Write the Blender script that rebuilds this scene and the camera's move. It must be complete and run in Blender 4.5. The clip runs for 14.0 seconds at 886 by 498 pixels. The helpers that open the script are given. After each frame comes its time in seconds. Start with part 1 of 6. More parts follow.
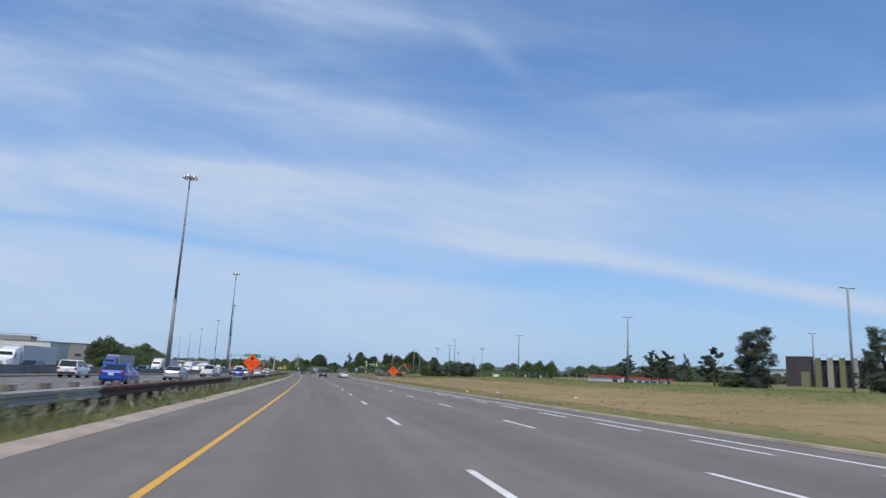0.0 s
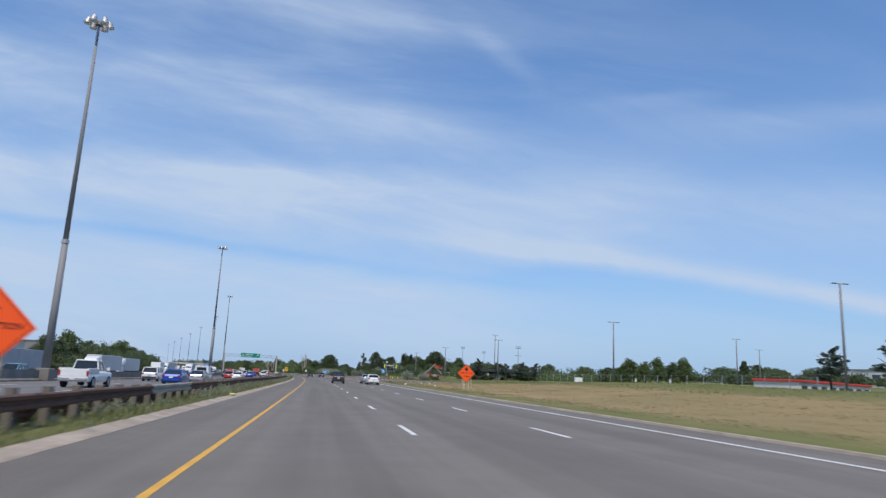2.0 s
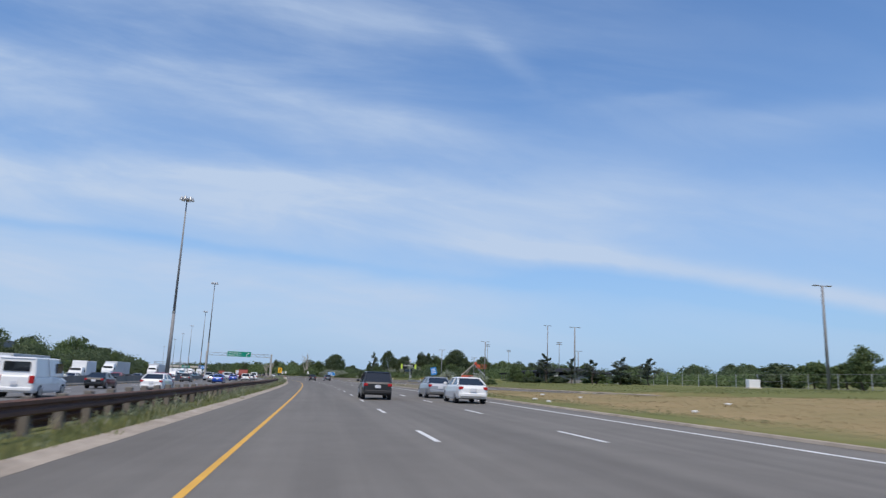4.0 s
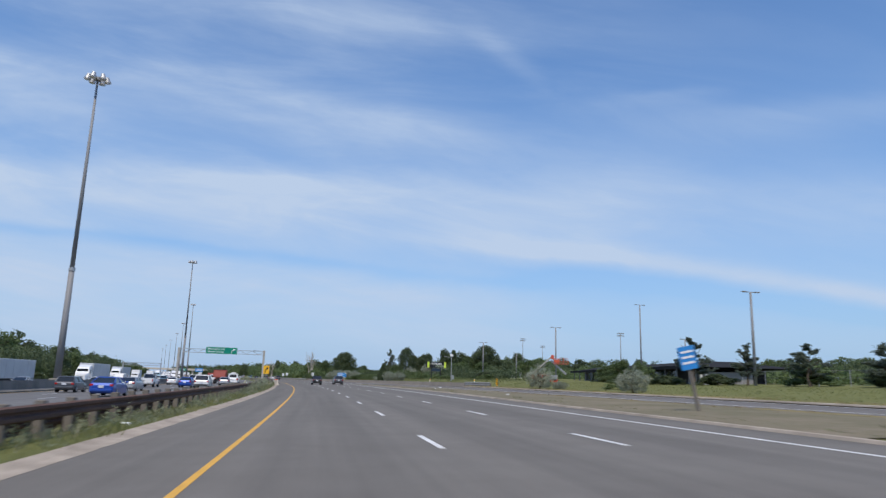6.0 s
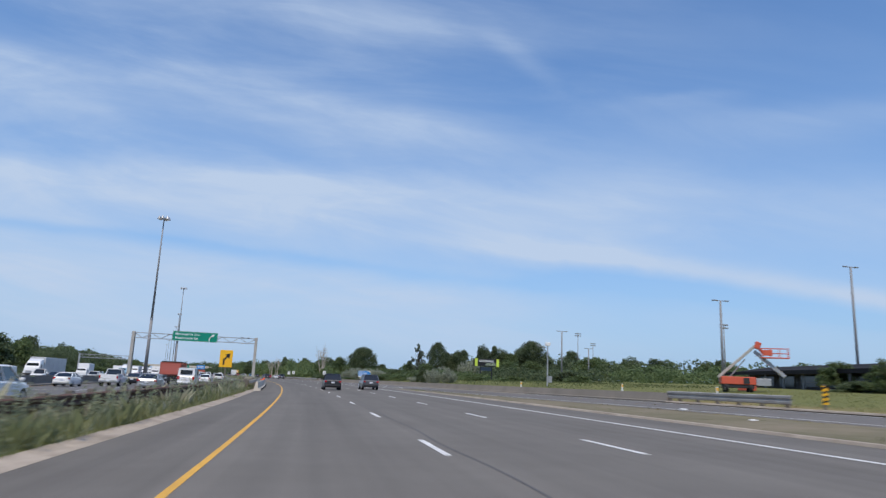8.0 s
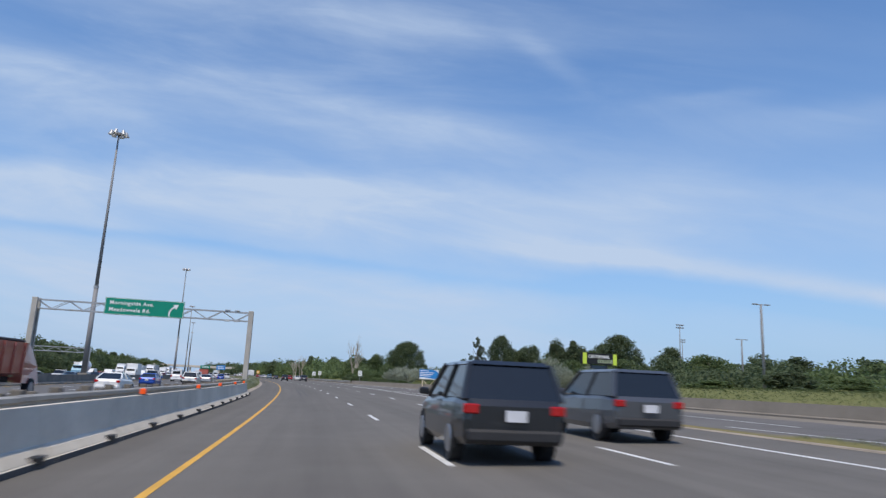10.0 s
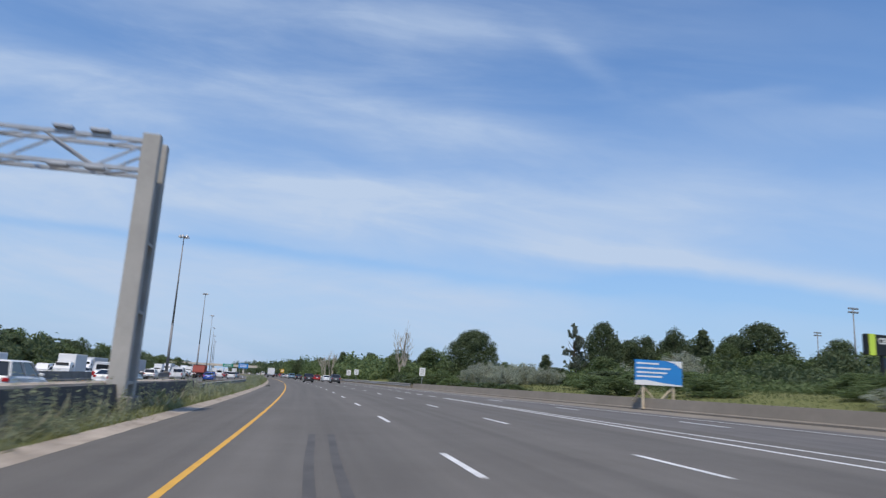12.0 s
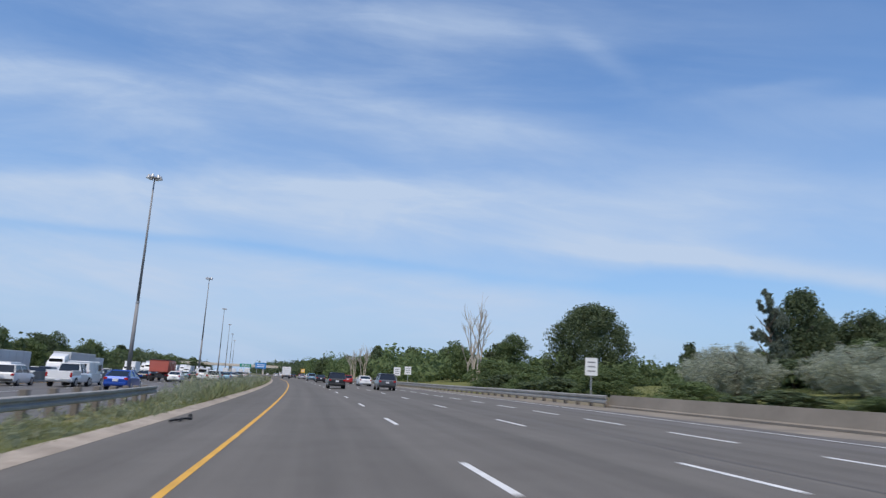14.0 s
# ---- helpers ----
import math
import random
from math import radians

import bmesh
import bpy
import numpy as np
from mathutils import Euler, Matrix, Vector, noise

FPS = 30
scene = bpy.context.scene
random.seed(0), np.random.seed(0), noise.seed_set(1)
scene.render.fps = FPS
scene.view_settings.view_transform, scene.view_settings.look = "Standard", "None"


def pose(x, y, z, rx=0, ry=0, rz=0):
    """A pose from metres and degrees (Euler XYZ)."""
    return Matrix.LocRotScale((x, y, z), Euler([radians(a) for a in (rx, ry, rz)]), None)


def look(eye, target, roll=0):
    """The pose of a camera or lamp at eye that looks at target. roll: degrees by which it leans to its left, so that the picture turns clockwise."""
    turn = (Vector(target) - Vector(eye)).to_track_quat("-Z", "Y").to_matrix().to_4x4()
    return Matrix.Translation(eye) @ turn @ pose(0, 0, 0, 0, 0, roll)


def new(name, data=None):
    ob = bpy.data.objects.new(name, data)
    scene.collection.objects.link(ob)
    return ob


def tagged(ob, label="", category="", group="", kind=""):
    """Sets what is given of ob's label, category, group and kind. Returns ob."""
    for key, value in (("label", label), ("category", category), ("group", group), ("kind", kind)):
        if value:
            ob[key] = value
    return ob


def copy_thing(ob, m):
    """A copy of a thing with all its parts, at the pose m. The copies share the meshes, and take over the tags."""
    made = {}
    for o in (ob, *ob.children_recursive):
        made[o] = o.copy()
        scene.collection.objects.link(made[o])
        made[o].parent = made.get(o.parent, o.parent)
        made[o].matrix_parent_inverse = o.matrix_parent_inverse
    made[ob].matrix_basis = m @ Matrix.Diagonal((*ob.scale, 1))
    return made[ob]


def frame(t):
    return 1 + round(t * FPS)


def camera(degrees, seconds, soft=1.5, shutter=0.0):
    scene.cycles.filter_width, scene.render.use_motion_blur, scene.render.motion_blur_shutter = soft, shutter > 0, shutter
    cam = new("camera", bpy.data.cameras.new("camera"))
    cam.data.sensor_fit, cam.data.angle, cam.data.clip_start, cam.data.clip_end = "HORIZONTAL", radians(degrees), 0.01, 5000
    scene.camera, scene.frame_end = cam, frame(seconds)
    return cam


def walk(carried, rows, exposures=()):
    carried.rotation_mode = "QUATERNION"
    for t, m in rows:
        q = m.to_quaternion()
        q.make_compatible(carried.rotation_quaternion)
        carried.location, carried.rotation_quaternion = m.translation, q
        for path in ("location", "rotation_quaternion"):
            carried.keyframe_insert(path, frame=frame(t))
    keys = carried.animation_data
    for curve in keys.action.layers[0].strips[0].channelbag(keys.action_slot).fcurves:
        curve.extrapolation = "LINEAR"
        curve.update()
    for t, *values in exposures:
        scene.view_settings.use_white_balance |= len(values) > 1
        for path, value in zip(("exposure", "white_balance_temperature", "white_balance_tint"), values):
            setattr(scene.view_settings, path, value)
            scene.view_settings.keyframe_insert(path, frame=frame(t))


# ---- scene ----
# ---- the camera and its way ----
cam = camera(66.76, 14.0, soft=1.35, shutter=0.3)
EYE = 1.359
PATH = [
    (0.0, 0.86, 6.07, -1.41, 10.73, -2.05), (0.5, -1.68, 21.68, -1.29, 10.86, -2.02),
    (1.0, -4.18, 37.19, -1.16, 10.79, -2.31), (1.5, -6.68, 52.60, -0.94, 10.71, -1.96),
    (2.0, -9.21, 67.88, -0.62, 10.88, -1.91), (2.5, -11.76, 83.05, -0.55, 11.02, -1.70),
    (3.0, -14.49, 98.16, -0.50, 10.97, -1.68), (5.5, -27.90, 173.80, 0.10, 10.90, -0.12),
    (6.0, -30.58, 188.91, 0.24, 10.90, -0.14), (6.5, -33.42, 204.01, 0.23, 10.92, -0.55),
    (7.0, -36.22, 218.96, 0.43, 10.90, -0.70), (7.5, -39.23, 233.90, 0.71, 10.89, -0.69),
    (8.0, -42.32, 248.95, 1.17, 10.96, -0.90), (10.5, -59.54, 323.73, 4.13, 11.04, -1.22),
    (11.0, -63.54, 338.57, 4.74, 10.95, -1.31), (11.5, -67.70, 353.31, 5.37, 10.93, -1.45),
    (12.0, -72.00, 368.08, 5.95, 11.01, -1.60), (12.5, -76.51, 382.81, 6.59, 10.97, -1.12),
    (13.0, -81.12, 397.47, 7.04, 10.88, -1.51), (13.5, -85.66, 412.14, 7.52, 10.94, -1.36),
    (14.0, -90.41, 426.88, 7.95, 10.91, -1.33)]
# ---- the road's line: s metres along the yellow line, lat metres to its right ----
KNOTS = np.arange(-60, 721, 60.0)
BEND = [0.195, 0.179, 0.158, 0.079, 0.17, 0.49, 0.684, 0.66, 0.539, 0.473, 0.394, 0.292, 0.181, 0.068]
LINE_S = np.arange(-200, 2601, 5.0)
_c = np.interp(LINE_S, KNOTS, BEND) * 1e-3
_c[(LINE_S < -60) | (LINE_S > 900)] = 0
LINE_H = np.concatenate([[0], np.cumsum((_c[1:] + _c[:-1]) * 2.5)])
LINE_H += radians(8.89) - np.interp(0, LINE_S, LINE_H)
LINE_X = np.concatenate([[0], np.cumsum(-np.sin(LINE_H[1:]) - np.sin(LINE_H[:-1]))]) * 2.5
LINE_Y = np.concatenate([[0], np.cumsum(np.cos(LINE_H[1:]) + np.cos(LINE_H[:-1]))]) * 2.5
LINE_X -= np.interp(0, LINE_S, LINE_X)
LINE_Y -= np.interp(0, LINE_S, LINE_Y)


def heading(s):
    return float(np.interp(s, LINE_S, LINE_H))


def bank(s):
    """How far the land leans up to the right, as a slope: the road is banked in its long left bend."""
    return float(np.interp(s, (60, 190, 700, 1000), (0.012, 0.026, 0.026, 0.010)))


def W(s, lat, z=0.0):
    h = heading(s)
    return Vector((float(np.interp(s, LINE_S, LINE_X)) + lat * math.cos(h),
                   float(np.interp(s, LINE_S, LINE_Y)) + lat * math.sin(h), z + bank(s) * max(-200.0, min(200.0, lat))))


def at(s, lat, z=0.0, turn=0.0):
    """A pose on the plan: x to the right of the road, y along it."""
    p = W(s, lat, z)
    return pose(p.x, p.y, p.z, 0, 0, math.degrees(heading(s)) + turn)


def riding(x, y, yaw, pitch, roll):
    """The camera's pose: EYE over the banked lane, leaning with it."""
    s = float(np.interp(y, LINE_Y, LINE_S))
    h = heading(s)
    p = W(s, 0)
    lean = Matrix.Rotation(-math.atan(bank(s)), 4, Vector((-math.sin(h), math.cos(h), 0)))
    return Matrix.Translation(p) @ lean @ Matrix.Translation(-p) @ pose(x, y, EYE, 90 + pitch, roll, yaw)



walk(cam, [(t, riding(x, y, yaw, pitch, roll)) for t, x, y, yaw, pitch, roll in PATH])

# ---- world, sun, exposure ----
SUN_EL, SUN_AZ = 60.0, 176.0     # azimuth: degrees anticlockwise from +y (the road's way)
world = bpy.data.worlds.new("sky")
scene.world = world
world.use_nodes = True
nt = world.node_tree
nt.nodes.clear()


def wnode(kind, **kw):
    n = nt.nodes.new(kind)
    for k, v in kw.items():
        n.inputs[k].default_value = v
    return n


def wmath(op, a, b=None, c=None):
    n = nt.nodes.new("ShaderNodeMath")
    n.operation = op
    for i, v in enumerate((a, b, c)):
        if v is None:
            continue
        if isinstance(v, (int, float)):
            n.inputs[i].default_value = v
        else:
            nt.links.new(v, n.inputs[i])
    return n.outputs[0]


def wsmooth(x, lo, hi):
    n = nt.nodes.new("ShaderNodeMapRange")
    n.interpolation_type = "SMOOTHSTEP"
    n.inputs["From Min"].default_value, n.inputs["From Max"].default_value = lo, hi
    nt.links.new(x, n.inputs["Value"])
    return n.outputs[0]


sky = nt.nodes.new("ShaderNodeTexSky")
sky.sky_type = "NISHITA"
sky.sun_disc = False
sky.sun_elevation = radians(SUN_EL)
sky.sun_rotation = radians(-SUN_AZ)
sky.air_density, sky.dust_density, sky.ozone_density = 1.0, 0.6, 1.0
coord = nt.nodes.new("ShaderNodeTexCoord")
sep = nt.nodes.new("ShaderNodeSeparateXYZ")
nt.links.new(coord.outputs["Generated"], sep.inputs[0])
vx, vy, vz = sep.outputs
# a flat chart of the sky ahead: across (cx) and down (cy), the clouds drift along it
tilt, face = radians(10.9), radians(0.23)
fwd = Vector((-math.sin(face) * math.cos(tilt), math.cos(face) * math.cos(tilt), math.sin(tilt)))
side = Matrix.Rotation(radians(-1.3), 3, fwd) @ Vector((math.cos(face), math.sin(face), 0))
up = side.cross(fwd)


def wdot(v):
    n = nt.nodes.new("ShaderNodeVectorMath")
    n.operation = "DOT_PRODUCT"
    nt.links.new(coord.outputs["Generated"], n.inputs[0])
    n.inputs[1].default_value = v
    return n.outputs["Value"]


depth = wmath("MAXIMUM", wmath("ABSOLUTE", wdot(fwd)), 0.25)
cx = wmath("MULTIPLY_ADD", wmath("DIVIDE", wdot(side), depth), 1.19, 0.784)
cy = wmath("MULTIPLY_ADD", wmath("DIVIDE", wdot(up), depth), -1.19, 0.441)
el = wmath("MULTIPLY", wmath("ARCSINE", vz), 57.2958)
comb = nt.nodes.new("ShaderNodeCombineXYZ")
nt.links.new(cx, comb.inputs[0])
nt.links.new(cy, comb.inputs[1])


def wnoise(sx, sy, turn, detail, rough, distort=0.0, shift=0.0):
    m = nt.nodes.new("ShaderNodeMapping")
    m.vector_type = "TEXTURE"
    m.inputs["Rotation"].default_value = (0, 0, radians(turn))
    m.inputs["Scale"].default_value = (1 / sx, 1 / sy, 1)
    m.inputs["Location"].default_value = (shift, shift * 0.7, shift * 0.31)
    nt.links.new(comb.outputs[0], m.inputs[0])
    n = wnode("ShaderNodeTexNoise", Scale=1.0, Detail=detail, Roughness=rough, Distortion=distort)
    nt.links.new(m.outputs[0], n.inputs["Vector"])
    return n.outputs["Fac"]


# cirrus: broad soft veils that sink to the right, each along its own line, with faint drawn-out wisps
warp = wmath("MULTIPLY", wmath("SUBTRACT", wnoise(1.8, 4.0, 8, 5, 0.6, 0.5, 3.1), 0.5), 0.055)
cyw = wmath("ADD", cy, warp)
wisps = wnoise(1.7, 8.0, 9, 7, 0.58, 0.6, 1.7)
fine = wnoise(4.0, 17.0, 7, 6, 0.62, 0.8, 5.2)
VEILS = [  # from x, y to x, y; how far it fades upwards and downwards; strength
    (0.05, -0.040, 0.84, 0.048, 0.035, 0.038, 0.47), (0.83, 0.050, 0.95, 0.130, 0.022, 0.016, 0.26),
    (-0.6, 0.000, 0.86, 0.245, 0.034, 0.075, 0.42), (0.56, 0.180, 0.88, 0.250, 0.012, 0.034, 0.22), (0.80, 0.240, 1.24, 0.330, 0.035, 0.060, 0.26),
    (-0.6, 0.275, 0.62, 0.335, 0.026, 0.120, 0.58), (0.36, 0.325, 1.20, 0.400, 0.050, 0.060, 0.36), (0.80, 0.365, 2.20, 0.350, 0.050, 0.090, 0.36),
    (1.20, 0.200, 2.00, 0.150, 0.020, 0.030, 0.22), (1.08, 0.170, 1.28, 0.150, 0.009, 0.016, 0.16), (0.98, 0.235, 1.50, 0.235, 0.040, 0.050, 0.10),
    (-0.6, 0.335, 0.74, 0.478, 0.009, 0.013, -0.36), (0.74, 0.478, 1.02, 0.503, 0.009, 0.012, -0.24),
    (-0.6, 0.430, 0.96, 0.540, 0.030, 0.130, 0.52), (0.80, 0.422, 1.95, 0.562, 0.017, 0.012, 0.80), (0.90, 0.470, 1.95, 0.598, 0.010, 0.014, -0.30),
    (0.60, 0.520, 2.00, 0.610, 0.030, 0.050, 0.20)]
streaks = wsmooth(fine, 0.28, 0.72)
cover = wmath("MULTIPLY", wsmooth(wisps, 0.34, 0.76), wmath("MULTIPLY_ADD", wsmooth(cx, 0.5, 1.4), -0.27, 0.33))
for x0, y0, x1, y1, rise, fall, strength in VEILS:
    soft = min(0.24, 0.45 * (x1 - x0))
    d = wmath("SUBTRACT", cyw, wmath("MULTIPLY_ADD", cx, (y1 - y0) / (x1 - x0), y0 - x0 * (y1 - y0) / (x1 - x0)))
    d = wmath("MAXIMUM", wmath("DIVIDE", d, fall), wmath("DIVIDE", d, -rise))
    ridge = wmath("EXPONENT", wmath("MULTIPLY", wmath("MULTIPLY", d, d), -0.7))
    ends = wmath("MULTIPLY", wsmooth(cx, x0 - soft, x0 + soft), wsmooth(cx, x1 + soft * 0.5, x1 - soft))
    cover = wmath("ADD", cover, wmath("MULTIPLY", wmath("MULTIPLY", ridge, ends), strength))
cover = wmath("MULTIPLY", cover, wmath("ADD", wmath("MULTIPLY_ADD", streaks, 0.34, 0.42), wmath("MULTIPLY", wisps, 0.72)))
haze = wmath("MULTIPLY", wmath("EXPONENT", wmath("MULTIPLY", wmath("MAXIMUM", el, 0.0), -0.058)), 0.94)
cover = wmath("MAXIMUM", wmath("MINIMUM", cover, 0.95), 0.0)
hsv = wnode("ShaderNodeHueSaturation", Saturation=1.20, Value=1.38)
nt.links.new(sky.outputs[0], hsv.inputs["Color"])
mixer = nt.nodes.new("ShaderNodeMix")
mixer.data_type = "RGBA"
nt.links.new(cover, mixer.inputs[0])
mixer.inputs[7].default_value = (4.85, 5.95, 7.7, 1)
air = nt.nodes.new("ShaderNodeMix")
air.data_type = "RGBA"
nt.links.new(haze, air.inputs[0])
tint = nt.nodes.new("ShaderNodeMix")
tint.data_type, tint.blend_type = "RGBA", "MULTIPLY"
tint.inputs[0].default_value = 1.0
tint.inputs[7].default_value = (0.86, 0.95, 1.125, 1)
nt.links.new(hsv.outputs[0], tint.inputs[6])
nt.links.new(tint.outputs[2], air.inputs[6])
air.inputs[7].default_value = (2.75, 4.45, 7.0, 1)
nt.links.new(air.outputs[2], mixer.inputs[6])
bg = wnode("ShaderNodeBackground", Strength=0.105)
nt.links.new(mixer.outputs[2], bg.inputs[0])
out = nt.nodes.new("ShaderNodeOutputWorld")
nt.links.new(bg.outputs[0], out.inputs[0])

lamp = bpy.data.lights.new("sun", "SUN")
lamp.energy, lamp.angle, lamp.color = 3.3, radians(0.6), (1.0, 0.90, 0.76)
sun = new("sun", lamp)
_e, _a = radians(SUN_EL), radians(SUN_AZ)
sun.matrix_world = look((0, 0, 80), Vector((0, 0, 80)) - Vector((-math.sin(_a) * math.cos(_e), math.cos(_a) * math.cos(_e), math.sin(_e))))
scene.view_settings.exposure = 0.0

# ---- materials ----
MATS = {}


def mat(name, col, col2=None, rough=0.7, metal=0.0, scale=4.0, fine=40.0, bump=0.15, dist=0.02, vary=0.0, spec=0.4, coat=0.0, space="object"):
    """Two colours mixed by noise at two scales, with fine relief. vary: how much the brightness differs from piece to piece."""
    if name in MATS:
        return MATS[name]
    m = bpy.data.materials.new(name)
    m.use_nodes = True
    n, l = m.node_tree.nodes, m.node_tree.links
    b = n["Principled BSDF"]
    b.inputs["Roughness"].default_value, b.inputs["Metallic"].default_value = rough, metal
    b.inputs["Specular IOR Level"].default_value, b.inputs["Coat Weight"].default_value = spec, coat
    col2 = col2 or tuple(c * 0.78 for c in col)
    tc = n.new("ShaderNodeTexCoord")
    src = {"object": tc.outputs["Object"], "uv": tc.outputs["UV"]}.get(space)
    if space == "world":
        src = n.new("ShaderNodeNewGeometry").outputs["Position"]
    big, small = n.new("ShaderNodeTexNoise"), n.new("ShaderNodeTexNoise")
    for k, sc in ((big, scale), (small, fine)):
        k.inputs["Scale"].default_value, k.inputs["Detail"].default_value, k.inputs["Roughness"].default_value = sc, 5, 0.62
        l.new(src, k.inputs["Vector"])
    add = n.new("ShaderNodeMath")
    add.operation = "MULTIPLY_ADD"
    l.new(small.outputs["Fac"], add.inputs[0])
    add.inputs[1].default_value = 0.45
    l.new(big.outputs["Fac"], add.inputs[2])
    ramp = n.new("ShaderNodeMapRange")
    ramp.inputs["From Min"].default_value, ramp.inputs["From Max"].default_value = 0.48, 0.98
    l.new(add.outputs[0], ramp.inputs["Value"])
    mix = n.new("ShaderNodeMix")
    mix.data_type = "RGBA"
    mix.inputs[6].default_value, mix.inputs[7].default_value = (*col, 1), (*col2, 1)
    l.new(ramp.outputs[0], mix.inputs[0])
    colour = mix.outputs[2]
    if vary:
        info = n.new("ShaderNodeObjectInfo")
        isle = n.new("ShaderNodeNewGeometry")
        s = n.new("ShaderNodeMath")
        s.operation = "ADD"
        l.new(info.outputs["Random"], s.inputs[0])
        l.new(isle.outputs["Random Per Island"], s.inputs[1])
        r2 = n.new("ShaderNodeMapRange")
        r2.inputs["From Max"].default_value = 2
        r2.inputs["To Min"].default_value, r2.inputs["To Max"].default_value = 1 - vary, 1 + vary
        l.new(s.outputs[0], r2.inputs["Value"])
        hsv = n.new("ShaderNodeHueSaturation")
        l.new(r2.outputs[0], hsv.inputs["Value"])
        l.new(colour, hsv.inputs["Color"])
        colour = hsv.outputs[0]
    l.new(colour, b.inputs["Base Color"])
    if bump:
        bp = n.new("ShaderNodeBump")
        bp.inputs["Strength"].default_value, bp.inputs["Distance"].default_value = bump, dist
        l.new(small.outputs["Fac"], bp.inputs["Height"])
        l.new(bp.outputs[0], b.inputs["Normal"])
    MATS[name] = m
    return m


def glow(name, col, strength):
    m = mat(name, col, bump=0)
    b = m.node_tree.nodes["Principled BSDF"]
    b.inputs["Emission Color"].default_value, b.inputs["Emission Strength"].default_value = (*col, 1), strength
    return m


def leaf_mat(name, col, col2, vary=0.35):
    m = mat(name, col, col2, rough=0.6, scale=0.35, fine=3.0, bump=0, vary=vary, spec=0.25)
    b = m.node_tree.nodes["Principled BSDF"]
    n, l = m.node_tree.nodes, m.node_tree.links
    thin = n.new("ShaderNodeBsdfTranslucent")
    l.new(b.inputs["Base Color"].links[0].from_socket, thin.inputs["Color"])
    both = n.new("ShaderNodeMixShader")
    both.inputs[0].default_value = 0.46
    l.new(b.outputs[0], both.inputs[1])
    l.new(thin.outputs[0], both.inputs[2])
    l.new(both.outputs[0], n["Material Output"].inputs["Surface"])
    return m


def road_mat(name, dark, light, lanes, first):
    """Asphalt with paler wheel tracks and darker lane middles, in metres across (u) and along (v)."""
    m = mat(name, dark, light, rough=0.85, scale=0.25, fine=1.0, bump=0, space="uv", spec=0.3)
    n, l = m.node_tree.nodes, m.node_tree.links
    b = n["Principled BSDF"]
    tc = n.new("ShaderNodeTexCoord")
    sp = n.new("ShaderNodeSeparateXYZ")
    l.new(tc.outputs["UV"], sp.inputs[0])
    ph = n.new("ShaderNodeMath")
    ph.operation = "MULTIPLY_ADD"
    l.new(sp.outputs[0], ph.inputs[0])
    ph.inputs[1].default_value, ph.inputs[2].default_value = 2 * math.pi / lanes, -2 * math.pi * first / lanes
    cs = n.new("ShaderNodeMath")
    cs.operation = "COSINE"
    l.new(ph.outputs[0], cs.inputs[0])
    mp = n.new("ShaderNodeMapping")
    mp.inputs["Scale"].default_value = (1.6, 0.03, 1)
    l.new(tc.outputs["UV"], mp.inputs[0])
    st = n.new("ShaderNodeTexNoise")
    st.inputs["Scale"].default_value, st.inputs["Detail"].default_value = 1.0, 4
    l.new(mp.outputs[0], st.inputs["Vector"])
    ws = n.new("ShaderNodeMath")
    ws.operation = "MULTIPLY_ADD"
    l.new(cs.outputs[0], ws.inputs[0])
    ws.inputs[1].default_value = -0.085
    l.new(st.outputs["Fac"], ws.inputs[2])
    r = n.new("ShaderNodeMapRange")
    r.inputs["From Min"].default_value, r.inputs["From Max"].default_value = 0.3, 0.7
    r.inputs["To Min"].default_value, r.inputs["To Max"].default_value = 0.87, 1.12
    l.new(ws.outputs[0], r.inputs["Value"])
    h = n.new("ShaderNodeHueSaturation")
    old = b.inputs["Base Color"].links[0].from_socket
    l.new(old, h.inputs["Color"])
    along = n.new("ShaderNodeMapRange")     # newer, darker surfacing further on
    along.inputs["From Min"].default_value, along.inputs["From Max"].default_value = 120, 400
    along.inputs["To Min"].default_value, along.inputs["To Max"].default_value = 1.08, 0.88
    l.new(sp.outputs[1], along.inputs["Value"])
    both = n.new("ShaderNodeMath")
    both.operation = "MULTIPLY"
    l.new(r.outputs[0], both.inputs[0])
    l.new(along.outputs[0], both.inputs[1])
    l.new(both.outputs[0], h.inputs["Value"])
    l.new(h.outputs[0], b.inputs["Base Color"])
    grit = n.new("ShaderNodeTexNoise")
    grit.inputs["Scale"].default_value, grit.inputs["Detail"].default_value = 60, 3
    l.new(tc.outputs["UV"], grit.inputs["Vector"])
    bp = n.new("ShaderNodeBump")
    bp.inputs["Strength"].default_value, bp.inputs["Distance"].default_value = 0.35, 0.01
    l.new(grit.outputs["Fac"], bp.inputs["Height"])
    l.new(bp.outputs[0], b.inputs["Normal"])
    return m


ASPHALT = road_mat("asphalt", (0.136, 0.125, 0.110), (0.162, 0.151, 0.134), 3.8, 2.2)
SHOULDER = road_mat("shoulder asphalt", (0.165, 0.154, 0.142), (0.130, 0.122, 0.113), 9.0, 1.0)
EXPRESS = road_mat("express asphalt", (0.16, 0.155, 0.15), (0.125, 0.122, 0.12), 3.7, 2.0)
CONCRETE = mat("concrete", (0.68, 0.61, 0.51), (0.50, 0.45, 0.375), rough=0.9, scale=0.7, fine=9, bump=0.3, vary=0.14, space="world")
OLD_CONCRETE = mat("weathered concrete", (0.26, 0.24, 0.21), (0.15, 0.14, 0.125), rough=0.92, scale=0.5, fine=6, bump=0.3, vary=0.1, space="world")
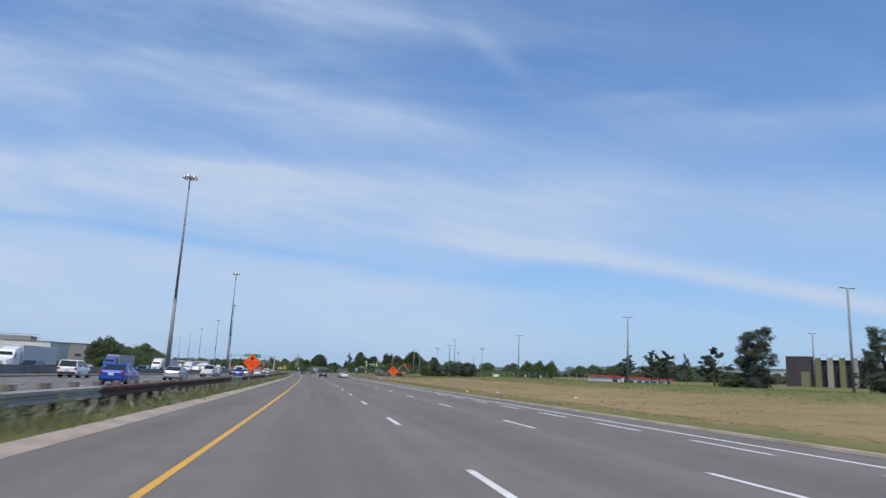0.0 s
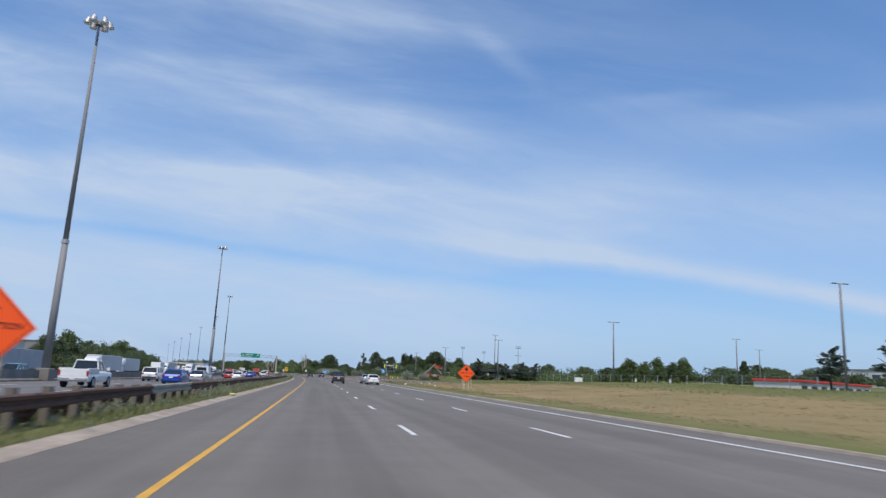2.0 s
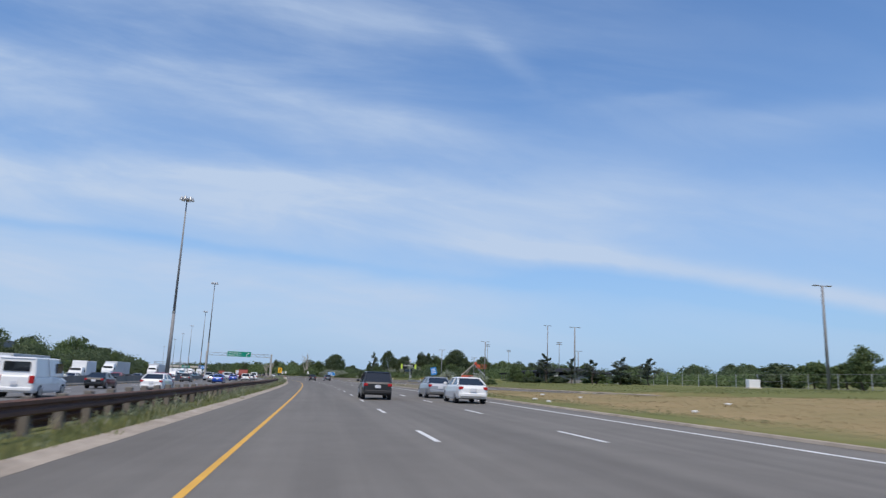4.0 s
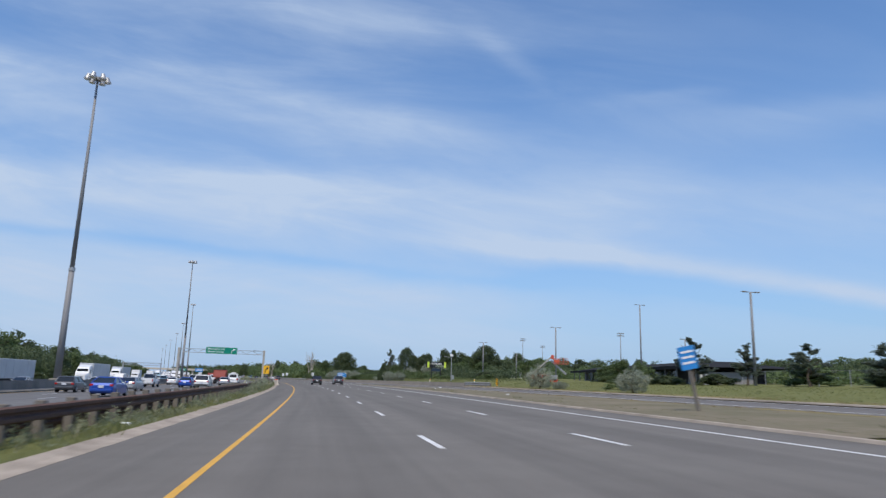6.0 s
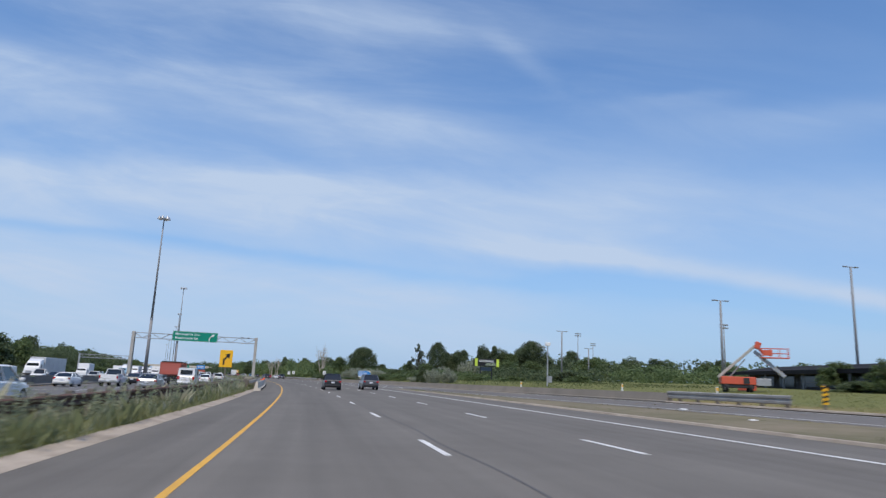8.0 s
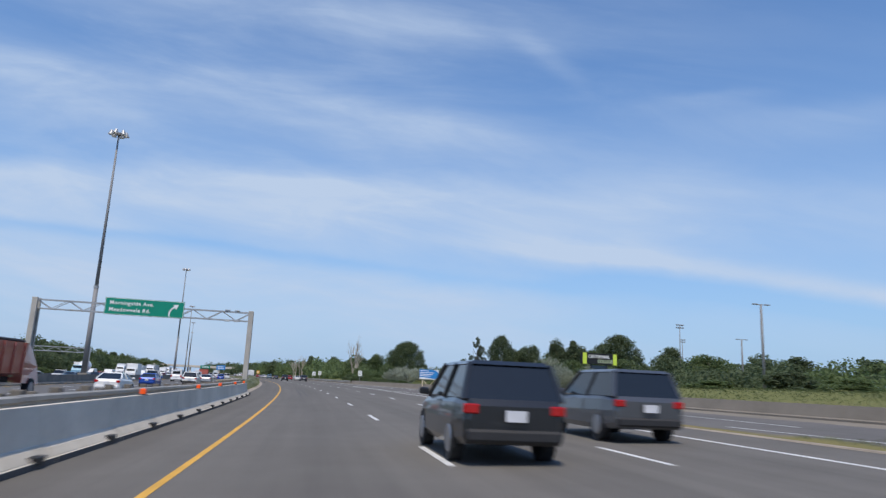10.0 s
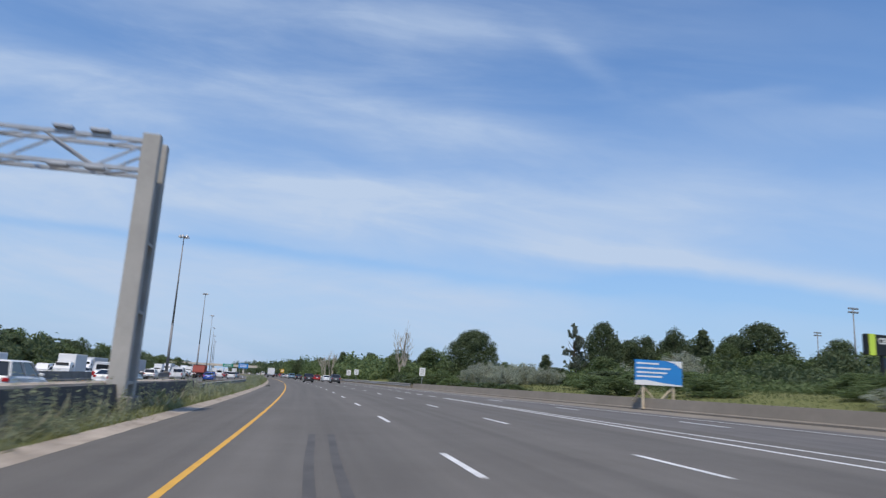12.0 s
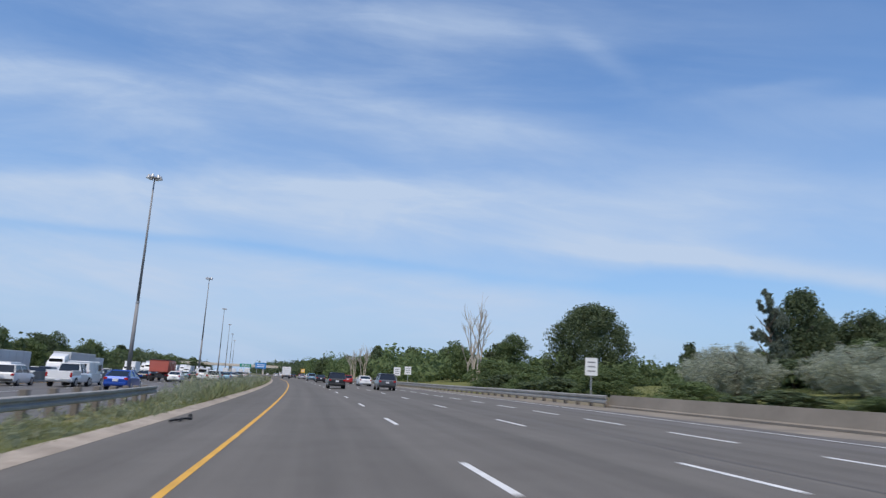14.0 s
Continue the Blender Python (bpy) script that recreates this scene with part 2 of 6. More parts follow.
GUTTER = mat("gutter concrete", (0.47, 0.40, 0.325), (0.22, 0.185, 0.145), rough=0.9, scale=0.7, fine=4, bump=0.3, space="world")
WHITE_LINE = mat("white road paint", (0.78, 0.78, 0.76), (0.50, 0.50, 0.49), rough=0.7, scale=1.5, fine=14, bump=0.1, space="world")
YELLOW_LINE = mat("yellow road paint", (0.76, 0.42, 0.055), (0.52, 0.29, 0.05), rough=0.7, scale=1.5, fine=14, bump=0.1, space="world")
RUST = mat("rusty steel", (0.145, 0.075, 0.05), (0.085, 0.05, 0.04), rough=0.85, metal=0.1, scale=0.9, fine=8, bump=0.3, vary=0.15, space="world")
RAIL_GREY = mat("weathered galvanised beam", (0.40, 0.385, 0.355), (0.25, 0.235, 0.21), rough=0.62, metal=0.2, scale=0.8, fine=7, bump=0.12, vary=0.15, space="world")
GALV = mat("galvanised steel", (0.45, 0.46, 0.47), (0.34, 0.35, 0.36), rough=0.5, metal=0.5, scale=1.2, fine=12, bump=0.08, vary=0.1)
MAST = mat("mast steel", (0.26, 0.26, 0.265), (0.225, 0.225, 0.23), rough=0.7, metal=0.15, scale=0.2, fine=0.9, bump=0.0)
WOOD = mat("grey timber", (0.19, 0.168, 0.142), (0.12, 0.106, 0.09), rough=0.9, scale=2, fine=18, bump=0.4, vary=0.2)
PALE_WOOD = mat("pale timber", (0.62, 0.52, 0.38), (0.50, 0.41, 0.29), rough=0.8, scale=2, fine=18, bump=0.3, vary=0.15)
ORANGE = mat("fluorescent orange sheeting", (1.0, 0.115, 0.012), (0.96, 0.10, 0.010), rough=0.45, scale=1, fine=9, bump=0.02)
BLACK = mat("black paint", (0.018, 0.018, 0.02), rough=0.5, bump=0.02)
GREEN_SIGN = mat("green sign sheeting", (0.0, 0.25, 0.16), (0.0, 0.22, 0.14), rough=0.45, scale=0.7, fine=9, bump=0.02)
WHITE = mat("white sheeting", (0.80, 0.80, 0.80), (0.72, 0.72, 0.71), rough=0.5, scale=1, fine=9, bump=0.02)
YELLOW_SIGN = mat("yellow sign sheeting", (0.92, 0.50, 0.02), (0.85, 0.45, 0.02), rough=0.45, scale=1, fine=9, bump=0.02)
BLUE_SIGN = mat("blue sign sheeting", (0.03, 0.25, 0.62), (0.03, 0.21, 0.55), rough=0.45, scale=1, fine=9, bump=0.02)
LIME = mat("lime sign panel", (0.62, 0.78, 0.09), (0.55, 0.70, 0.08), rough=0.4, scale=1, fine=9, bump=0.02)
RED_PAINT = mat("red machine paint", (0.62, 0.115, 0.06), (0.50, 0.09, 0.05), rough=0.45, scale=1, fine=9, bump=0.03)
BARK = mat("bark", (0.13, 0.10, 0.075), (0.075, 0.06, 0.045), rough=0.95, scale=1.5, fine=9, bump=0.6)
DEAD = mat("bleached bark", (0.48, 0.43, 0.36), (0.34, 0.30, 0.25), rough=0.9, scale=1.5, fine=9, bump=0.5)
LEAF_DARK = leaf_mat("dark foliage", (0.090, 0.120, 0.062), (0.128, 0.165, 0.082), 0.28)
POST_GREY = mat("weathered pale steel", (0.44, 0.42, 0.38), (0.34, 0.325, 0.295), rough=0.75, scale=0.6, fine=5, bump=0.1)
LEAF_MID = leaf_mat("green foliage", (0.114, 0.160, 0.064), (0.152, 0.200, 0.084), 0.28)
LEAF_OLIVE = leaf_mat("silver foliage", (0.29, 0.315, 0.235), (0.43, 0.45, 0.355), 0.22)
LEAF_PINE = leaf_mat("pine needles", (0.120, 0.148, 0.115), (0.165, 0.195, 0.145), 0.3)
GRASS = leaf_mat("verge grass", (0.20, 0.232, 0.098), (0.29, 0.29, 0.16), 0.35)
DRY_GRASS = leaf_mat("dry grass", (0.36, 0.265, 0.14), (0.26, 0.205, 0.095), 0.35)
TYRE = mat("tyre rubber", (0.02, 0.02, 0.021), rough=0.85, scale=6, fine=40, bump=0.1)
RIM = mat("wheel alloy", (0.45, 0.45, 0.46), rough=0.35, metal=0.8, bump=0.02)
PLASTIC = mat("dark plastic", (0.03, 0.03, 0.032), rough=0.6, scale=6, fine=60, bump=0.05)
TAIL = mat("red lamp lens", (0.42, 0.012, 0.012), rough=0.2, bump=0, spec=0.6)
CAR_GLASS = mat("car glass", (0.014, 0.017, 0.02), rough=0.06, bump=0, spec=0.7)
LENS = mat("lamp glass", (0.72, 0.73, 0.74), rough=0.2, bump=0.02, spec=0.6)
PLATE = mat("plate", (0.70, 0.71, 0.74), rough=0.5, bump=0.02)

# ---- making things ----


def thing(name, m, label, category, group="", kind=""):
    ob = new(name)
    ob.empty_display_size = 0.2
    ob.matrix_world = m
    return tagged(ob, label, category, group, kind)


def mesh_of(bm, name, material):
    me = bpy.data.meshes.new(name)
    bm.normal_update()
    bm.to_mesh(me)
    bm.free()
    me.materials.append(material)
    return me


def part(name, bm, material, parent=None, label="", smooth=False, m=None):
    me = bm if isinstance(bm, bpy.types.Mesh) else mesh_of(bm, name, material)
    if smooth:
        me.shade_smooth()
    ob = new(name, me)
    if parent:
        ob.parent = parent
    if m is not None:
        ob.matrix_basis = m
    return tagged(ob, label)


def box(bm, c, d, rot=None, bevel=0.0):
    """A box of size d round c, with its edges taken off by bevel."""
    r = bmesh.ops.create_cube(bm, size=1)
    vs = r["verts"]
    m = Matrix.Translation(c) @ (rot or Matrix()) @ Matrix.Diagonal((*d, 1))
    bmesh.ops.transform(bm, matrix=m, verts=vs)
    if bevel:
        es = list({e for v in vs for e in v.link_edges})
        bmesh.ops.bevel(bm, geom=es, offset=bevel, segments=1, affect="EDGES", clamp_overlap=True)
    return bm


def rod(bm, a, b, r0, r1=None, sides=8):
    """A tapered rod from a to b."""
    a, b = Vector(a), Vector(b)
    r1 = r0 if r1 is None else r1
    d = b - a
    q = d.to_track_quat("Z", "Y").to_matrix().to_4x4()
    bmesh.ops.create_cone(bm, cap_ends=True, segments=sides, radius1=r0, radius2=r1, depth=d.length,
                          matrix=Matrix.Translation((a + b) / 2) @ q)
    return bm


def prism(bm, outline, thick, m=None):
    """An outline in x and z, given depth along y."""
    m = m or Matrix()
    n = len(outline)
    f = [bm.verts.new(m @ Vector((x, -thick / 2, z))) for x, z in outline]
    k = [bm.verts.new(m @ Vector((x, thick / 2, z))) for x, z in outline]
    bm.faces.new(f)
    bm.faces.new(k[::-1])
    for i in range(n):
        bm.faces.new((f[i], k[i], k[(i + 1) % n], f[(i + 1) % n]))
    bmesh.ops.recalc_face_normals(bm, faces=bm.faces[:])
    return bm


def B():
    return bmesh.new()


def boxed(c, d, rot=None, bevel=0.0):
    return box(B(), c, d, rot, bevel)


def ribbon(name, s0, s1, section, material, step=4.0, closed=False, parent=None, label="", category="", kind="structure"):
    """A strip along the road: section(s) gives its (lat, z) points from left to right."""
    n = max(1, int(math.ceil((s1 - s0) / step)))
    verts, faces, uvs = [], [], []
    k = len(section(s0))
    for i in range(n + 1):
        s = s0 + (s1 - s0) * i / n
        for lat, z in section(s):
            verts.append(W(s, lat, z))
            uvs.append((lat, s))
    for i in range(n):
        for j in range(k if closed else k - 1):
            a, b = i * k + j, i * k + (j + 1) % k
            faces.append((a, b, b + k, a + k))
    if closed:
        faces += [tuple(range(k - 1, -1, -1)), tuple(n * k + j for j in range(k))]
    me = bpy.data.meshes.new(name)
    me.from_pydata(verts, [], faces)
    uv = me.uv_layers.new(name="plan")
    idx = np.empty(len(me.loops), dtype=np.int32)
    me.loops.foreach_get("vertex_index", idx)
    uv.data.foreach_set("uv", np.array(uvs, dtype=np.float32)[idx].ravel())
    me.materials.append(material)
    ob = new(name, me)
    if parent:
        ob.parent = parent
    return tagged(ob, label, category, "", kind)


def steps(*pairs):
    """A value along s, straight between the given (s, value) pairs."""
    xs, ys = [p[0] for p in pairs], [p[1] for p in pairs]
    return lambda s: float(np.interp(s, xs, ys))

# ---- the ground, one sheet ----
# edges of the paved strips, as lat along s
MAIN_RIGHT = steps((-100, 13.8), (40, 13.5), (84, 13.15), (150, 13.1), (225, 13.5), (255, 14.1), (330, 13.9), (346, 13.6))
RAMP_IN = steps((60, 60), (120, 44), (180, 27), (215, 22.8), (255, 21.6), (290, 19.5), (320, 16.5), (345, 14.2))
RAMP_OUT = steps((60, 66), (120, 50), (180, 32.5), (215, 28.3), (285, 27.0), (296, 26.2), (315, 24.8), (345, 23.2), (368, 22.5), (385, 21.9), (411, 20.1), (430, 18.9), (454, 17.9), (520, 17.1), (640, 16.6), (900, 16.4))


def smooth(x, a, b):
    t = min(1.0, max(0.0, (x - a) / (b - a)))
    return t * t * (3 - 2 * t)


def ground_z(s, lat):
    if lat < -50:
        return -0.1 + 0.5 * smooth(-lat, 52, 75)
    if lat < -5.9:
        return -0.2
    if lat < -2.95:
        return 0.06 if lat > -5.5 else -0.1
    if lat < MAIN_RIGHT(s) + 0.12:
        return -0.2
    n = noise.noise(Vector((s * 0.03, lat * 0.05, 0)))
    berm = 0.10 + 1.06 * smooth(lat, 15, 42) - 0.6 * smooth(lat, 50, 62) + 0.12 * n * smooth(lat, 15, 25)
    flat = 0.02 + 0.5 * smooth(lat, 30, 60) + 0.1 * n * smooth(lat, 30, 45)
    z = berm + (flat - berm) * smooth(s, 150, 215)
    wood = 0.1 + 0.9 * smooth(lat - RAMP_OUT(s), 3, 22)
    z = z + (wood - z) * smooth(s, 300, 370)
    if s > 335 and lat < RAMP_OUT(s) + 0.4:
        return -0.2
    if 60 < s <= 345 and RAMP_IN(s) - 0.3 < lat < RAMP_OUT(s) + 0.3:
        return min(z, 0.0) - 0.12
    return z


def build_ground():
    ss = np.concatenate([np.arange(-150, 0, 15.0), np.arange(0, 620, 5.0), np.arange(620, 1500, 40.0), [1500, 1900, 2600]])
    ls = np.concatenate([[-340, -240, -160, -110, -85, -70, -60, -52, -49.5, -30, -12, -6.0, -5.45, -4.2, -2.97, -2.9, 0, 7, 12.9, 13.35, 13.8],
                         np.arange(14.2, 34, 0.9), np.arange(34, 80, 4.0), [90, 110, 140, 190, 260, 400, 700]])
    verts = [W(s, l, ground_z(s, l)) for s in ss for l in ls]
    k = len(ls)
    faces = [(i * k + j, i * k + j + 1, (i + 1) * k + j + 1, (i + 1) * k + j) for i in range(len(ss) - 1) for j in range(k - 1)]
    base = len(verts)
    # the far land, out to the horizon, joined on below the near strip's rim
    for r in (900.0, 4500.0):
        for i in range(48):
            a = 2 * math.pi * i / 48
            verts.append(Vector((r * math.cos(a) * 1.2 - 150, r * math.sin(a) * 1.2 + 500, -5.6 if r < 1000 else -6.5)))
    faces += [(base + i, base + (i + 1) % 48, base + 48 + (i + 1) % 48, base + 48 + i) for i in range(48)]
    faces.append(tuple(base + i for i in range(48)))
    me = bpy.data.meshes.new("ground")
    me.from_pydata(verts, [], faces)
    me.materials.append(LAND)
    me.shade_smooth()
    return tagged(new("ground", me), "roadside land with dry brown and green mown grass", "ground", kind="structure")


def land_mat():
    m = mat("land", (0.325, 0.238, 0.125), (0.215, 0.182, 0.085), rough=0.95, scale=0.07, fine=0.9, bump=0.5, dist=0.12, space="world", spec=0.1)
    n, l = m.node_tree.nodes, m.node_tree.links
    b = n["Principled BSDF"]
    geo = n.new("ShaderNodeNewGeometry")
    at_ = n.new("ShaderNodeVertexColor")
    at_.layer_name = "green"
    nz = n.new("ShaderNodeTexNoise")
    nz.inputs["Scale"].default_value, nz.inputs["Detail"].default_value = 0.16, 6
    l.new(geo.outputs["Position"], nz.inputs["Vector"])
    ad = n.new("ShaderNodeMath")
    ad.operation = "ADD"
    l.new(at_.outputs["Color"], ad.inputs[0])
    l.new(nz.outputs["Fac"], ad.inputs[1])
    r = n.new("ShaderNodeMapRange")
    r.inputs["From Min"].default_value, r.inputs["From Max"].default_value = 0.64, 1.14
    l.new(ad.outputs[0], r.inputs["Value"])
    mx = n.new("ShaderNodeMix")
    mx.data_type = "RGBA"
    old = b.inputs["Base Color"].links[0].from_socket
    l.new(r.outputs[0], mx.inputs[0])
    l.new(old, mx.inputs[6])
    mx.inputs[7].default_value = (0.150, 0.158, 0.058, 1)
    l.new(mx.outputs[2], b.inputs["Base Color"])
    return m


LAND = land_mat()
ground = build_ground()


def greenness(s, lat):
    """How green the land is: a fringe by the kerb, a dry band, then greener ground."""
    if lat < -5.9 or s > 640:
        return 0.75
    if lat < 14:
        return 0.68
    v = 0.52 * (1 - smooth(lat, 14.0, 17.5)) + 0.70 * smooth(lat, 27, 38) + 0.08
    v = v + (0.35 + 0.4 * smooth(lat, 30, 36) - v) * smooth(s, 175, 240)
    return v + (0.75 - v) * smooth(s, 330, 380)


def paint_ground():
    me = ground.data
    lay = me.color_attributes.new("green", "FLOAT_COLOR", "POINT")
    ss = np.concatenate([np.arange(-150, 0, 15.0), np.arange(0, 620, 5.0), np.arange(620, 1500, 40.0), [1500, 1900, 2600]])
    k = (len(me.vertices) - 96) // len(ss)
    ls = np.concatenate([[-340, -240, -160, -110, -85, -70, -60, -52, -49.5, -30, -12, -6.0, -5.45, -4.2, -2.97, -2.9, 0, 7, 12.9, 13.35, 13.8],
                         np.arange(14.2, 34, 0.9), np.arange(34, 80, 4.0), [90, 110, 140, 190, 260, 400, 700]])
    for i, s in enumerate(ss):
        for j, lat in enumerate(ls):
            g = greenness(s, lat)
            lay.data[i * k + j].color = (g, g, g, 1)
    for v in range(len(ss) * k, len(me.vertices)):
        lay.data[v].color = (0.75, 0.75, 0.75, 1)


paint_ground()

# ---- pavements ----
ribbon("road", -120, 1500, lambda s: [(-2.55, 0.0), (4.1, 0.0), (MAIN_RIGHT(s), 0.0)], ASPHALT, 5,
       label="worn grey asphalt motorway carriageway with paler wheel tracks", category="road")
ribbon("road", 60, 345, lambda s: [(RAMP_IN(s), -0.02 + 0.0 * s), (RAMP_OUT(s), -0.02)], SHOULDER, 5,
       label="grey asphalt slip road joining the motorway", category="road")
ribbon("road", 328, 1500, lambda s: [(13.6, -0.012), (RAMP_OUT(s), -0.012)], SHOULDER, 5,
       label="asphalt merging lane and shoulder beside the barrier", category="road")
ribbon("road", -120, 1900, lambda s: [(-24.6, -0.02), (-15, -0.02), (-5.9, -0.02)], EXPRESS, 8,
       label="worn asphalt express carriageway full of traffic", category="road")
ribbon("road", -120, 1900, lambda s: [(-49.0, -0.02), (-38, -0.02), (-27.6, -0.02)], EXPRESS, 8,
       label="worn asphalt carriageway beyond the median barrier", category="road")



def end_on(s):
    """Lets the verge sink to the paving where it ends."""
    return min(1.0, max(0.0, (340 - s) / 24))


GRAVEL = mat("gritty verge", (0.235, 0.198, 0.145), (0.125, 0.122, 0.072), rough=0.95, scale=0.25, fine=2.5, bump=0.5, dist=0.05, space="world", spec=0.1)
ribbon("verge_strip", 205, 340, lambda s: [(MAIN_RIGHT(s) + 0.2, -0.05), (MAIN_RIGHT(s) + 0.21, 0.06 * end_on(s)), ((14.1 + RAMP_IN(s)) / 2, 0.10 * end_on(s)), (max(14.2, RAMP_IN(s) + 0.02), -0.015)], GRAVEL, 3, label="grey gritty strip between motorway and slip road", category="verge")

LW = 0.13


def line_strip(lat, s0, s1, material, name="road_marking", width=LW, label="solid white edge line"):
    f = lat if callable(lat) else (lambda s: lat)
    ribbon(name, s0, s1, lambda s: [(f(s) - width / 2, 0.004), (f(s) + width / 2, 0.004)], material, 4, label=label, category="road marking")


line_strip(0.0, -120, 1200, YELLOW_LINE, width=0.118, label="solid yellow edge line, slightly worn")
line_strip(steps((-100, 12.4), (40, 12.1), (70, 11.7), (330, 11.64), (425, 11.7)), -120, 425, WHITE_LINE, width=0.17)
line_strip(steps((340, 15.6), (358, 14.5), (378, 13.2), (400, 12.2), (425, 11.95)), 340, 425, WHITE_LINE, width=0.15)
line_strip(steps((340, 18.6), (385, 18.5), (420, 16.6), (450, 14.9), (900, 14.9)), 335, 900, WHITE_LINE)
line_strip(lambda s: RAMP_IN(s) + 0.7, 150, 335, WHITE_LINE)
line_strip(lambda s: RAMP_OUT(s) - 0.9, 150, 320, WHITE_LINE)
ribbon("kerb", 150, 296, lambda s: [(RAMP_OUT(s) - 0.02, 0.03), (RAMP_OUT(s) + 0.02, 0.11), (RAMP_OUT(s) + 0.30, 0.12), (RAMP_OUT(s) + 0.34, -0.1)], GUTTER, 4, label="pale concrete kerb on the outer side of the slip road", category="kerb")
line_strip(-8.6, -120, 1200, WHITE_LINE)
line_strip(-23.9, -120, 1200, YELLOW_LINE)
line_strip(-28.5, -120, 1200, YELLOW_LINE)

DASH0 = 26.46
dash_meshes = {}


def dash(s, lat, length=3.1, parent=None, width=LW):
    p = W(s, lat)
    h = heading(s)
    key = (length, width)
    if key not in dash_meshes:
        dash_meshes[key] = mesh_of(boxed((0, 0, 0.0), (width, length, 0.012)), "dash", WHITE_LINE)
    return part("dash", dash_meshes[key], WHITE_LINE, parent, m=pose(p.x, p.y, p.z, 0, -math.degrees(math.atan(bank(s))), math.degrees(h)))


def dashes(lat, k0, k1, label, z=0.0):
    base = thing("lane_line", pose(0, 0, z), label, "road marking", kind="structure")
    for k in range(k0, k1):
        dash(DASH0 + 12 * k, lat(DASH0 + 12 * k) if callable(lat) else lat, parent=base)


dashes(4.115, -4, 60, "broken white line between the lanes")
dashes(8.01, -4, 60, "broken white line between the lanes")

short = thing("lane_line", pose(0, 0, 0), "short-dashed white line ending where the entry lane merges", "road marking", kind="structure")
for k in range(-6, 7):
    dash(20.4 + 6 * k, 11.2, parent=short)
short = thing("lane_line", pose(0, 0, 0), "short-dashed white line beside the merging lane", "road marking", kind="structure")
for k in range(-5, 40):
    dash(459.4 + 6 * k, 11.7, parent=short)
dashes(lambda s: float(np.interp(s, [345, 385, 425], [17.0, 16.6, 14.8])), 27, 34, "broken white line in the merging lane")
for lat in (-12.3, -16.1, -19.9):
    dashes(lat, -1, 46, "broken white line on the express carriageway", -0.012)

# ---- kerb and gutter ----


def gutter(s):
    w = 0.10 * noise.noise(Vector((s * 0.35, 3, 0))) + 0.05 * noise.noise(Vector((s * 1.7, 5, 0)))
    e = 0.04 * noise.noise(Vector((s * 0.9, 9, 0)))
    return [(-2.48 + e, 0.004), (-2.75, 0.02), (-2.92 + w, 0.06), (-3.04 + w * 0.5, 0.07), (-3.08 + w * 0.5, -0.2)]


ribbon("kerb", -120, 338, gutter, GUTTER, 0.8, label="pale chipped concrete gutter along the median", category="kerb")
ribbon("kerb", 368, 900, gutter, GUTTER, 0.8, label="pale chipped concrete gutter along the median", category="kerb")
ribbon("kerb", -120, 340, lambda s: [(MAIN_RIGHT(s) + d, z * end_on(s) + 0.002 if z > 0 else z) for d, z in ((-0.01, 0.001), (0.03, 0.07), (0.17, 0.08), (0.23, -0.2))], GUTTER, 3,
       label="low concrete kerb along the grass verge", category="kerb")

DUST = mat("dusty shoulder", (0.285, 0.250, 0.205), (0.185, 0.168, 0.145), rough=0.95, scale=0.5, fine=3.5, bump=0.3, dist=0.02, space="world", spec=0.1)


def dust_edge(s):
    return RAMP_OUT(s) - 1.9 + 0.35 * noise.noise(Vector((s * 0.3, 2, 0))) + 0.15 * noise.noise(Vector((s * 1.3, 4, 0)))


ribbon("shoulder", 318, 640, lambda s: [(dust_edge(s), -0.008), (RAMP_OUT(s) + 0.02, 0.005)], DUST, 1.0, label="pale dusty grit along the foot of the barrier", category="shoulder")
ribbon("verge_strip", 464, 640, lambda s: [(RAMP_OUT(s), -0.02), (RAMP_OUT(s) + 1.2, 0.14), (RAMP_OUT(s) + 3.2, 0.16), (RAMP_OUT(s) + 3.4, -0.2)], GRAVEL, 3, label="brown gritty verge behind the guide rail", category="verge")

# ---- steel guide rail along the median ----


def rail_section(s, lat, z0, h=0.31, deep=0.08):
    """A folded steel beam seen end on: two bulges and the valley between."""
    pts = [(0.0, 0.0), (1, 0.10), (1, 0.32), (0.15, 0.45), (0.15, 0.55), (1, 0.68), (1, 0.90), (0, 1.0)]
    front = [(lat + deep * a, z0 + h * b) for a, b in pts]
    back = [(x - 0.012, z) for x, z in front[::-1]]
    return front + back


def guide_rail(s0, s1, lat, materials, panel=7.6, z0=0.42, side=1, label="", timber=True, back=False, h=0.33):
    """Beam panels between timber posts; each panel and post is a part."""
    f = lat if callable(lat) else (lambda s: lat)
    base = thing("guide_rail", pose(0, 0, 0), label, "guide rail")
    s, i = s0, 0
    while s < s1:
        e = min(s1, s + panel)
        m_ = materials[(i * 7 + i * i) % len(materials)]
        ribbon("rail_panel", s, e + 0.1, lambda q: rail_section(q, f(q), z0 + 0.015 * math.sin(i), h, 0.08 * side), m_, 3.8, closed=True, parent=base, kind="")
        if back:     # a second beam on the far side of the posts
            ribbon("back_panel", s, e + 0.1, lambda q: rail_section(q, f(q) - 0.44, z0 - 0.35, h, -0.08), RUST, 7.7, closed=True, parent=base, kind="")
        q = s + 0.6
        while q < e:
            hgt = z0 + 0.40 + 0.05 * math.sin(q * 3.1)
            pm = at(q, f(q) - 0.22 * side, 0)
            part("post", boxed((0, 0, hgt / 2 - 0.15), (0.2, 0.2, hgt + 0.3), bevel=0.015), WOOD if timber else GALV, base, m=pm)
            q += panel / 4 if timber else panel / 3
        s, i = e, i + 1
    return base


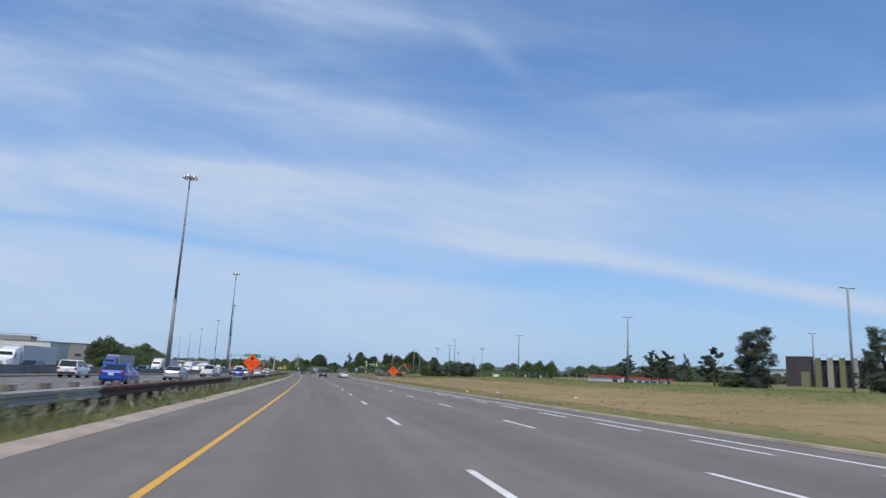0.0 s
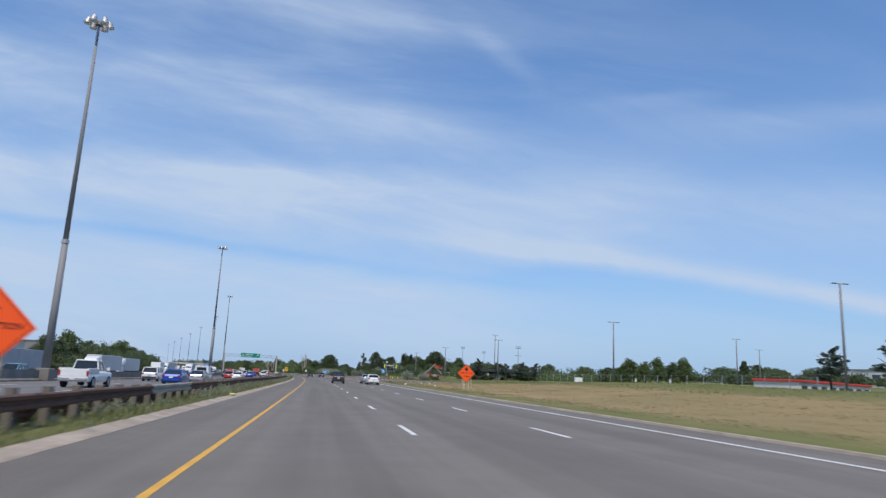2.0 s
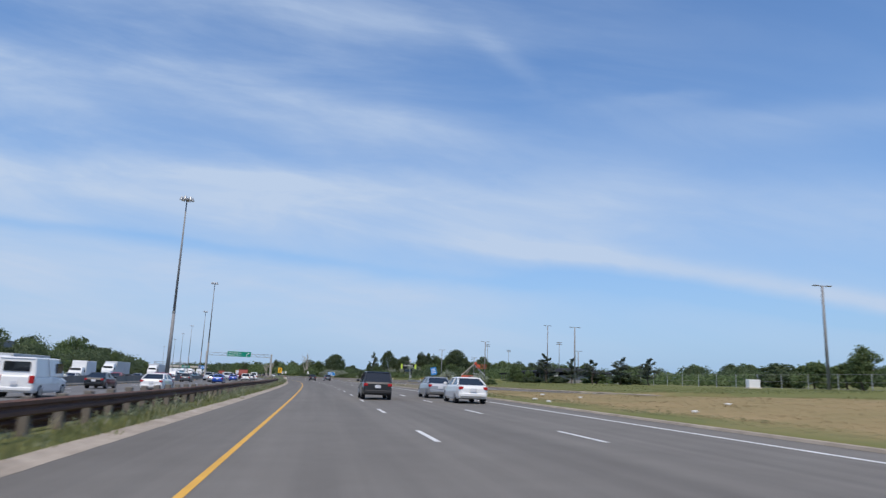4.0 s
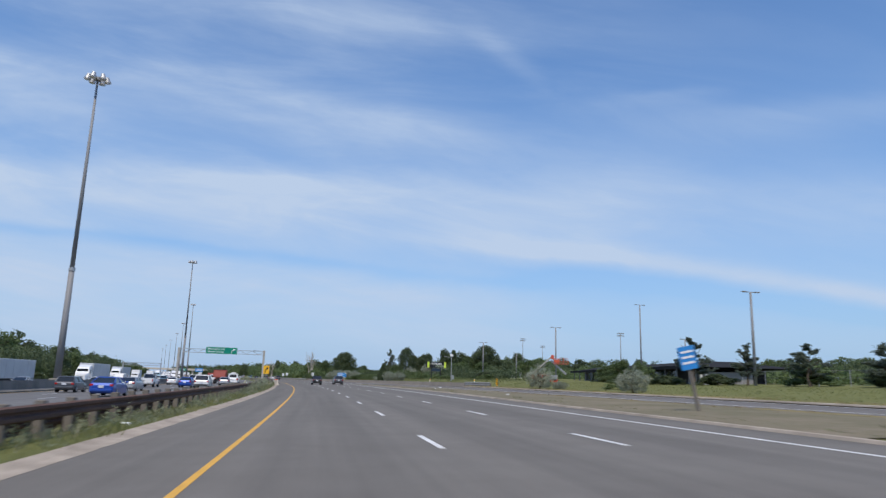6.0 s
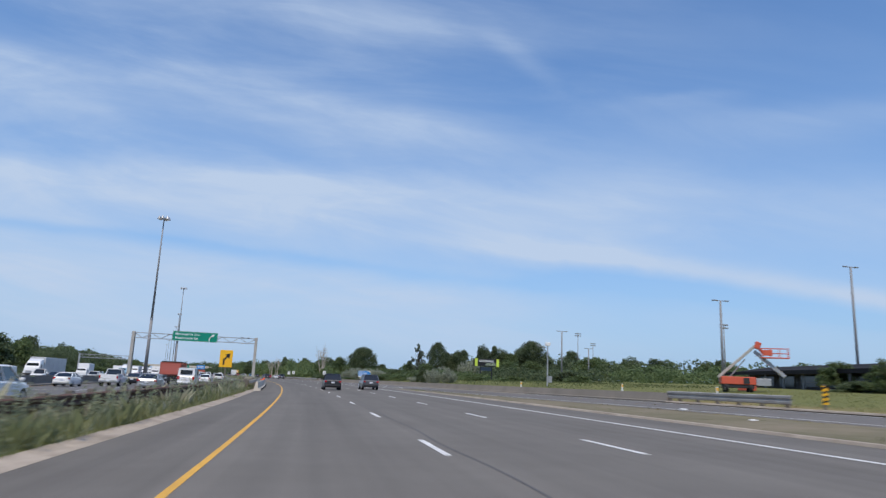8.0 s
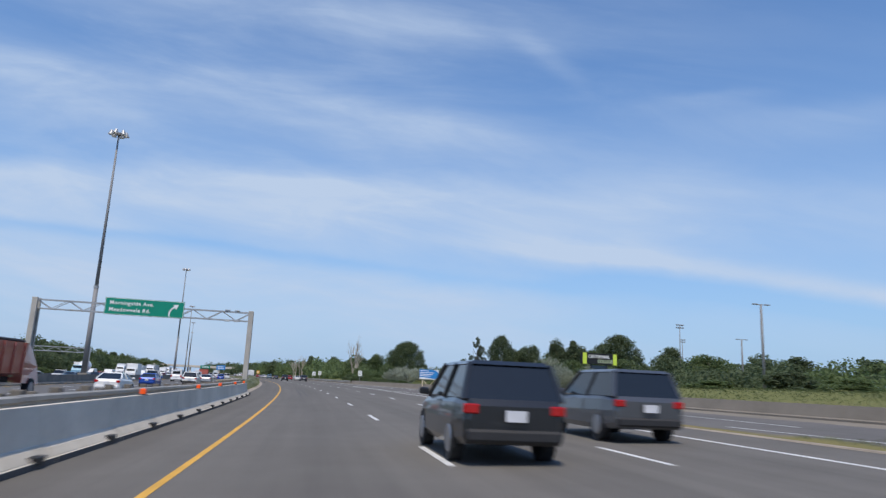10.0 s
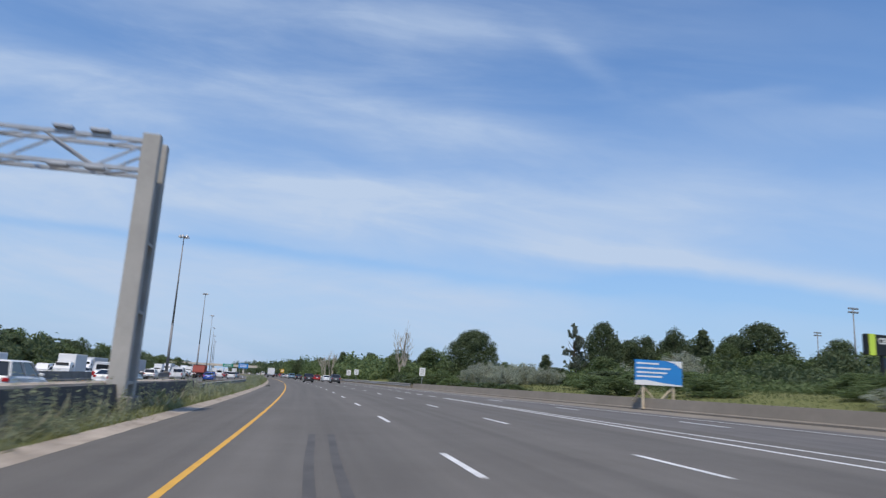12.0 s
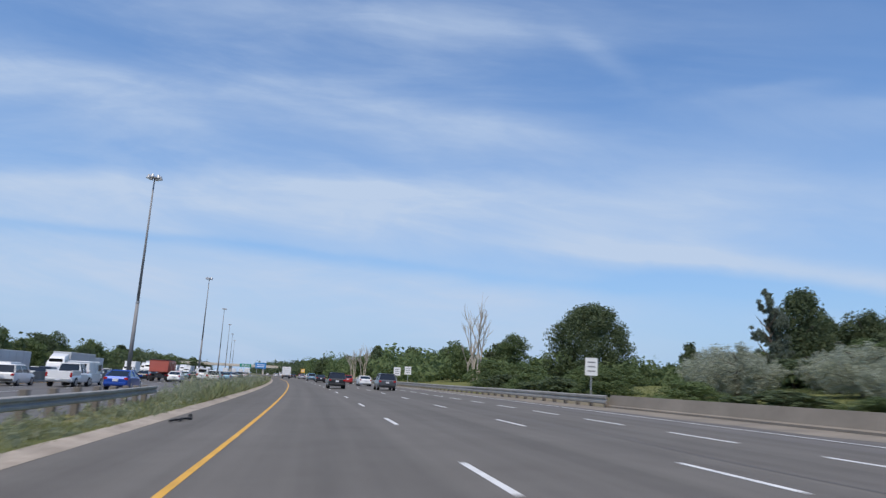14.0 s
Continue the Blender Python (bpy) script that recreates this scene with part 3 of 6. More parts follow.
LEFT_RAIL = steps((-60, -4.0), (225, -4.15), (262, -4.5), (330, -4.5))
guide_rail(-12, 118, LEFT_RAIL, [RUST, RAIL_GREY, RUST, RUST, RAIL_GREY], z0=0.45, back=True, label="rusty steel guide rail on timber posts in long weeds")
guide_rail(118, 318, LEFT_RAIL, [RUST, RUST, RUST], z0=0.49, back=True, label="rust-brown steel guide rail on timber posts in weeds")
guide_rail(416, 469, steps((416, -4.5), (450, -4.9), (462, -4.9), (469, -5.15)), [RAIL_GREY, RAIL_GREY, RAIL_GREY], z0=0.43, label="grey galvanised guide rail among tall weeds")
guide_rail(497, 640, -4.8, [RAIL_GREY, RUST, RAIL_GREY], z0=0.43, label="weathered guide rail running on through the weeds")
guide_rail(471.5, 640, lambda s: RAMP_OUT(s) - 0.25, [RAIL_GREY, RAIL_GREY, RAIL_GREY], side=-1, z0=0.20, h=0.46, label="weathered galvanised guide rail on timber posts")
guide_rail(319, 371, -3.1, [RAIL_GREY, RAIL_GREY, RAIL_GREY], z0=0.62, label="pale galvanised guide rail behind the concrete barrier blocks")
guide_rail(300, 376, -5.35, [RUST, RUST, RAIL_GREY], side=-1, z0=0.42, label="rusty guide rail on timber posts facing the express lanes")
guide_rail(285, 296, steps((285, 27.3), (296, 26.5)), [RAIL_GREY], side=-1, z0=0.28, h=0.5, label="galvanised guide rail end beside the slip road")

# ---- concrete barriers ----


BROWN_CONCRETE = mat("brown-grey weathered concrete", (0.255, 0.225, 0.187), (0.180, 0.158, 0.130), rough=0.95, scale=0.35, fine=5, bump=0.25, vary=0.05, space="world")
# on the gantry wall this dark tone puts the face's shade into the colour
DARK_CONCRETE = mat('dark toned concrete', (0.135, 0.125, 0.115), (0.085, 0.08, 0.075), rough=0.95, scale=0.4, fine=5, bump=0.3, vary=0.06, space='world')


def jersey(s0, s1, lat, material, height=0.85, piece=3.7, label="", gap=0.03, side=1, toe=0.28):
    f = lat if callable(lat) else (lambda s: lat)
    base = thing("concrete_barrier", pose(0, 0, 0), label, "barrier")
    s = s0
    while s < s1 - 0.5:
        e = min(s1, s + piece) - gap

        def sec(q, f=f):
            b = f(q)
            prof = [(0, -0.2), (0, 0.09), (-0.04 * side, 0.10), (-0.23 * side * toe / 0.28, toe), (-0.29 * side, height), (-0.44 * side, height), (-0.62 * side, 0.10), (-0.62 * side, -0.2)]
            pr = [(b + x, z) for x, z in prof]
            return pr if side > 0 else pr[::-1]
        ribbon("barrier_block", s, e, sec, material, 4, closed=True, parent=base, kind="")
        s += piece
    return base


blocks = jersey(318, 366, -1.95, CONCRETE, label="temporary concrete barrier blocks, pale grey with scuffed, sunlit-toned feet")
# toe strip colour: some scuffing, mostly the sun on the slope painted in
SUNLIT_TOE = mat("scuffed and sunlit-toned concrete", (0.60, 0.54, 0.45), (0.44, 0.40, 0.33), rough=0.95, scale=1.2, fine=8, bump=0.3, vary=0.1, space="world")
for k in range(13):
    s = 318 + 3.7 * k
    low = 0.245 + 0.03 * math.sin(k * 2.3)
    ribbon("toe", s + 0.02, s + 3.64, lambda q: [(-1.985, 0.106), (-1.985 - 0.19 * (low - 0.1) / 0.18, low + 0.006), (-2.05 - 0.19 * (low - 0.1) / 0.18, low - 0.01)], SUNLIT_TOE, 3.62, parent=blocks, kind="", label="pale toe strip, tyre scuffs and sunlit slope in one colour")
    ribbon("foot_strip", s, s + 3.67, lambda q: [(-1.944, -0.1), (-1.944, 0.085), (-2.0, 0.092)], DARK_CONCRETE, 3.67, parent=blocks, kind="", label="dark foot strip")
    # no hollow is cut: a black block paints the notch's inner shade
    part("lifting_pocket", boxed((0, 0, 0.11), (0.14, 0.34, 0.13), bevel=0.01), BLACK, blocks, "black block for the shaded hollow of a lifting pocket", m=at(s + 3.0, -1.985, 0))
jersey(378, 413, steps((378, -3.7), (413, -4.0)), DARK_CONCRETE, height=0.95, piece=8.75, label="old concrete barrier round the gantry foot, its face coloured dark as in shade")
# the pale colour stands for sunlight on the wall's top
ribbon("pier_cap", 378, 413, lambda s: [(-5.6, 0.99), (-4.45, 0.99), (-4.43, 0.94), (-4.43, 0.0), (-5.6, 0.0)], GUTTER, 4, closed=True, label="broad concrete slab round the gantry foot, coloured pale as in sun", category="concrete slab")
jersey(296, 472.2, lambda s: RAMP_OUT(s) + 0.0, BROWN_CONCRETE, height=0.66, piece=6.1, side=-1, gap=0.015, toe=0.14, label="long weathered brown-grey concrete barrier")
jersey(-120, 1500, -25.0, OLD_CONCRETE, height=1.05, piece=60, gap=0.0, label="median concrete barrier between the carriageways")
jersey(-120, 1500, -49.6, OLD_CONCRETE, height=0.9, piece=60, gap=0.0, label="concrete barrier along the far carriageway")

# ---- high masts in the median ----


def high_mast(s, lat, h):
    base = thing("high_mast_light", at(s, lat - h * bank(s), 0), "tall tapered galvanised high-mast light on the median barrier", "lamp post", "high masts along the median")
    part("foot", boxed((0, 0, 0.6), (1.3, 1.6, 1.25), bevel=0.06), OLD_CONCRETE, base, "concrete foot")
    part("lower_mast", rod(B(), (0, 0, 1.2), (0, 0, h * 0.36), 0.40, 0.31, 12), MAST, base, smooth=True)
    part("upper_mast", rod(B(), (0, 0, h * 0.36), (0, 0, h - 0.6), 0.27, 0.13, 12), MAST, base, smooth=True)
    part("collar", rod(B(), (0, 0, h * 0.355), (0, 0, h * 0.365), 0.36, 0.36, 12), GALV, base)
    ring = part("lamp_ring", rod(B(), (0, 0, h - 0.75), (0, 0, h - 0.35), 0.42, 0.36, 12), MAST, base)
    for i in range(6):
        a = i * math.pi / 3 + 0.3
        d = Vector((math.cos(a), math.sin(a), 0))
        bm = rod(B(), d * 0.3 + Vector((0, 0, h - 0.5)), d * 0.95 + Vector((0, 0, h - 0.45)), 0.05)
        part("arm", bm, MAST, base)
        bm = rod(B(), d * 1.15 + Vector((0, 0, h - 0.80)), d * 1.0 + Vector((0, 0, h - 0.12)), 0.40, 0.22, 12)
        fl = part("floodlight", bm, GALV, base, smooth=False)
        part("lens", rod(B(), d * 1.16 + Vector((0, 0, h - 0.86)), d * 1.15 + Vector((0, 0, h - 0.79)), 0.37, 0.37, 12), LENS, fl, "pale lamp glass")
    return base


for s, lat, h in ((143, -24.2, 39.4), (277, -25.5, 38.4), (424, -26.9, 38.8), (573, -27.5, 39.0), (722, -27.8, 39), (862, -27, 39), (1005, -27, 39), (1150, -27, 39), (1300, -27, 39)):
    high_mast(s, lat, h)

# ---- slim twin-headed poles over the car parks ----


def lot_pole(s, lat, h, heads=2):
    z = ground_z(s, lat)
    base = thing("street_lamp", at(s, lat - h * bank(s), z), "slim tapered car-park light pole with flat twin heads", "lamp post", "car park lights")
    part("pole", rod(B(), (0, 0, -0.3), (0, 0, h - z), 0.21, 0.14), MAST, base, smooth=True)
    bm = B()
    box(bm, (0, 0, h - z - 0.05), (1.9 if heads == 2 else 1.0, 0.09, 0.09))
    part("arm", bm, MAST, base)
    for x in ((-0.95, 0.95) if heads == 2 else (0.5,)):
        part("lamp_head", boxed((x, 0, h - z - 0.02), (0.75, 0.34, 0.14), bevel=0.03), MAST, base)
    return base


def sports_pole(s, lat, h):
    z = ground_z(s, lat)
    base = thing("floodlight_mast", at(s, lat - h * bank(s), z), "sports-field floodlight mast with a row of lamps", "lamp post", "sports floodlights")
    part("pole", rod(B(), (0, 0, -0.3), (0, 0, h - z), 0.22, 0.12), MAST, base, smooth=True)
    for r in (0, 1):
        part("crossbar", boxed((0, 0, h - z - 0.1 - r * 0.9), (3.0, 0.1, 0.1)), MAST, base)
        for i in range(4):
            part("lamp_head", boxed((-1.2 + 0.8 * i, -0.1, h - z + 0.12 - r * 0.9), (0.5, 0.4, 0.36), bevel=0.05), GALV, base)
    return base


for s, lat, h in ((94, 81, 16.5), (161, 131, 14.5), (150, 73, 15.6), (205, 65, 13.7), (328, 88, 10.2), (432.4, 91.7, 10.7), (391.6, 62.1, 12.2), (263, 146, 12.0), (270, 59, 12.8), (333, 80, 18.4), (335, 59.4, 12.8), (240, 120, 13.5)):
    lot_pole(s, lat, h)
for s, lat, h in ((422, 131, 18.3), (508, 133, 20.8), (560, 175, 20)):
    sports_pole(s, lat, h)

# ---- words ----


def words(text, size, m, material, parent, bold=0.012, name="lettering", align="CENTER", spread=1.0):
    cu = bpy.data.curves.new("lettering", "FONT")
    cu.body, cu.size, cu.extrude, cu.offset = text, size, 0.006, bold
    cu.align_x, cu.align_y, cu.space_character = align, "CENTER", spread
    tmp = bpy.data.objects.new("tmp", cu)
    me = bpy.data.meshes.new_from_object(tmp)
    bpy.data.objects.remove(tmp)
    me.materials.clear()
    me.materials.append(material)
    ob = new(name, me)
    ob.parent = parent
    ob.matrix_basis = m
    return ob


UP = pose(0, 0, 0, 90)     # stands a drawing in x, y up on its edge, facing the traffic


def diamond_sign(s, lat, side, low, distance, label, legs):
    base = thing("construction_sign", at(s, lat, 0), label, "road sign")
    r = side / math.sqrt(2)
    c = low + r
    panel = part("panel", prism(B(), [(-r, c), (0, c - r), (r, c), (0, c + r)], 0.02), ORANGE, base)
    k = r - 0.07
    e = 0.010
    for a, b in (((-k, c), (0, c - k)), ((0, c - k), (k, c)), ((k, c), (0, c + k)), ((0, c + k), (-k, c))):
        v = Vector((b[0] - a[0], 0, b[1] - a[1]))
        mid = Vector(((a[0] + b[0]) / 2, -0.014, (a[1] + b[1]) / 2))
        part("border", boxed(mid, (v.length, 0.006, e), Matrix.Rotation(-math.atan2(v.z, v.x), 4, "Y")), BLACK, panel)
    part("symbol", prism(B(), [(-0.07, c + 0.22 * r), (0.07, c + 0.22 * r), (0.07, c + 0.40 * r), (0.25, c + 0.36 * r), (0.10, c + 0.58 * r), (0, c + 0.74 * r), (-0.10, c + 0.58 * r), (-0.25, c + 0.36 * r), (-0.07, c + 0.40 * r)],
                         0.006, Matrix.Translation((0, -0.014, 0))), BLACK, panel, "black arrow symbol")
    words("CONSTRUCTION", side * 0.135, Matrix.Translation((0, -0.014, c + 0.02)) @ UP, BLACK, panel, 0.0)
    words(distance, side * 0.22, Matrix.Translation((0, -0.014, c - 0.32 * r)) @ UP, BLACK, panel, 0.006)
    if legs:
        for x, lean in ((-0.42, 0.05), (0.42, -0.05), (-0.2, 0.0), (0.55, 0.03)):
            part("leg", rod(B(), (x, 0.05, c - 0.25), (x + lean * 3, 0.15 + abs(lean), -0.1), 0.045, sides=6), PALE_WOOD, base)
        part("brace", rod(B(), (0.4, 0.1, 0.8), (1.35, 0.9, 0.1), 0.035, sides=6), PALE_WOOD, base)
    else:
        for x, lean in ((-0.36, 0.0), (0.42, 0.16)):
            part("post", rod(B(), (x, 0.07, c + 0.3), (x - lean, 0.07, -0.2), 0.055, sides=6), PALE_WOOD, base)
    return base


diamond_sign(83.5, -4.95, 1.38, 1.12, "1 km", "orange diamond construction sign on a post behind the guide rail", False)
diamond_sign(143, 18.1, 1.4, 0.85, "1 km", "orange diamond construction sign on splayed timber legs", True)

# ---- the overhead sign gantry ----


def gantry():
    base = thing("sign_gantry", at(398, -4.17, -0.2), "galvanised truss gantry over the express lanes with a green sign", "sign gantry")
    span, top, low = 23.4, 9.05, 7.95
    for x in (0, -span):
        for y in (-0.52, 0.52):
            part("post", boxed((x, y, top / 2), (0.56, 0.32, top + 0.2), bevel=0.03), POST_GREY, base)
        part("web_plate", boxed((x - 0.1, 0, top / 2 - 0.4), (0.2, 0.74, top - 0.8)), POST_GREY, base)
        part("foot", boxed((x, 0, 0.35), (0.9, 1.5, 0.9), bevel=0.05), OLD_CONCRETE, base, "concrete foot")
        for z in (1.2, 3.4, 5.6):
            part("tie", boxed((x + 0.1, 0, z), (0.3, 0.72, 0.1)), POST_GREY, base)
    for y in (-0.42, 0.42):
        for z in (low, top - 0.1):
            part("chord", boxed((-span / 2, y, z), (span, 0.12, 0.12)), GALV, base)
    n = 14
    for i in range(n):
        x0, x1 = -span * i / n, -span * (i + 1) / n
        for y in (-0.42, 0.42):
            a, b = ((x0, y, low), (x1, y, top - 0.1)) if i % 2 else ((x0, y, top - 0.1), (x1, y, low))
            part("web", rod(B(), a, b, 0.045, sides=6), GALV, base)
        part("cross_tie", rod(B(), (x0, -0.42, top - 0.1), (x1, 0.42, top - 0.1), 0.035, sides=6), GALV, base)
        part("cross_tie", rod(B(), (x0, -0.42, low), (x1, 0.42, low), 0.035, sides=6), GALV, base)
    for x in (-1.6, -2.7):
        part("luminaire", boxed((x, -0.5, top + 0.04), (0.6, 0.28, 0.12), bevel=0.03), GALV, base)
        part("luminaire", boxed((x, -0.5, low - 0.12), (0.6, 0.28, 0.12), bevel=0.03), GALV, base)
    return base


gantry()


def green_sign():
    w, h = 8.6, 1.95
    base = thing("direction_sign", at(398, -11.9, 0) @ pose(0, -0.62, 8.70), "green overhead direction sign with white lettering", "road sign")
    part("panel", boxed((-w / 2 + 0.15, 0, 0), (w, 0.08, h), bevel=0.02), GREEN_SIGN, base)
    for z in (-h / 2 + 0.06, h / 2 - 0.06):
        part("border", boxed((-w / 2 + 0.15, -0.045, z), (w - 0.1, 0.008, 0.04)), WHITE, base)
    for x in (0.09, -w + 0.21):
        part("border", boxed((x, -0.045, 0), (0.04, 0.008, h - 0.12)), WHITE, base)
    words("Morningside Ave.", 0.60, Matrix.Translation((-7.95, -0.046, 0.40)) @ UP, WHITE, base, 0.012, align="LEFT", spread=1.12)
    words("Meadowvale Rd.", 0.60, Matrix.Translation((-7.95, -0.046, -0.38)) @ UP, WHITE, base, 0.012, align="LEFT", spread=1.12)
    bm = B()
    pts = [Vector((-1.45, -0.05, -0.75)), Vector((-1.42, -0.05, -0.30)), Vector((-1.25, -0.05, 0.05)), Vector((-0.95, -0.05, 0.28))]
    for a, b in zip(pts, pts[1:]):
        v = b - a
        box(bm, (a + b) / 2, (0.17, 0.008, v.length + 0.08), Matrix.Rotation(math.atan2(v.x, v.z), 4, "Y"))
    prism(bm, [(-1.1, 0.56), (-0.45, 0.62), (-0.72, 0.02), (-0.86, 0.22)], 0.008, Matrix.Translation((0, -0.05, 0)))
    part("arrow", bm, WHITE, base, "white bent arrow")
    for x in (-1.5, -4.3, -7.2):
        part("bracket", boxed((x, 0.11, 0), (0.1, 0.16, h)), GALV, base)


green_sign()


def arrow_sign(s, lat):
    base = thing("warning_sign", at(s, lat, 0) @ Matrix.Diagonal((0.78, 1, 0.86, 1)), "yellow warning sign with a black bent arrow", "road sign")
    part("post", boxed((0, 0.06, 1.6), (0.1, 0.1, 3.5)), WOOD, base)
    part("panel", boxed((0, 0, 3.05), (1.2, 0.03, 1.5), bevel=0.01), YELLOW_SIGN, base)
    bm = B()
    for a, b in (((-0.2, 2.55), (-0.2, 3.0)), ((-0.2, 2.95), (0.12, 3.25))):
        v = Vector((b[0] - a[0], 0, b[1] - a[1]))
        box(bm, ((a[0] + b[0]) / 2, -0.02, (a[1] + b[1]) / 2), (0.16, 0.008, v.length + 0.1), Matrix.Rotation(math.atan2(v.x, v.z), 4, "Y"))
    prism(bm, [(-0.08, 3.42), (0.38, 3.52), (0.28, 3.05)], 0.008, Matrix.Translation((0, -0.02, 0)))
    part("arrow", bm, BLACK, base)


arrow_sign(307, -4.3)


def blue_board():
    base = thing("project_sign", at(410.6, 20.95, 0.45, -4), "blue and white project board on pale timber legs", "sign board")
    part("panel", boxed((0, 0, 1.62), (2.8, 0.04, 1.4)), BLUE_SIGN, base)
    part("stripe", prism(B(), [(-1.4, 0.92), (1.4, 0.92), (1.4, 0.98), (0.3, 1.06), (-0.7, 1.2), (-1.4, 1.18)], 0.01, Matrix.Translation((0, -0.026, 0))), WHITE, base, "white wave along the foot")
    part("corner", prism(B(), [(0.4, 2.31), (1.39, 2.31), (1.39, 1.9), (0.95, 2.2)], 0.01, Matrix.Translation((0, -0.026, 0))), WHITE, base, "white corner")
    for z, w in ((2.12, 1.3), (1.86, 2.0), (1.62, 1.8), (1.4, 1.5)):
        part("text_bar", boxed((-1.3 + w / 2, -0.026, z), (w, 0.01, 0.09)), WHITE, base, "unreadable white line of text")
    for x in (-0.9, 0.9):
        part("leg", boxed((x, 0.08, 0.7), (0.12, 0.1, 2.2)), PALE_WOOD, base)
        part("brace", rod(B(), (x, 0.1, 0.9), (x * 0.1, 0.15, 0.0), 0.045, sides=6), PALE_WOOD, base)
        part("brace", rod(B(), (x, 0.1, 0.8), (x, 1.4, 0.0), 0.045, sides=6), PALE_WOOD, base)


blue_board()


PALE_LIME = mat("pale lime paint", (0.50, 0.58, 0.40), (0.42, 0.50, 0.33), rough=0.6, bump=0.02)


def billboard():
    base = thing("billboard", at(432, 59.1, 0.95, 6) @ Matrix.Diagonal((0.93, 1, 0.98, 1)), "lime and black college billboard on two dark posts", "billboard")
    z = 5.0
    part("panel", boxed((0, 0, z), (8.4, 0.5, 2.1), bevel=0.03), BLACK, base)
    for x in (-3.45, 3.75):
        part("end_panel", boxed((x, -0.02, z), (0.9, 0.54, 2.12)), LIME, base, "lime end panel")
    words("CENTENNIAL", 0.84, Matrix.Translation((-2.6, -0.27, z + 0.38)) @ UP, WHITE, base, 0.02, align="LEFT")
    words("COLLEGE", 0.84, Matrix.Translation((-0.4, -0.27, z - 0.48)) @ UP, PALE_LIME, base, 0.02, align="LEFT")
    for x in (-1.9, 1.9):
        part("post", boxed((x, 0, z / 2 - 0.8), (0.28, 0.28, z + 0.6)), BLACK, base)
    part("lower_panel", boxed((0, 0, 3.2), (3.5, 0.2, 1.1)), mat("dark blue panel", (0.03, 0.05, 0.08), rough=0.5, bump=0.02), base)


billboard()


def tilted_sign():
    base = thing("information_sign", at(217, 17.0, 0) @ pose(0, 0, 0, 0, -12, 0), "small blue sign on a leaning timber post", "road sign")
    part("post", boxed((0, 0.05, 1.2), (0.12, 0.1, 2.8)), WOOD, base)
    part("panel", boxed((0, -0.02, 2.25), (0.75, 0.03, 0.95)), BLUE_SIGN, base)
    for z in (2.5, 2.28, 2.05):
        part("text_bar", boxed((0, -0.04, z), (0.55, 0.008, 0.09)), WHITE, base)


tilted_sign()


def chevron_post(s, lat):
    base = thing("hazard_marker", at(s, lat, 0), "yellow and black striped hazard marker on a post", "road sign")
    part("post", boxed((0, 0.05, 0.6), (0.1, 0.1, 1.6)), WOOD, base)
    part("panel", boxed((0, 0, 0.85), (0.32, 0.02, 0.95)), YELLOW_SIGN, base)
    for i in range(4):
        part("stripe", prism(B(), [(-0.16, 0.42 + 0.24 * i), (0.16, 0.52 + 0.24 * i), (0.16, 0.63 + 0.24 * i), (-0.16, 0.53 + 0.24 * i)], 0.008, Matrix.Translation((0, -0.014, 0))), BLACK, base)


chevron_post(283, 27.6)


FADED = mat("faded sign lettering", (0.22, 0.22, 0.23), rough=0.6, bump=0.02)


def regulatory_sign(s, lat, z, w=0.75, h=0.95, low=1.9):
    base = thing("regulatory_sign", at(s, lat, z), "small white regulatory sign on a steel post", "road sign")
    part("post", rod(B(), (0, 0.04, -0.3), (0, 0.04, low + h), 0.045, sides=6), GALV, base)
    part("panel", boxed((0, 0, low + h / 2), (w, 0.02, h), bevel=0.005), WHITE, base)
    for i in range(3):
        part("text_bar", boxed((0, -0.013, low + h * (0.25 + 0.25 * i)), (w * 0.6, 0.006, h * 0.07)), FADED, base)


regulatory_sign(482.3, 21.3, 0.3, 0.95, 1.25, 1.5)
regulatory_sign(545, 16.9, 0.1, 1.1, 1.3, 1.5)
regulatory_sign(548, 19.2, 0.2, 1.1, 1.3, 1.6)

# ---- plants ----
rng = np.random.default_rng(7)


def leaf_cloud(lumps, count, size, seed, flat=0.4, inner=0.45, slim=0.55):
    """Many small folded leaf sprays, spread through rounded lumps (x, y, z, rx, ry, rz), thickest towards the outside."""
    r = np.random.default_rng(seed)
    lumps = np.array(lumps, dtype=float)
    weight = lumps[:, 3] * lumps[:, 4] + lumps[:, 5] * lumps[:, 3]
    pick = r.choice(len(lumps), count, p=weight / weight.sum())
    d = r.normal(size=(count, 3))
    d /= np.linalg.norm(d, axis=1)[:, None]
    rad = inner + (1 - inner) * r.random(count) ** 0.55
    rad *= 1 + 0.16 * np.clip(r.normal(size=count), -2, 1.3)
    pos = lumps[pick, :3] + d * lumps[pick, 3:] * rad[:, None]
    nrm = d + 0.75 * r.normal(size=(count, 3))
    nrm[:, 2] += flat
    nrm /= np.linalg.norm(nrm, axis=1)[:, None]
    t = np.cross(nrm, r.normal(size=(count, 3)))
    t /= np.linalg.norm(t, axis=1)[:, None]
    b = np.cross(nrm, t)
    sz = size * (0.55 + 0.9 * r.random(count))[:, None]
    verts = np.stack([pos - t * sz, pos - b * sz * slim + nrm * sz * 0.12, pos + t * sz, pos + b * sz * slim + nrm * sz * 0.12], axis=1).reshape(-1, 3)
    idx = np.arange(count)[:, None] * 4
    faces = np.concatenate([idx + [0, 1, 2], idx + [0, 2, 3]]).tolist()
    return verts, faces


def raw_mesh(name, verts, faces, material):
    me = bpy.data.meshes.new(name)
    me.from_pydata(verts.tolist() if hasattr(verts, "tolist") else verts, [], faces)
    me.materials.append(material)
    return me


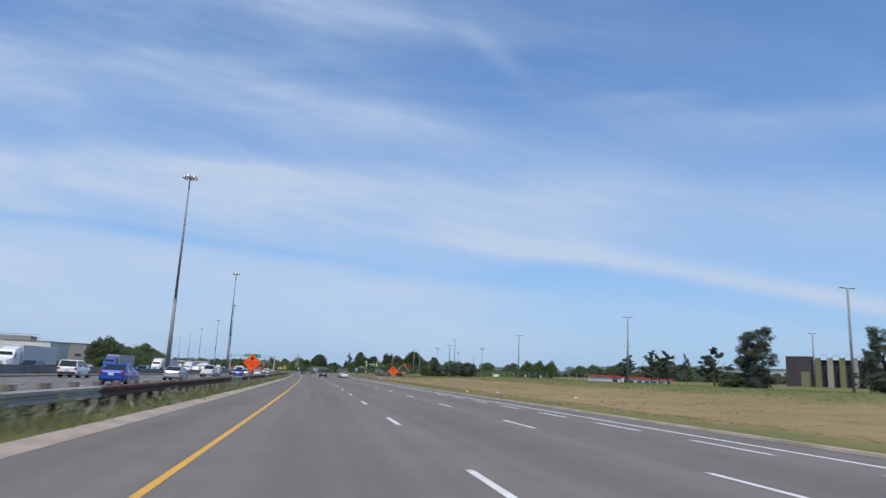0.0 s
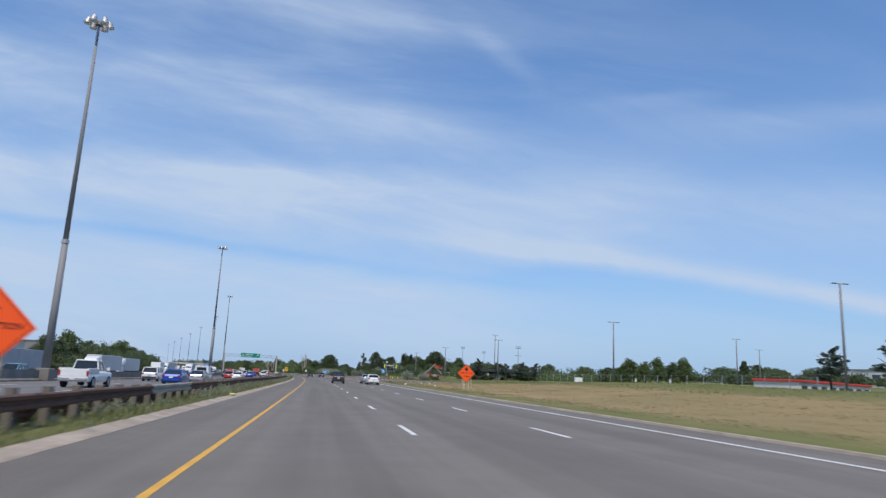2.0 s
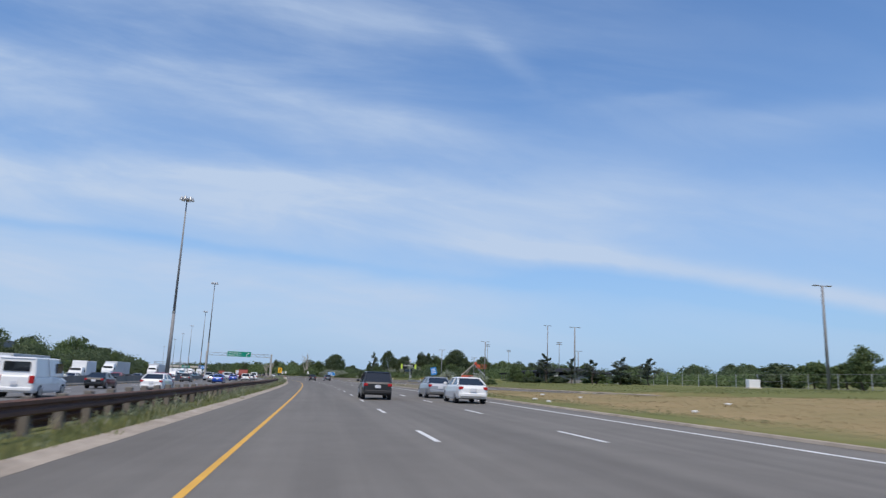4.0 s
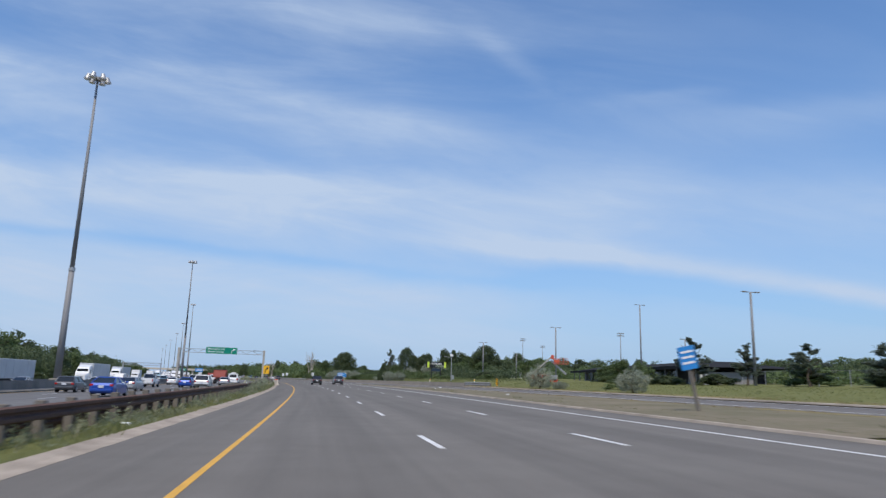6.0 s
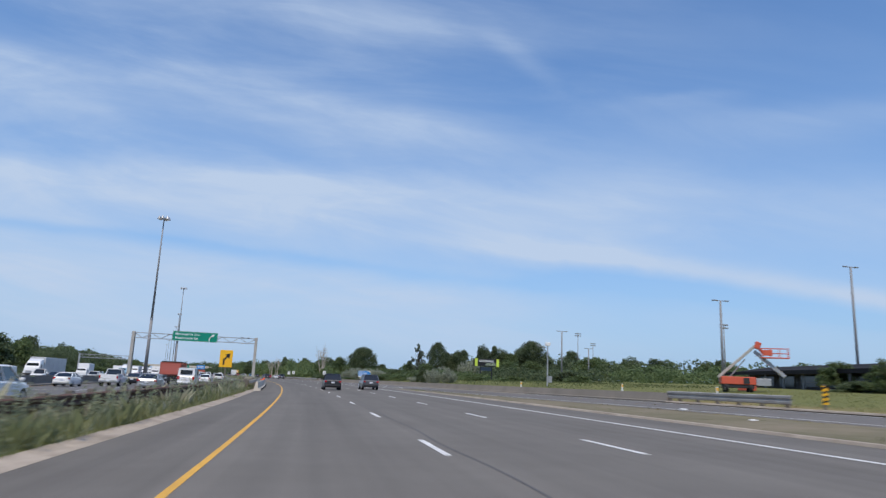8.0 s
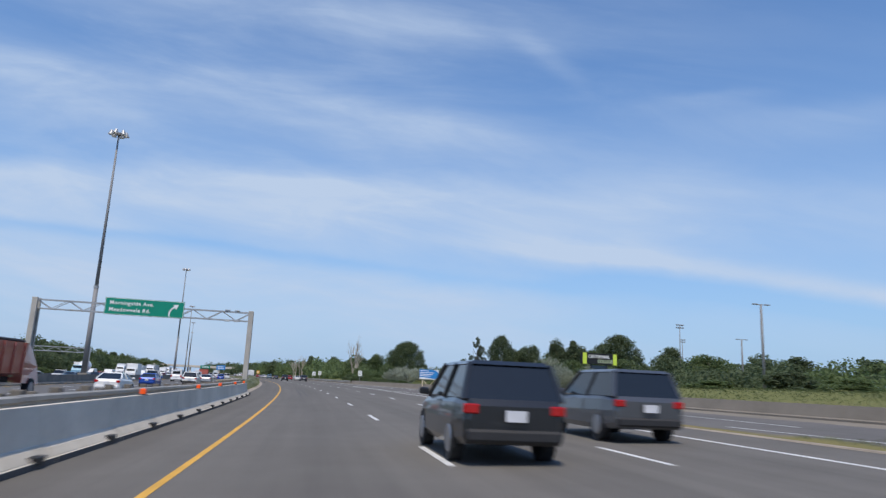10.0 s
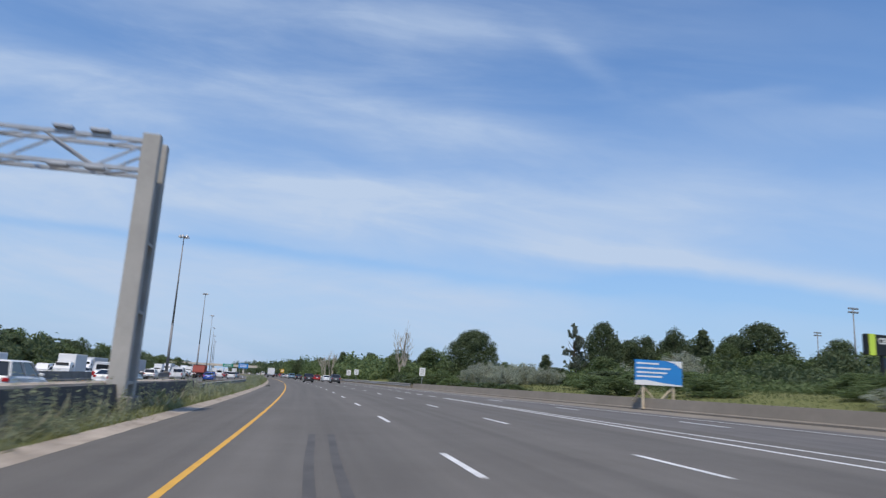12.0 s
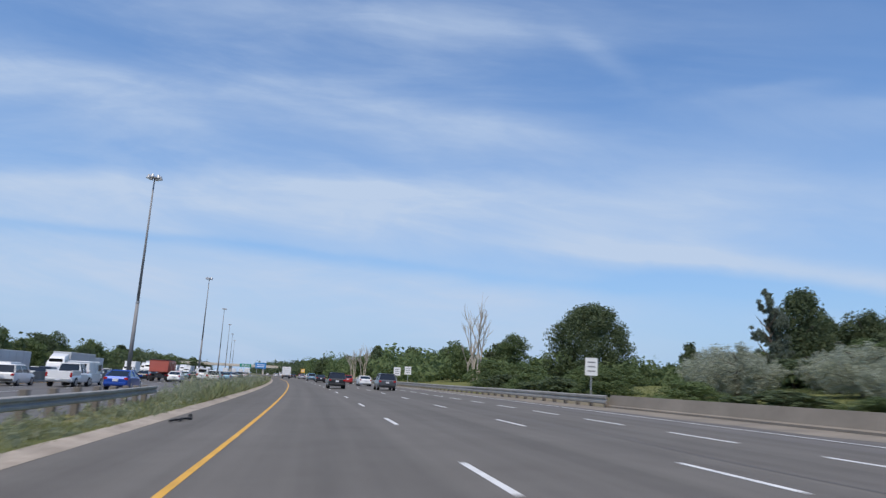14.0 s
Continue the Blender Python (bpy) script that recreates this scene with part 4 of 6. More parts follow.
def limbs(h, w, seed, radius, count=7, start=0.25):
    r = np.random.default_rng(seed)
    bm = B()
    pts = [Vector((0, 0, -0.4))]
    for i in range(1, 5):
        pts.append(Vector((r.normal() * 0.03 * h, r.normal() * 0.03 * h, h * 0.8 * i / 4)))
    for i in range(4):
        rod(bm, pts[i], pts[i + 1], radius * (1 - i * 0.22), radius * (1 - (i + 1) * 0.22), 7)
    for i in range(count):
        z = h * (start + (0.75 - start) * i / count)
        a = i * 2.4 + r.random()
        reach = w * 0.30 * (0.6 + 0.5 * r.random())
        p0 = Vector((0, 0, z))
        p1 = p0 + Vector((math.cos(a) * reach * 0.5, math.sin(a) * reach * 0.5, h * 0.08))
        p2 = p0 + Vector((math.cos(a) * reach, math.sin(a) * reach, h * (0.14 + 0.08 * r.random())))
        rod(bm, p0, p1, radius * 0.4, radius * 0.26, 5)
        rod(bm, p1, p2, radius * 0.26, radius * 0.08, 5)
    return bm


def pine_crown(r, h, w):
    """Open tiers of flat sprays at the branch ends, turned up at the tips, with sky between."""
    lumps = []
    for tier in range(7):
        f = tier / 6
        for k in range(4 if tier < 5 else 2):
            a = r.random() * 6.283
            reach = w * 0.5 * (1.0 - 0.72 * f ** 1.5) * r.uniform(0.55, 1.08)
            z = h * (0.30 + 0.60 * f) + r.normal() * 0.03 * h
            for n in range(11):
                q = r.uniform(0.25, 1.05)
                b = a + r.normal() * 0.22
                rad = w * r.uniform(0.03, 0.06)
                lumps.append((math.cos(b) * reach * q, math.sin(b) * reach * q, z + h * 0.09 * q * q + r.normal() * 0.020 * h, rad, rad, h * r.uniform(0.012, 0.03)))
    for k in range(5):
        lumps.append((r.normal() * w * 0.05, r.normal() * w * 0.05, h * r.uniform(0.88, 0.97), w * 0.03, w * 0.03, h * 0.03))
    return lumps


def conifer_crown(r, h, w):
    """A dense dark column of shaggy bunches, broad to the top."""
    lumps = []
    for i in range(130):
        f = r.random()
        wide = w * (0.30 if f < 0.12 else 0.40) * (1.0 if f < 0.78 else 1.0 - 1.6 * (f - 0.78)) * (0.86 + 0.2 * math.sin(f * 15))
        a = r.random() * 6.283
        k = wide * r.uniform(0.25, 1.0) ** 0.6
        q = w * r.uniform(0.08, 0.16)
        lumps.append((math.cos(a) * k, math.sin(a) * k, h * (0.04 + 0.9 * f), q, q, q * 0.75))
    return lumps


def dome_crown(r, h, w):
    """A full egg of foliage down to the ground, its shell made of many overlapping bunches."""
    lumps = []
    for i in range(150):
        f = (i + 0.5) / 150
        wide = w * 0.45 * math.sqrt(max(0.02, 1 - f ** 2.6)) * (0.94 + 0.10 * math.sin(i * 2.1))
        a = i * 2.39996 + r.normal() * 0.15
        k = wide * (r.uniform(0.82, 1.0) if i % 4 else 0.5)
        q = w * r.uniform(0.07, 0.115)
        lumps.append((math.cos(a) * k, math.sin(a) * k, h * (0.03 + 0.90 * f), q, q, q * 0.85))
    return lumps


def olive_crown(r, h, w):
    """Feathery shoots fanning out of the ground, some leaning, with a ragged top."""
    lumps = []
    for i in range(85):
        a = r.random() * 6.283
        k = r.random() ** 0.6
        lean = w * 0.46 * k
        top = h * (1.0 - 0.42 * k * k) * r.uniform(0.62, 1.0)
        for q in (0.25, 0.5, 0.75, 0.95):
            rad = w * r.uniform(0.035, 0.075)
            lumps.append((math.cos(a) * lean * (0.5 + 0.5 * q), math.sin(a) * lean * (0.5 + 0.5 * q), top * q, rad, rad, h * r.uniform(0.05, 0.10)))
    return lumps


CROWNS = {"olive": olive_crown, "pine": pine_crown, "conifer": conifer_crown, "dome": dome_crown}


def tree_kind(seed, h, w, leaves, material, size, label, form="round", low=0.12):
    """A tree of height h and width w standing at the origin; copies of it are planted."""
    r = np.random.default_rng(seed)
    base = thing("tree", pose(0, 0, -200), label, "tree")
    part("trunk", limbs(h, w, seed, 0.022 * h + 0.05, 8, max(0.12, low)), BARK, base)
    lumps = []
    if form in CROWNS:
        lumps = CROWNS[form](r, h, w)
        verts, faces = leaf_cloud(lumps, leaves, size, seed, 0.5 if form == "pine" else 0.3, 0.05 if form != "dome" else 0.45, {"dome": 0.55, "olive": 0.34}.get(form, 0.26))
        verts[:, 2] = np.maximum(verts[:, 2], 0.05)
        part("crown", raw_mesh("crown", verts, faces, material), material, base)
        return base
    core = 0.45 if form != 'shrub' else 0.25
    n = {"round": 60, "tall": 26, "shrub": 22}[form]
    # a few great limbs, each with its own dome of foliage, give the crown an uneven outline
    domes = []
    for i in range(6 if form == "round" else 5):
        a = i * 2.4 + r.random()
        domes.append((math.cos(a) * w * r.uniform(0.08, 0.27), math.sin(a) * w * r.uniform(0.08, 0.27), h * r.uniform(0.62, 0.98), w * r.uniform(0.17, 0.27)))
    domes[0] = (domes[0][0] * 0.4, domes[0][1] * 0.4, h, w * 0.2)
    for i in range(n):
        f = (i + 0.5) / n
        z = h * (low + 0.08 + (0.86 - low) * f)
        a = i * 2.4 + r.random() * 0.7
        q = w * 0.135 * (0.6 + 0.8 * r.random())
        if form == "round":
            dx, dy, top, reach = domes[i % len(domes)]
            g = ((i // len(domes)) + r.random()) / (n / len(domes))
            k = reach * math.sin(math.pi * min(0.92, 0.30 + 0.66 * g)) * r.random() ** 0.5
            out = 1.0 + 0.5 * (1 - g)
            z = h * low + (top - h * low) * (0.10 + 0.84 * g)
            lumps.append((dx * out + math.cos(a) * k, dy * out + math.sin(a) * k, min(z, top - q * 0.6), q, q, q * 0.72))
            continue
        if form == "tall":
            spread = w * 0.5 * (1 - f) ** 0.6 * 0.8
        else:
            spread = w * 0.5 * math.sqrt(max(0.0, 1 - f * f)) * 0.85
        k = spread * (0.25 + 0.85 * r.random() ** 0.7)
        lumps.append((math.cos(a) * k, math.sin(a) * k, min(z, h - q * 0.7), q, q, q * 0.78))
    verts, faces = leaf_cloud(lumps, leaves, size, seed, inner=core)
    verts[:, 2] = np.maximum(verts[:, 2], 0.05)
    part("crown", raw_mesh("crown", verts, faces, material), material, base)
    return base


D1 = "dense dark green broadleaf tree in full summer leaf"
D2 = "mid-green broadleaf tree with an uneven crown"
KINDS = {
    "a": (tree_kind(1, 10, 10, 5200, LEAF_DARK, 0.28, D1), 10, 10),
    "b": (tree_kind(2, 10, 8, 5000, LEAF_DARK, 0.28, D1), 10, 8),
    "c": (tree_kind(3, 10, 9, 5000, LEAF_MID, 0.28, D2), 10, 9),
    "d": (tree_kind(4, 10, 11, 5200, LEAF_MID, 0.28, D2), 10, 11),
    "A": (tree_kind(13, 10, 10, 13000, LEAF_DARK, 0.18, D1), 10, 10),
    "B": (tree_kind(14, 10, 9, 13000, LEAF_DARK, 0.18, D1), 10, 9),
    "C": (tree_kind(15, 10, 9, 11000, LEAF_MID, 0.18, D2), 10, 9),
    "U": (tree_kind(16, 4, 6, 6000, LEAF_MID, 0.12, "low green bush beside the road", "shrub", 0.0), 4, 6),
    "t": (tree_kind(5, 10, 6, 3600, LEAF_DARK, 0.30, "tall narrow dark green tree with a ragged tip", "tall"), 10, 6),
    "D": (tree_kind(21, 13, 15, 36000, LEAF_DARK, 0.17, "great dome-shaped dark green tree with leaves down to the ground", "dome", 0.0), 13, 15),
    "E": (tree_kind(25, 13, 12, 12000, LEAF_DARK, 0.22, "full rounded dark green broadleaf tree", "dome", 0.0), 13, 12),
    "F": (tree_kind(26, 13, 13, 12000, LEAF_MID, 0.22, "full rounded mid-green broadleaf tree", "dome", 0.0), 13, 13),
    "P": (tree_kind(22, 7, 7, 10000, LEAF_PINE, 0.17, "open flat-topped pine with upturned layered branches", "pine", 0.3), 7, 7),
    "R": (tree_kind(23, 7, 6, 9000, LEAF_PINE, 0.17, "young ragged pine with layered branches", "pine", 0.3), 7, 6),
    "Q": (tree_kind(24, 10, 6, 16000, LEAF_PINE, 0.19, "tall dense dark pine with a shaggy broad crown", "conifer", 0.05), 10, 6),
    "o": (tree_kind(9, 5, 6, 12000, LEAF_OLIVE, 0.105, "silvery grey-green olive shrub, dense to the ground", "olive", 0.0), 5, 6),
    "p": (tree_kind(10, 5, 7, 12000, LEAF_OLIVE, 0.11, "silvery grey-green olive shrub, dense to the ground", "olive", 0.0), 5, 7),
    "u": (tree_kind(11, 4, 6, 3000, LEAF_MID, 0.20, "low green bush beside the road", "shrub", 0.0), 4, 6),
    "v": (tree_kind(12, 4, 6, 3000, LEAF_DARK, 0.22, "low dark green bush at the wood's edge", "shrub", 0.0), 4, 6),
}


def plant(kind, s, lat, top, width, turn=0.0):
    proto, h, w = KINDS[kind]
    z = max(ground_z(s, lat), -0.1)
    k = (top - z) / h
    m = at(s, lat, z - 0.05, turn) @ Matrix.Diagonal((width / w, width / w, k, 1))
    return copy_thing(proto, m)


def woods(s0, s1, lat, top, depth, count, material, size, seed, label):
    """A far belt of trees and scrub that cannot be told apart: one uneven mass of leaf sprays."""
    r = np.random.default_rng(seed)
    lumps = []
    s = s0
    while s < s1:
        h = top(s) * (0.55 + 0.5 * r.random())
        for _ in range(3):
            q = W(s + r.uniform(-3, 3), lat(s) + r.uniform(-depth, depth))
            z = h * r.uniform(0.15, 0.72)
            lumps.append((q.x, q.y, q.z + z + 0.3, r.uniform(2.2, 4.0), r.uniform(2.2, 4.0), h * r.uniform(0.20, 0.34)))
        s += 2.6
    verts, faces = leaf_cloud(lumps, count, size, seed)
    return tagged(new("woods", raw_mesh("woods", verts, faces, material)), label, "woods", "", "stuff")


woods(302, 560, lambda s: -72 - 5 * math.sin(s * 0.03), steps((300, 8), (340, 11), (560, 12)), 6, 60000, LEAF_DARK, 0.32, 31, "belt of dark green trees beyond the far carriageway")
woods(560, 1500, lambda s: -78 - 8 * math.sin(s * 0.02), steps((560, 12), (1500, 17)), 9, 34000, LEAF_DARK, 0.8, 32, "far belt of dark green trees along the motorway")
woods(545, 900, lambda s: 36 + 6 * math.sin(s * 0.05), steps((545, 6), (600, 10), (900, 13)), 8, 30000, LEAF_MID, 0.5, 33, "green scrub and trees at the wood's edge")
woods(900, 1700, lambda s: steps((900, 34), (1700, 8))(s), steps((900, 13), (1700, 20)), 10, 26000, LEAF_DARK, 0.9, 34, "far dark green woods along the road")
woods(300, 560, lambda s: steps((300, 215), (400, 180), (470, 130), (560, 105))(s), steps((300, 8), (450, 10), (560, 15)), 9, 30000, LEAF_DARK, 0.5, 35, "dark green tree line behind the sports fields")
woods(430, 545, lambda s: steps((430, 62), (480, 58), (545, 46))(s), steps((430, 2.4), (480, 4.5), (545, 6)), 9, 16000, LEAF_MID, 0.30, 36, "green scrub on the bank behind the barrier")
woods(230, 420, lambda s: steps((230, 76), (300, 84), (420, 92))(s), steps((230, 3.2), (320, 4.5), (420, 6)), 4, 12000, LEAF_MID, 0.34, 37, "hedge of green shrubs along the car park fence")
woods(150, 300, lambda s: steps((150, 150), (300, 160))(s), steps((150, 4), (300, 6)), 6, 9000, LEAF_DARK, 0.5, 38, "far line of dark trees behind the car parks")
woods(405, 490, lambda s: steps((405, 76), (450, 80), (490, 84))(s), steps((405, 5.5), (450, 6.0), (490, 7.5)), 6, 10000, LEAF_DARK, 0.34, 40, "dark thicket on the bank behind the barrier")
woods(545, 800, lambda s: steps((545, 84), (800, 66))(s), steps((545, 3.5), (600, 4.5), (640, 8), (800, 14)), 14, 30000, LEAF_DARK, 0.6, 39, "dark green wood behind the merge")

TREES = [
    # the wood to the right, beyond the merge
    ("D", 536, 46, 13.6, 15.2), ("E", 525, 75.5, 16.6, 11), ("P", 519, 65, 14.6, 7.0), ("A", 524, 86, 13.6, 10), ("B", 528, 98, 16.4, 9), ("t", 518.5, 98.5, 15.0, 6), ("E", 521.5, 118, 18.2, 18.5), ("B", 532, 107, 15.0, 12), ("A", 512, 131, 14, 14), ("E", 534, 88, 13.2, 11), ("E", 540, 104, 14.4, 13), ("E", 531, 118, 15.6, 14), ("E", 529, 81, 12.6, 9), ("F", 522, 108, 12.5, 10), ("F", 514, 96, 8.5, 10),
    ("b", 545, 69.5, 9.0, 5.6), ("C", 533, 74, 7.0, 11), ("C", 518, 89, 9.0, 12), ("c", 548, 58, 5.0, 9), ("U", 530, 57, 4.2, 9), ("C", 556, 40, 9.8, 9), ("b", 575, 44, 9.5, 9), ("c", 590, 38, 9.5, 10), ("a", 612, 44, 11.5, 11), ("d", 630, 36, 9.5, 10),
    ("b", 655, 42, 11.5, 10), ("a", 680, 36, 11.0, 11), ("t", 705, 38, 12.5, 7), ("c", 725, 33, 9, 9), ("a", 750, 40, 11, 12), ("b", 785, 38, 12, 10), ("t", 640, 28, 10.5, 6), ("c", 665, 27, 8.0, 8),
    ("c", 500, 62, 7.0, 9), ("v", 497, 50, 4.2, 9), ("U", 508, 36, 3.0, 8), ("U", 500, 29, 3.0, 7), ("U", 513, 28, 3.2, 6), ("U", 526, 31, 3.8, 7), ("U", 541, 31, 4.4, 8), ("d", 565, 33, 7.0, 8), ("U", 518, 42, 3.0, 8),
    ("d", 492, 92, 8.6, 12), ("c", 500, 106, 9.0, 12), ("v", 480, 80, 4.6, 10), ("u", 468, 60, 3.6, 10), ("u", 460, 46, 2.8, 10), ("v", 474, 50, 3.4, 9), ("u", 452, 36, 2.4, 8), ("d", 480, 120, 10, 13), ("b", 470, 142, 10, 12), ("c", 455, 152, 9, 11),
    # far tree line ahead and to the right
    ("a", 820, 30, 12, 14), ("b", 850, 45, 13, 12), ("d", 880, 30, 12, 14), ("a", 920, 42, 14, 14), ("c", 960, 30, 12, 14), ("b", 1000, 45, 14, 14), ("a", 1060, 30, 14, 18), ("d", 1120, 40, 14, 18), ("a", 1200, 26, 15, 20), ("b", 1300, 30, 15, 20), ("d", 1400, 20, 16, 22), ("a", 1500, 15, 16, 24),
    ("a", 600, 80, 5.5, 12), ("b", 660, 90, 9, 13), ("d", 680, 80, 14, 15), ("a", 720, 70, 14, 15), ("a", 560, 140, 15, 15), ("d", 590, 165, 14, 15), ("c", 545, 160, 12, 13),
    ("c", 520, 150, 12, 14), ("d", 505, 175, 11, 13), ("b", 490, 190, 11, 12), ("c", 470, 175, 9.5, 12), ("d", 450, 190, 9, 13), ("c", 430, 180, 8.5, 12), ("b", 415, 200, 9, 12), ("d", 400, 190, 8.5, 12), ("c", 380, 200, 9, 12), ("b", 365, 215, 9, 12), ("d", 350, 205, 9, 13), ("c", 335, 220, 9, 13), ("t", 322, 190, 10.5, 6), ("d", 310, 215, 9, 14), ("c", 290, 225, 8.5, 14), ("d", 270, 235, 8, 14),
    # pines and young trees near the car parks
    ("Q", 97.4, 67, 10.4, 6.6), ("P", 104.5, 65, 7.0, 6.4), ("v", 99, 64, 3.4, 5), ("Q", 93.6, 86, 11, 6.6), ("R", 90, 80, 6.5, 5), ("P", 155.7, 75.2, 7.0, 7.4), ("R", 145, 75.6, 7.3, 6.8), ("P", 132, 72.4, 7.3, 7.2), ("R", 138.5, 74, 6.4, 5.5), ("R", 119, 68.6, 6.0, 2.8),
    ("c", 178, 65, 5.8, 4.0), ("c", 187, 65, 6.0, 4.0), ("b", 182.5, 65.4, 5.0, 3.2), ("c", 194, 66, 5.3, 3.4), ("c", 201, 66, 6.1, 4.6), ("u", 208, 70, 4.0, 6), ("u", 216, 72, 4.4, 7), ("v", 226, 74, 4.4, 8),
    ("P", 278.5, 55.5, 7.0, 6.6), ("R", 271.4, 58.5, 5.6, 5.0), ("P", 260, 58.2, 5.3, 5.6), ("R", 250, 59, 5.2, 6.0), ("P", 242, 60.5, 5.2, 5.4), ("u", 262, 60, 2.6, 8), ("v", 251, 61, 2.6, 7),
    ("C", 300.3, 56, 4.8, 4.0), ("C", 289, 52.6, 4.0, 2.9), ("C", 310, 60, 4.3, 4.0), ("C", 295, 57.5, 3.6, 3.4), ("C", 321, 64, 4.2, 4.6), ("v", 285, 55, 1.9, 6), ("v", 295, 57, 1.9, 6), ("v", 305, 59, 1.9, 6), ("v", 315, 61, 1.9, 6), ("v", 276, 57, 2.1, 6),
    ("o", 278, 32, 3.35, 4.7), ("p", 273.5, 33, 1.2, 2.6), ("o", 252.4, 32, 2.7, 3.8), ("u", 266, 38, 1.3, 5),
    # silver shrubs along the barrier
    ("o", 476, 28.6, 4.1, 6.2), ("p", 481, 31.6, 4.6, 7.0), ("o", 486, 33.5, 4.6, 6.4), ("p", 472, 34, 4.4, 6.6), ("o", 466, 36, 3.8, 5.6), ("p", 489, 37, 4.4, 6.0), ("o", 478, 38, 4.4, 6.4),
    ("o", 513, 74, 6.4, 10), ("p", 502, 81, 9.2, 12), ("o", 507, 86, 8.6, 10), ("o", 395, 32, 3.3, 3.8), ("p", 387, 31, 3.5, 4.4), ("o", 384.5, 33.5, 3.4, 4.4), ("v", 389, 29.2, 3.8, 2.3), ("p", 405, 32, 1.9, 5.0), ("o", 398, 34, 2.2, 4.0),
    ("U", 446, 24, 1.1, 5), ("v", 453, 23.6, 1.2, 5), ("U", 460, 24, 1.1, 5), ("v", 467, 24.5, 1.2, 5), ("U", 474, 24, 1.6, 5), ("U", 488, 25, 2.2, 6), ("v", 496, 24, 1.8, 6), ("U", 503, 24, 2.2, 6), ("v", 511, 24, 2.0, 6), ("U", 520, 25, 2.6, 6), ("o", 463, 28.5, 3.2, 5.6),
    ("U", 464, 42, 2.6, 8), ("U", 447, 34, 2.2, 7), ("U", 432, 29, 2.0, 6), ("U", 424, 33, 2.2, 7), ("U", 412, 38, 2.4, 7), ("U", 438, 40, 2.8, 8), ("U", 420, 44, 2.8, 8), ("U", 404, 45, 2.8, 8), ("u", 392, 42, 2.0, 6), ("u", 380, 46, 2.0, 6), ("v", 385, 60, 3.2, 7), ("u", 372, 56, 2.4, 7),
]
for k, s, lat, top, w in TREES:
    plant(k, s, lat, top, w, (s * 37) % 360)
lot = np.random.default_rng(21)
for i in range(56):     # the belt of trees beyond the far carriageway
    s = 306 + i * 13.5 + lot.uniform(-4, 4)
    lat = -68 - lot.uniform(0, 16) - max(0, s - 500) * 0.012
    plant("abcdabdt"[i % 8], s, lat, lot.uniform(9.5, 15.0), lot.uniform(11, 16), lot.uniform(0, 360))
for i in range(40):
    s = 90 + i * 22 + lot.uniform(-6, 6)
    plant("uvuv"[i % 4], s, -58 - lot.uniform(0, 5), lot.uniform(2.2, 4.0), lot.uniform(8, 13), lot.uniform(0, 360))
for i in range(26):     # low woods that close the far end
    plant("adbc"[i % 4], 900 + i * 22 + lot.uniform(-8, 8), -60 + lot.uniform(-50, 10), lot.uniform(10, 15), lot.uniform(16, 24), lot.uniform(0, 360))
for i in range(22):
    plant("dbca"[i % 4], 330 + i * 22 + lot.uniform(-8, 8), 125 + lot.uniform(-15, 30) if i > 6 else 235 + lot.uniform(-10, 20), lot.uniform(9, 13) if i < 10 or i > 17 else 6.0, lot.uniform(13, 18), lot.uniform(0, 360))


def dead_tree(s, lat, h, seed):
    r = np.random.default_rng(seed)
    base = thing("dead_tree", at(s, lat, ground_z(s, lat) - 0.1), "bare bleached dead tree with upright branches", "tree")
    bm = B()

    def grow(p, d, length, rad, depth):
        q = p + d * length
        rod(bm, p, q, rad, rad * 0.6, 6)
        if depth == 0:
            return
        for _ in range(3 if depth > 1 else 4):
            nd = (d + Vector((r.normal() * 0.30, r.normal() * 0.30, 0.12 + abs(r.normal()) * 0.1))).normalized()
            grow(p.lerp(q, 0.45 + 0.55 * r.random()), nd, length * (0.55 + 0.25 * r.random()), rad * 0.52, depth - 1)
    for lean in (-0.14, 0.10, 0.02):
        grow(Vector((lean * 3, 0, 0)), Vector((lean, lean * 0.4, 1)).normalized(), h * 0.46, 0.20, 3)
    part("trunk", bm, DEAD, base)


dead_tree(548, 31.0, 13.2, 3)
dead_tree(640, 24.0, 10.5, 5)
dead_tree(655, 23.0, 9.5, 6)
dead_tree(560, 33.5, 8.0, 8)


def blades(name, s0, s1, lat0, lat1, count, low, high, width, material, seed, label, clump=None):
    """Grass and weeds: single bent blades, thicker in clumps."""
    r = np.random.default_rng(seed)
    s = s0 + (s1 - s0) * r.random(count)
    f = r.random(count)
    lat = lat0 + (lat1 - lat0) * f
    verts, faces = [], []
    for a, b in zip(s, lat):
        c = 0.5 + 0.5 * noise.noise(Vector((a * 0.22, b * 0.8, seed)))
        if r.random() > 0.25 + c:
            continue
        tall = clump(a, b) if clump else 1.0
        h = (low + (high - low) * c * c * (0.5 + 0.8 * r.random())) * tall
        p = W(a, b, max(ground_z(a, b), -0.05) - 0.03)
        d = r.random() * 6.283
        w = width * (0.6 + 0.8 * r.random())
        x = Vector((math.cos(d), math.sin(d), 0))
        bend = Vector((r.normal() * 0.28, r.normal() * 0.28, 1)) * h
        i = len(verts)
        verts += [p - x * w, p + x * w, p + bend * 0.6 + x * w * 0.7, p + bend + Vector((r.normal(), r.normal(), 0)) * h * 0.18]
        faces += [(i, i + 1, i + 2), (i, i + 2, i + 3)]
    me = bpy.data.meshes.new(name)
    me.from_pydata(verts, [], faces)
    me.materials.append(material)
    return tagged(new(name, me), label, "weeds", "", "stuff")


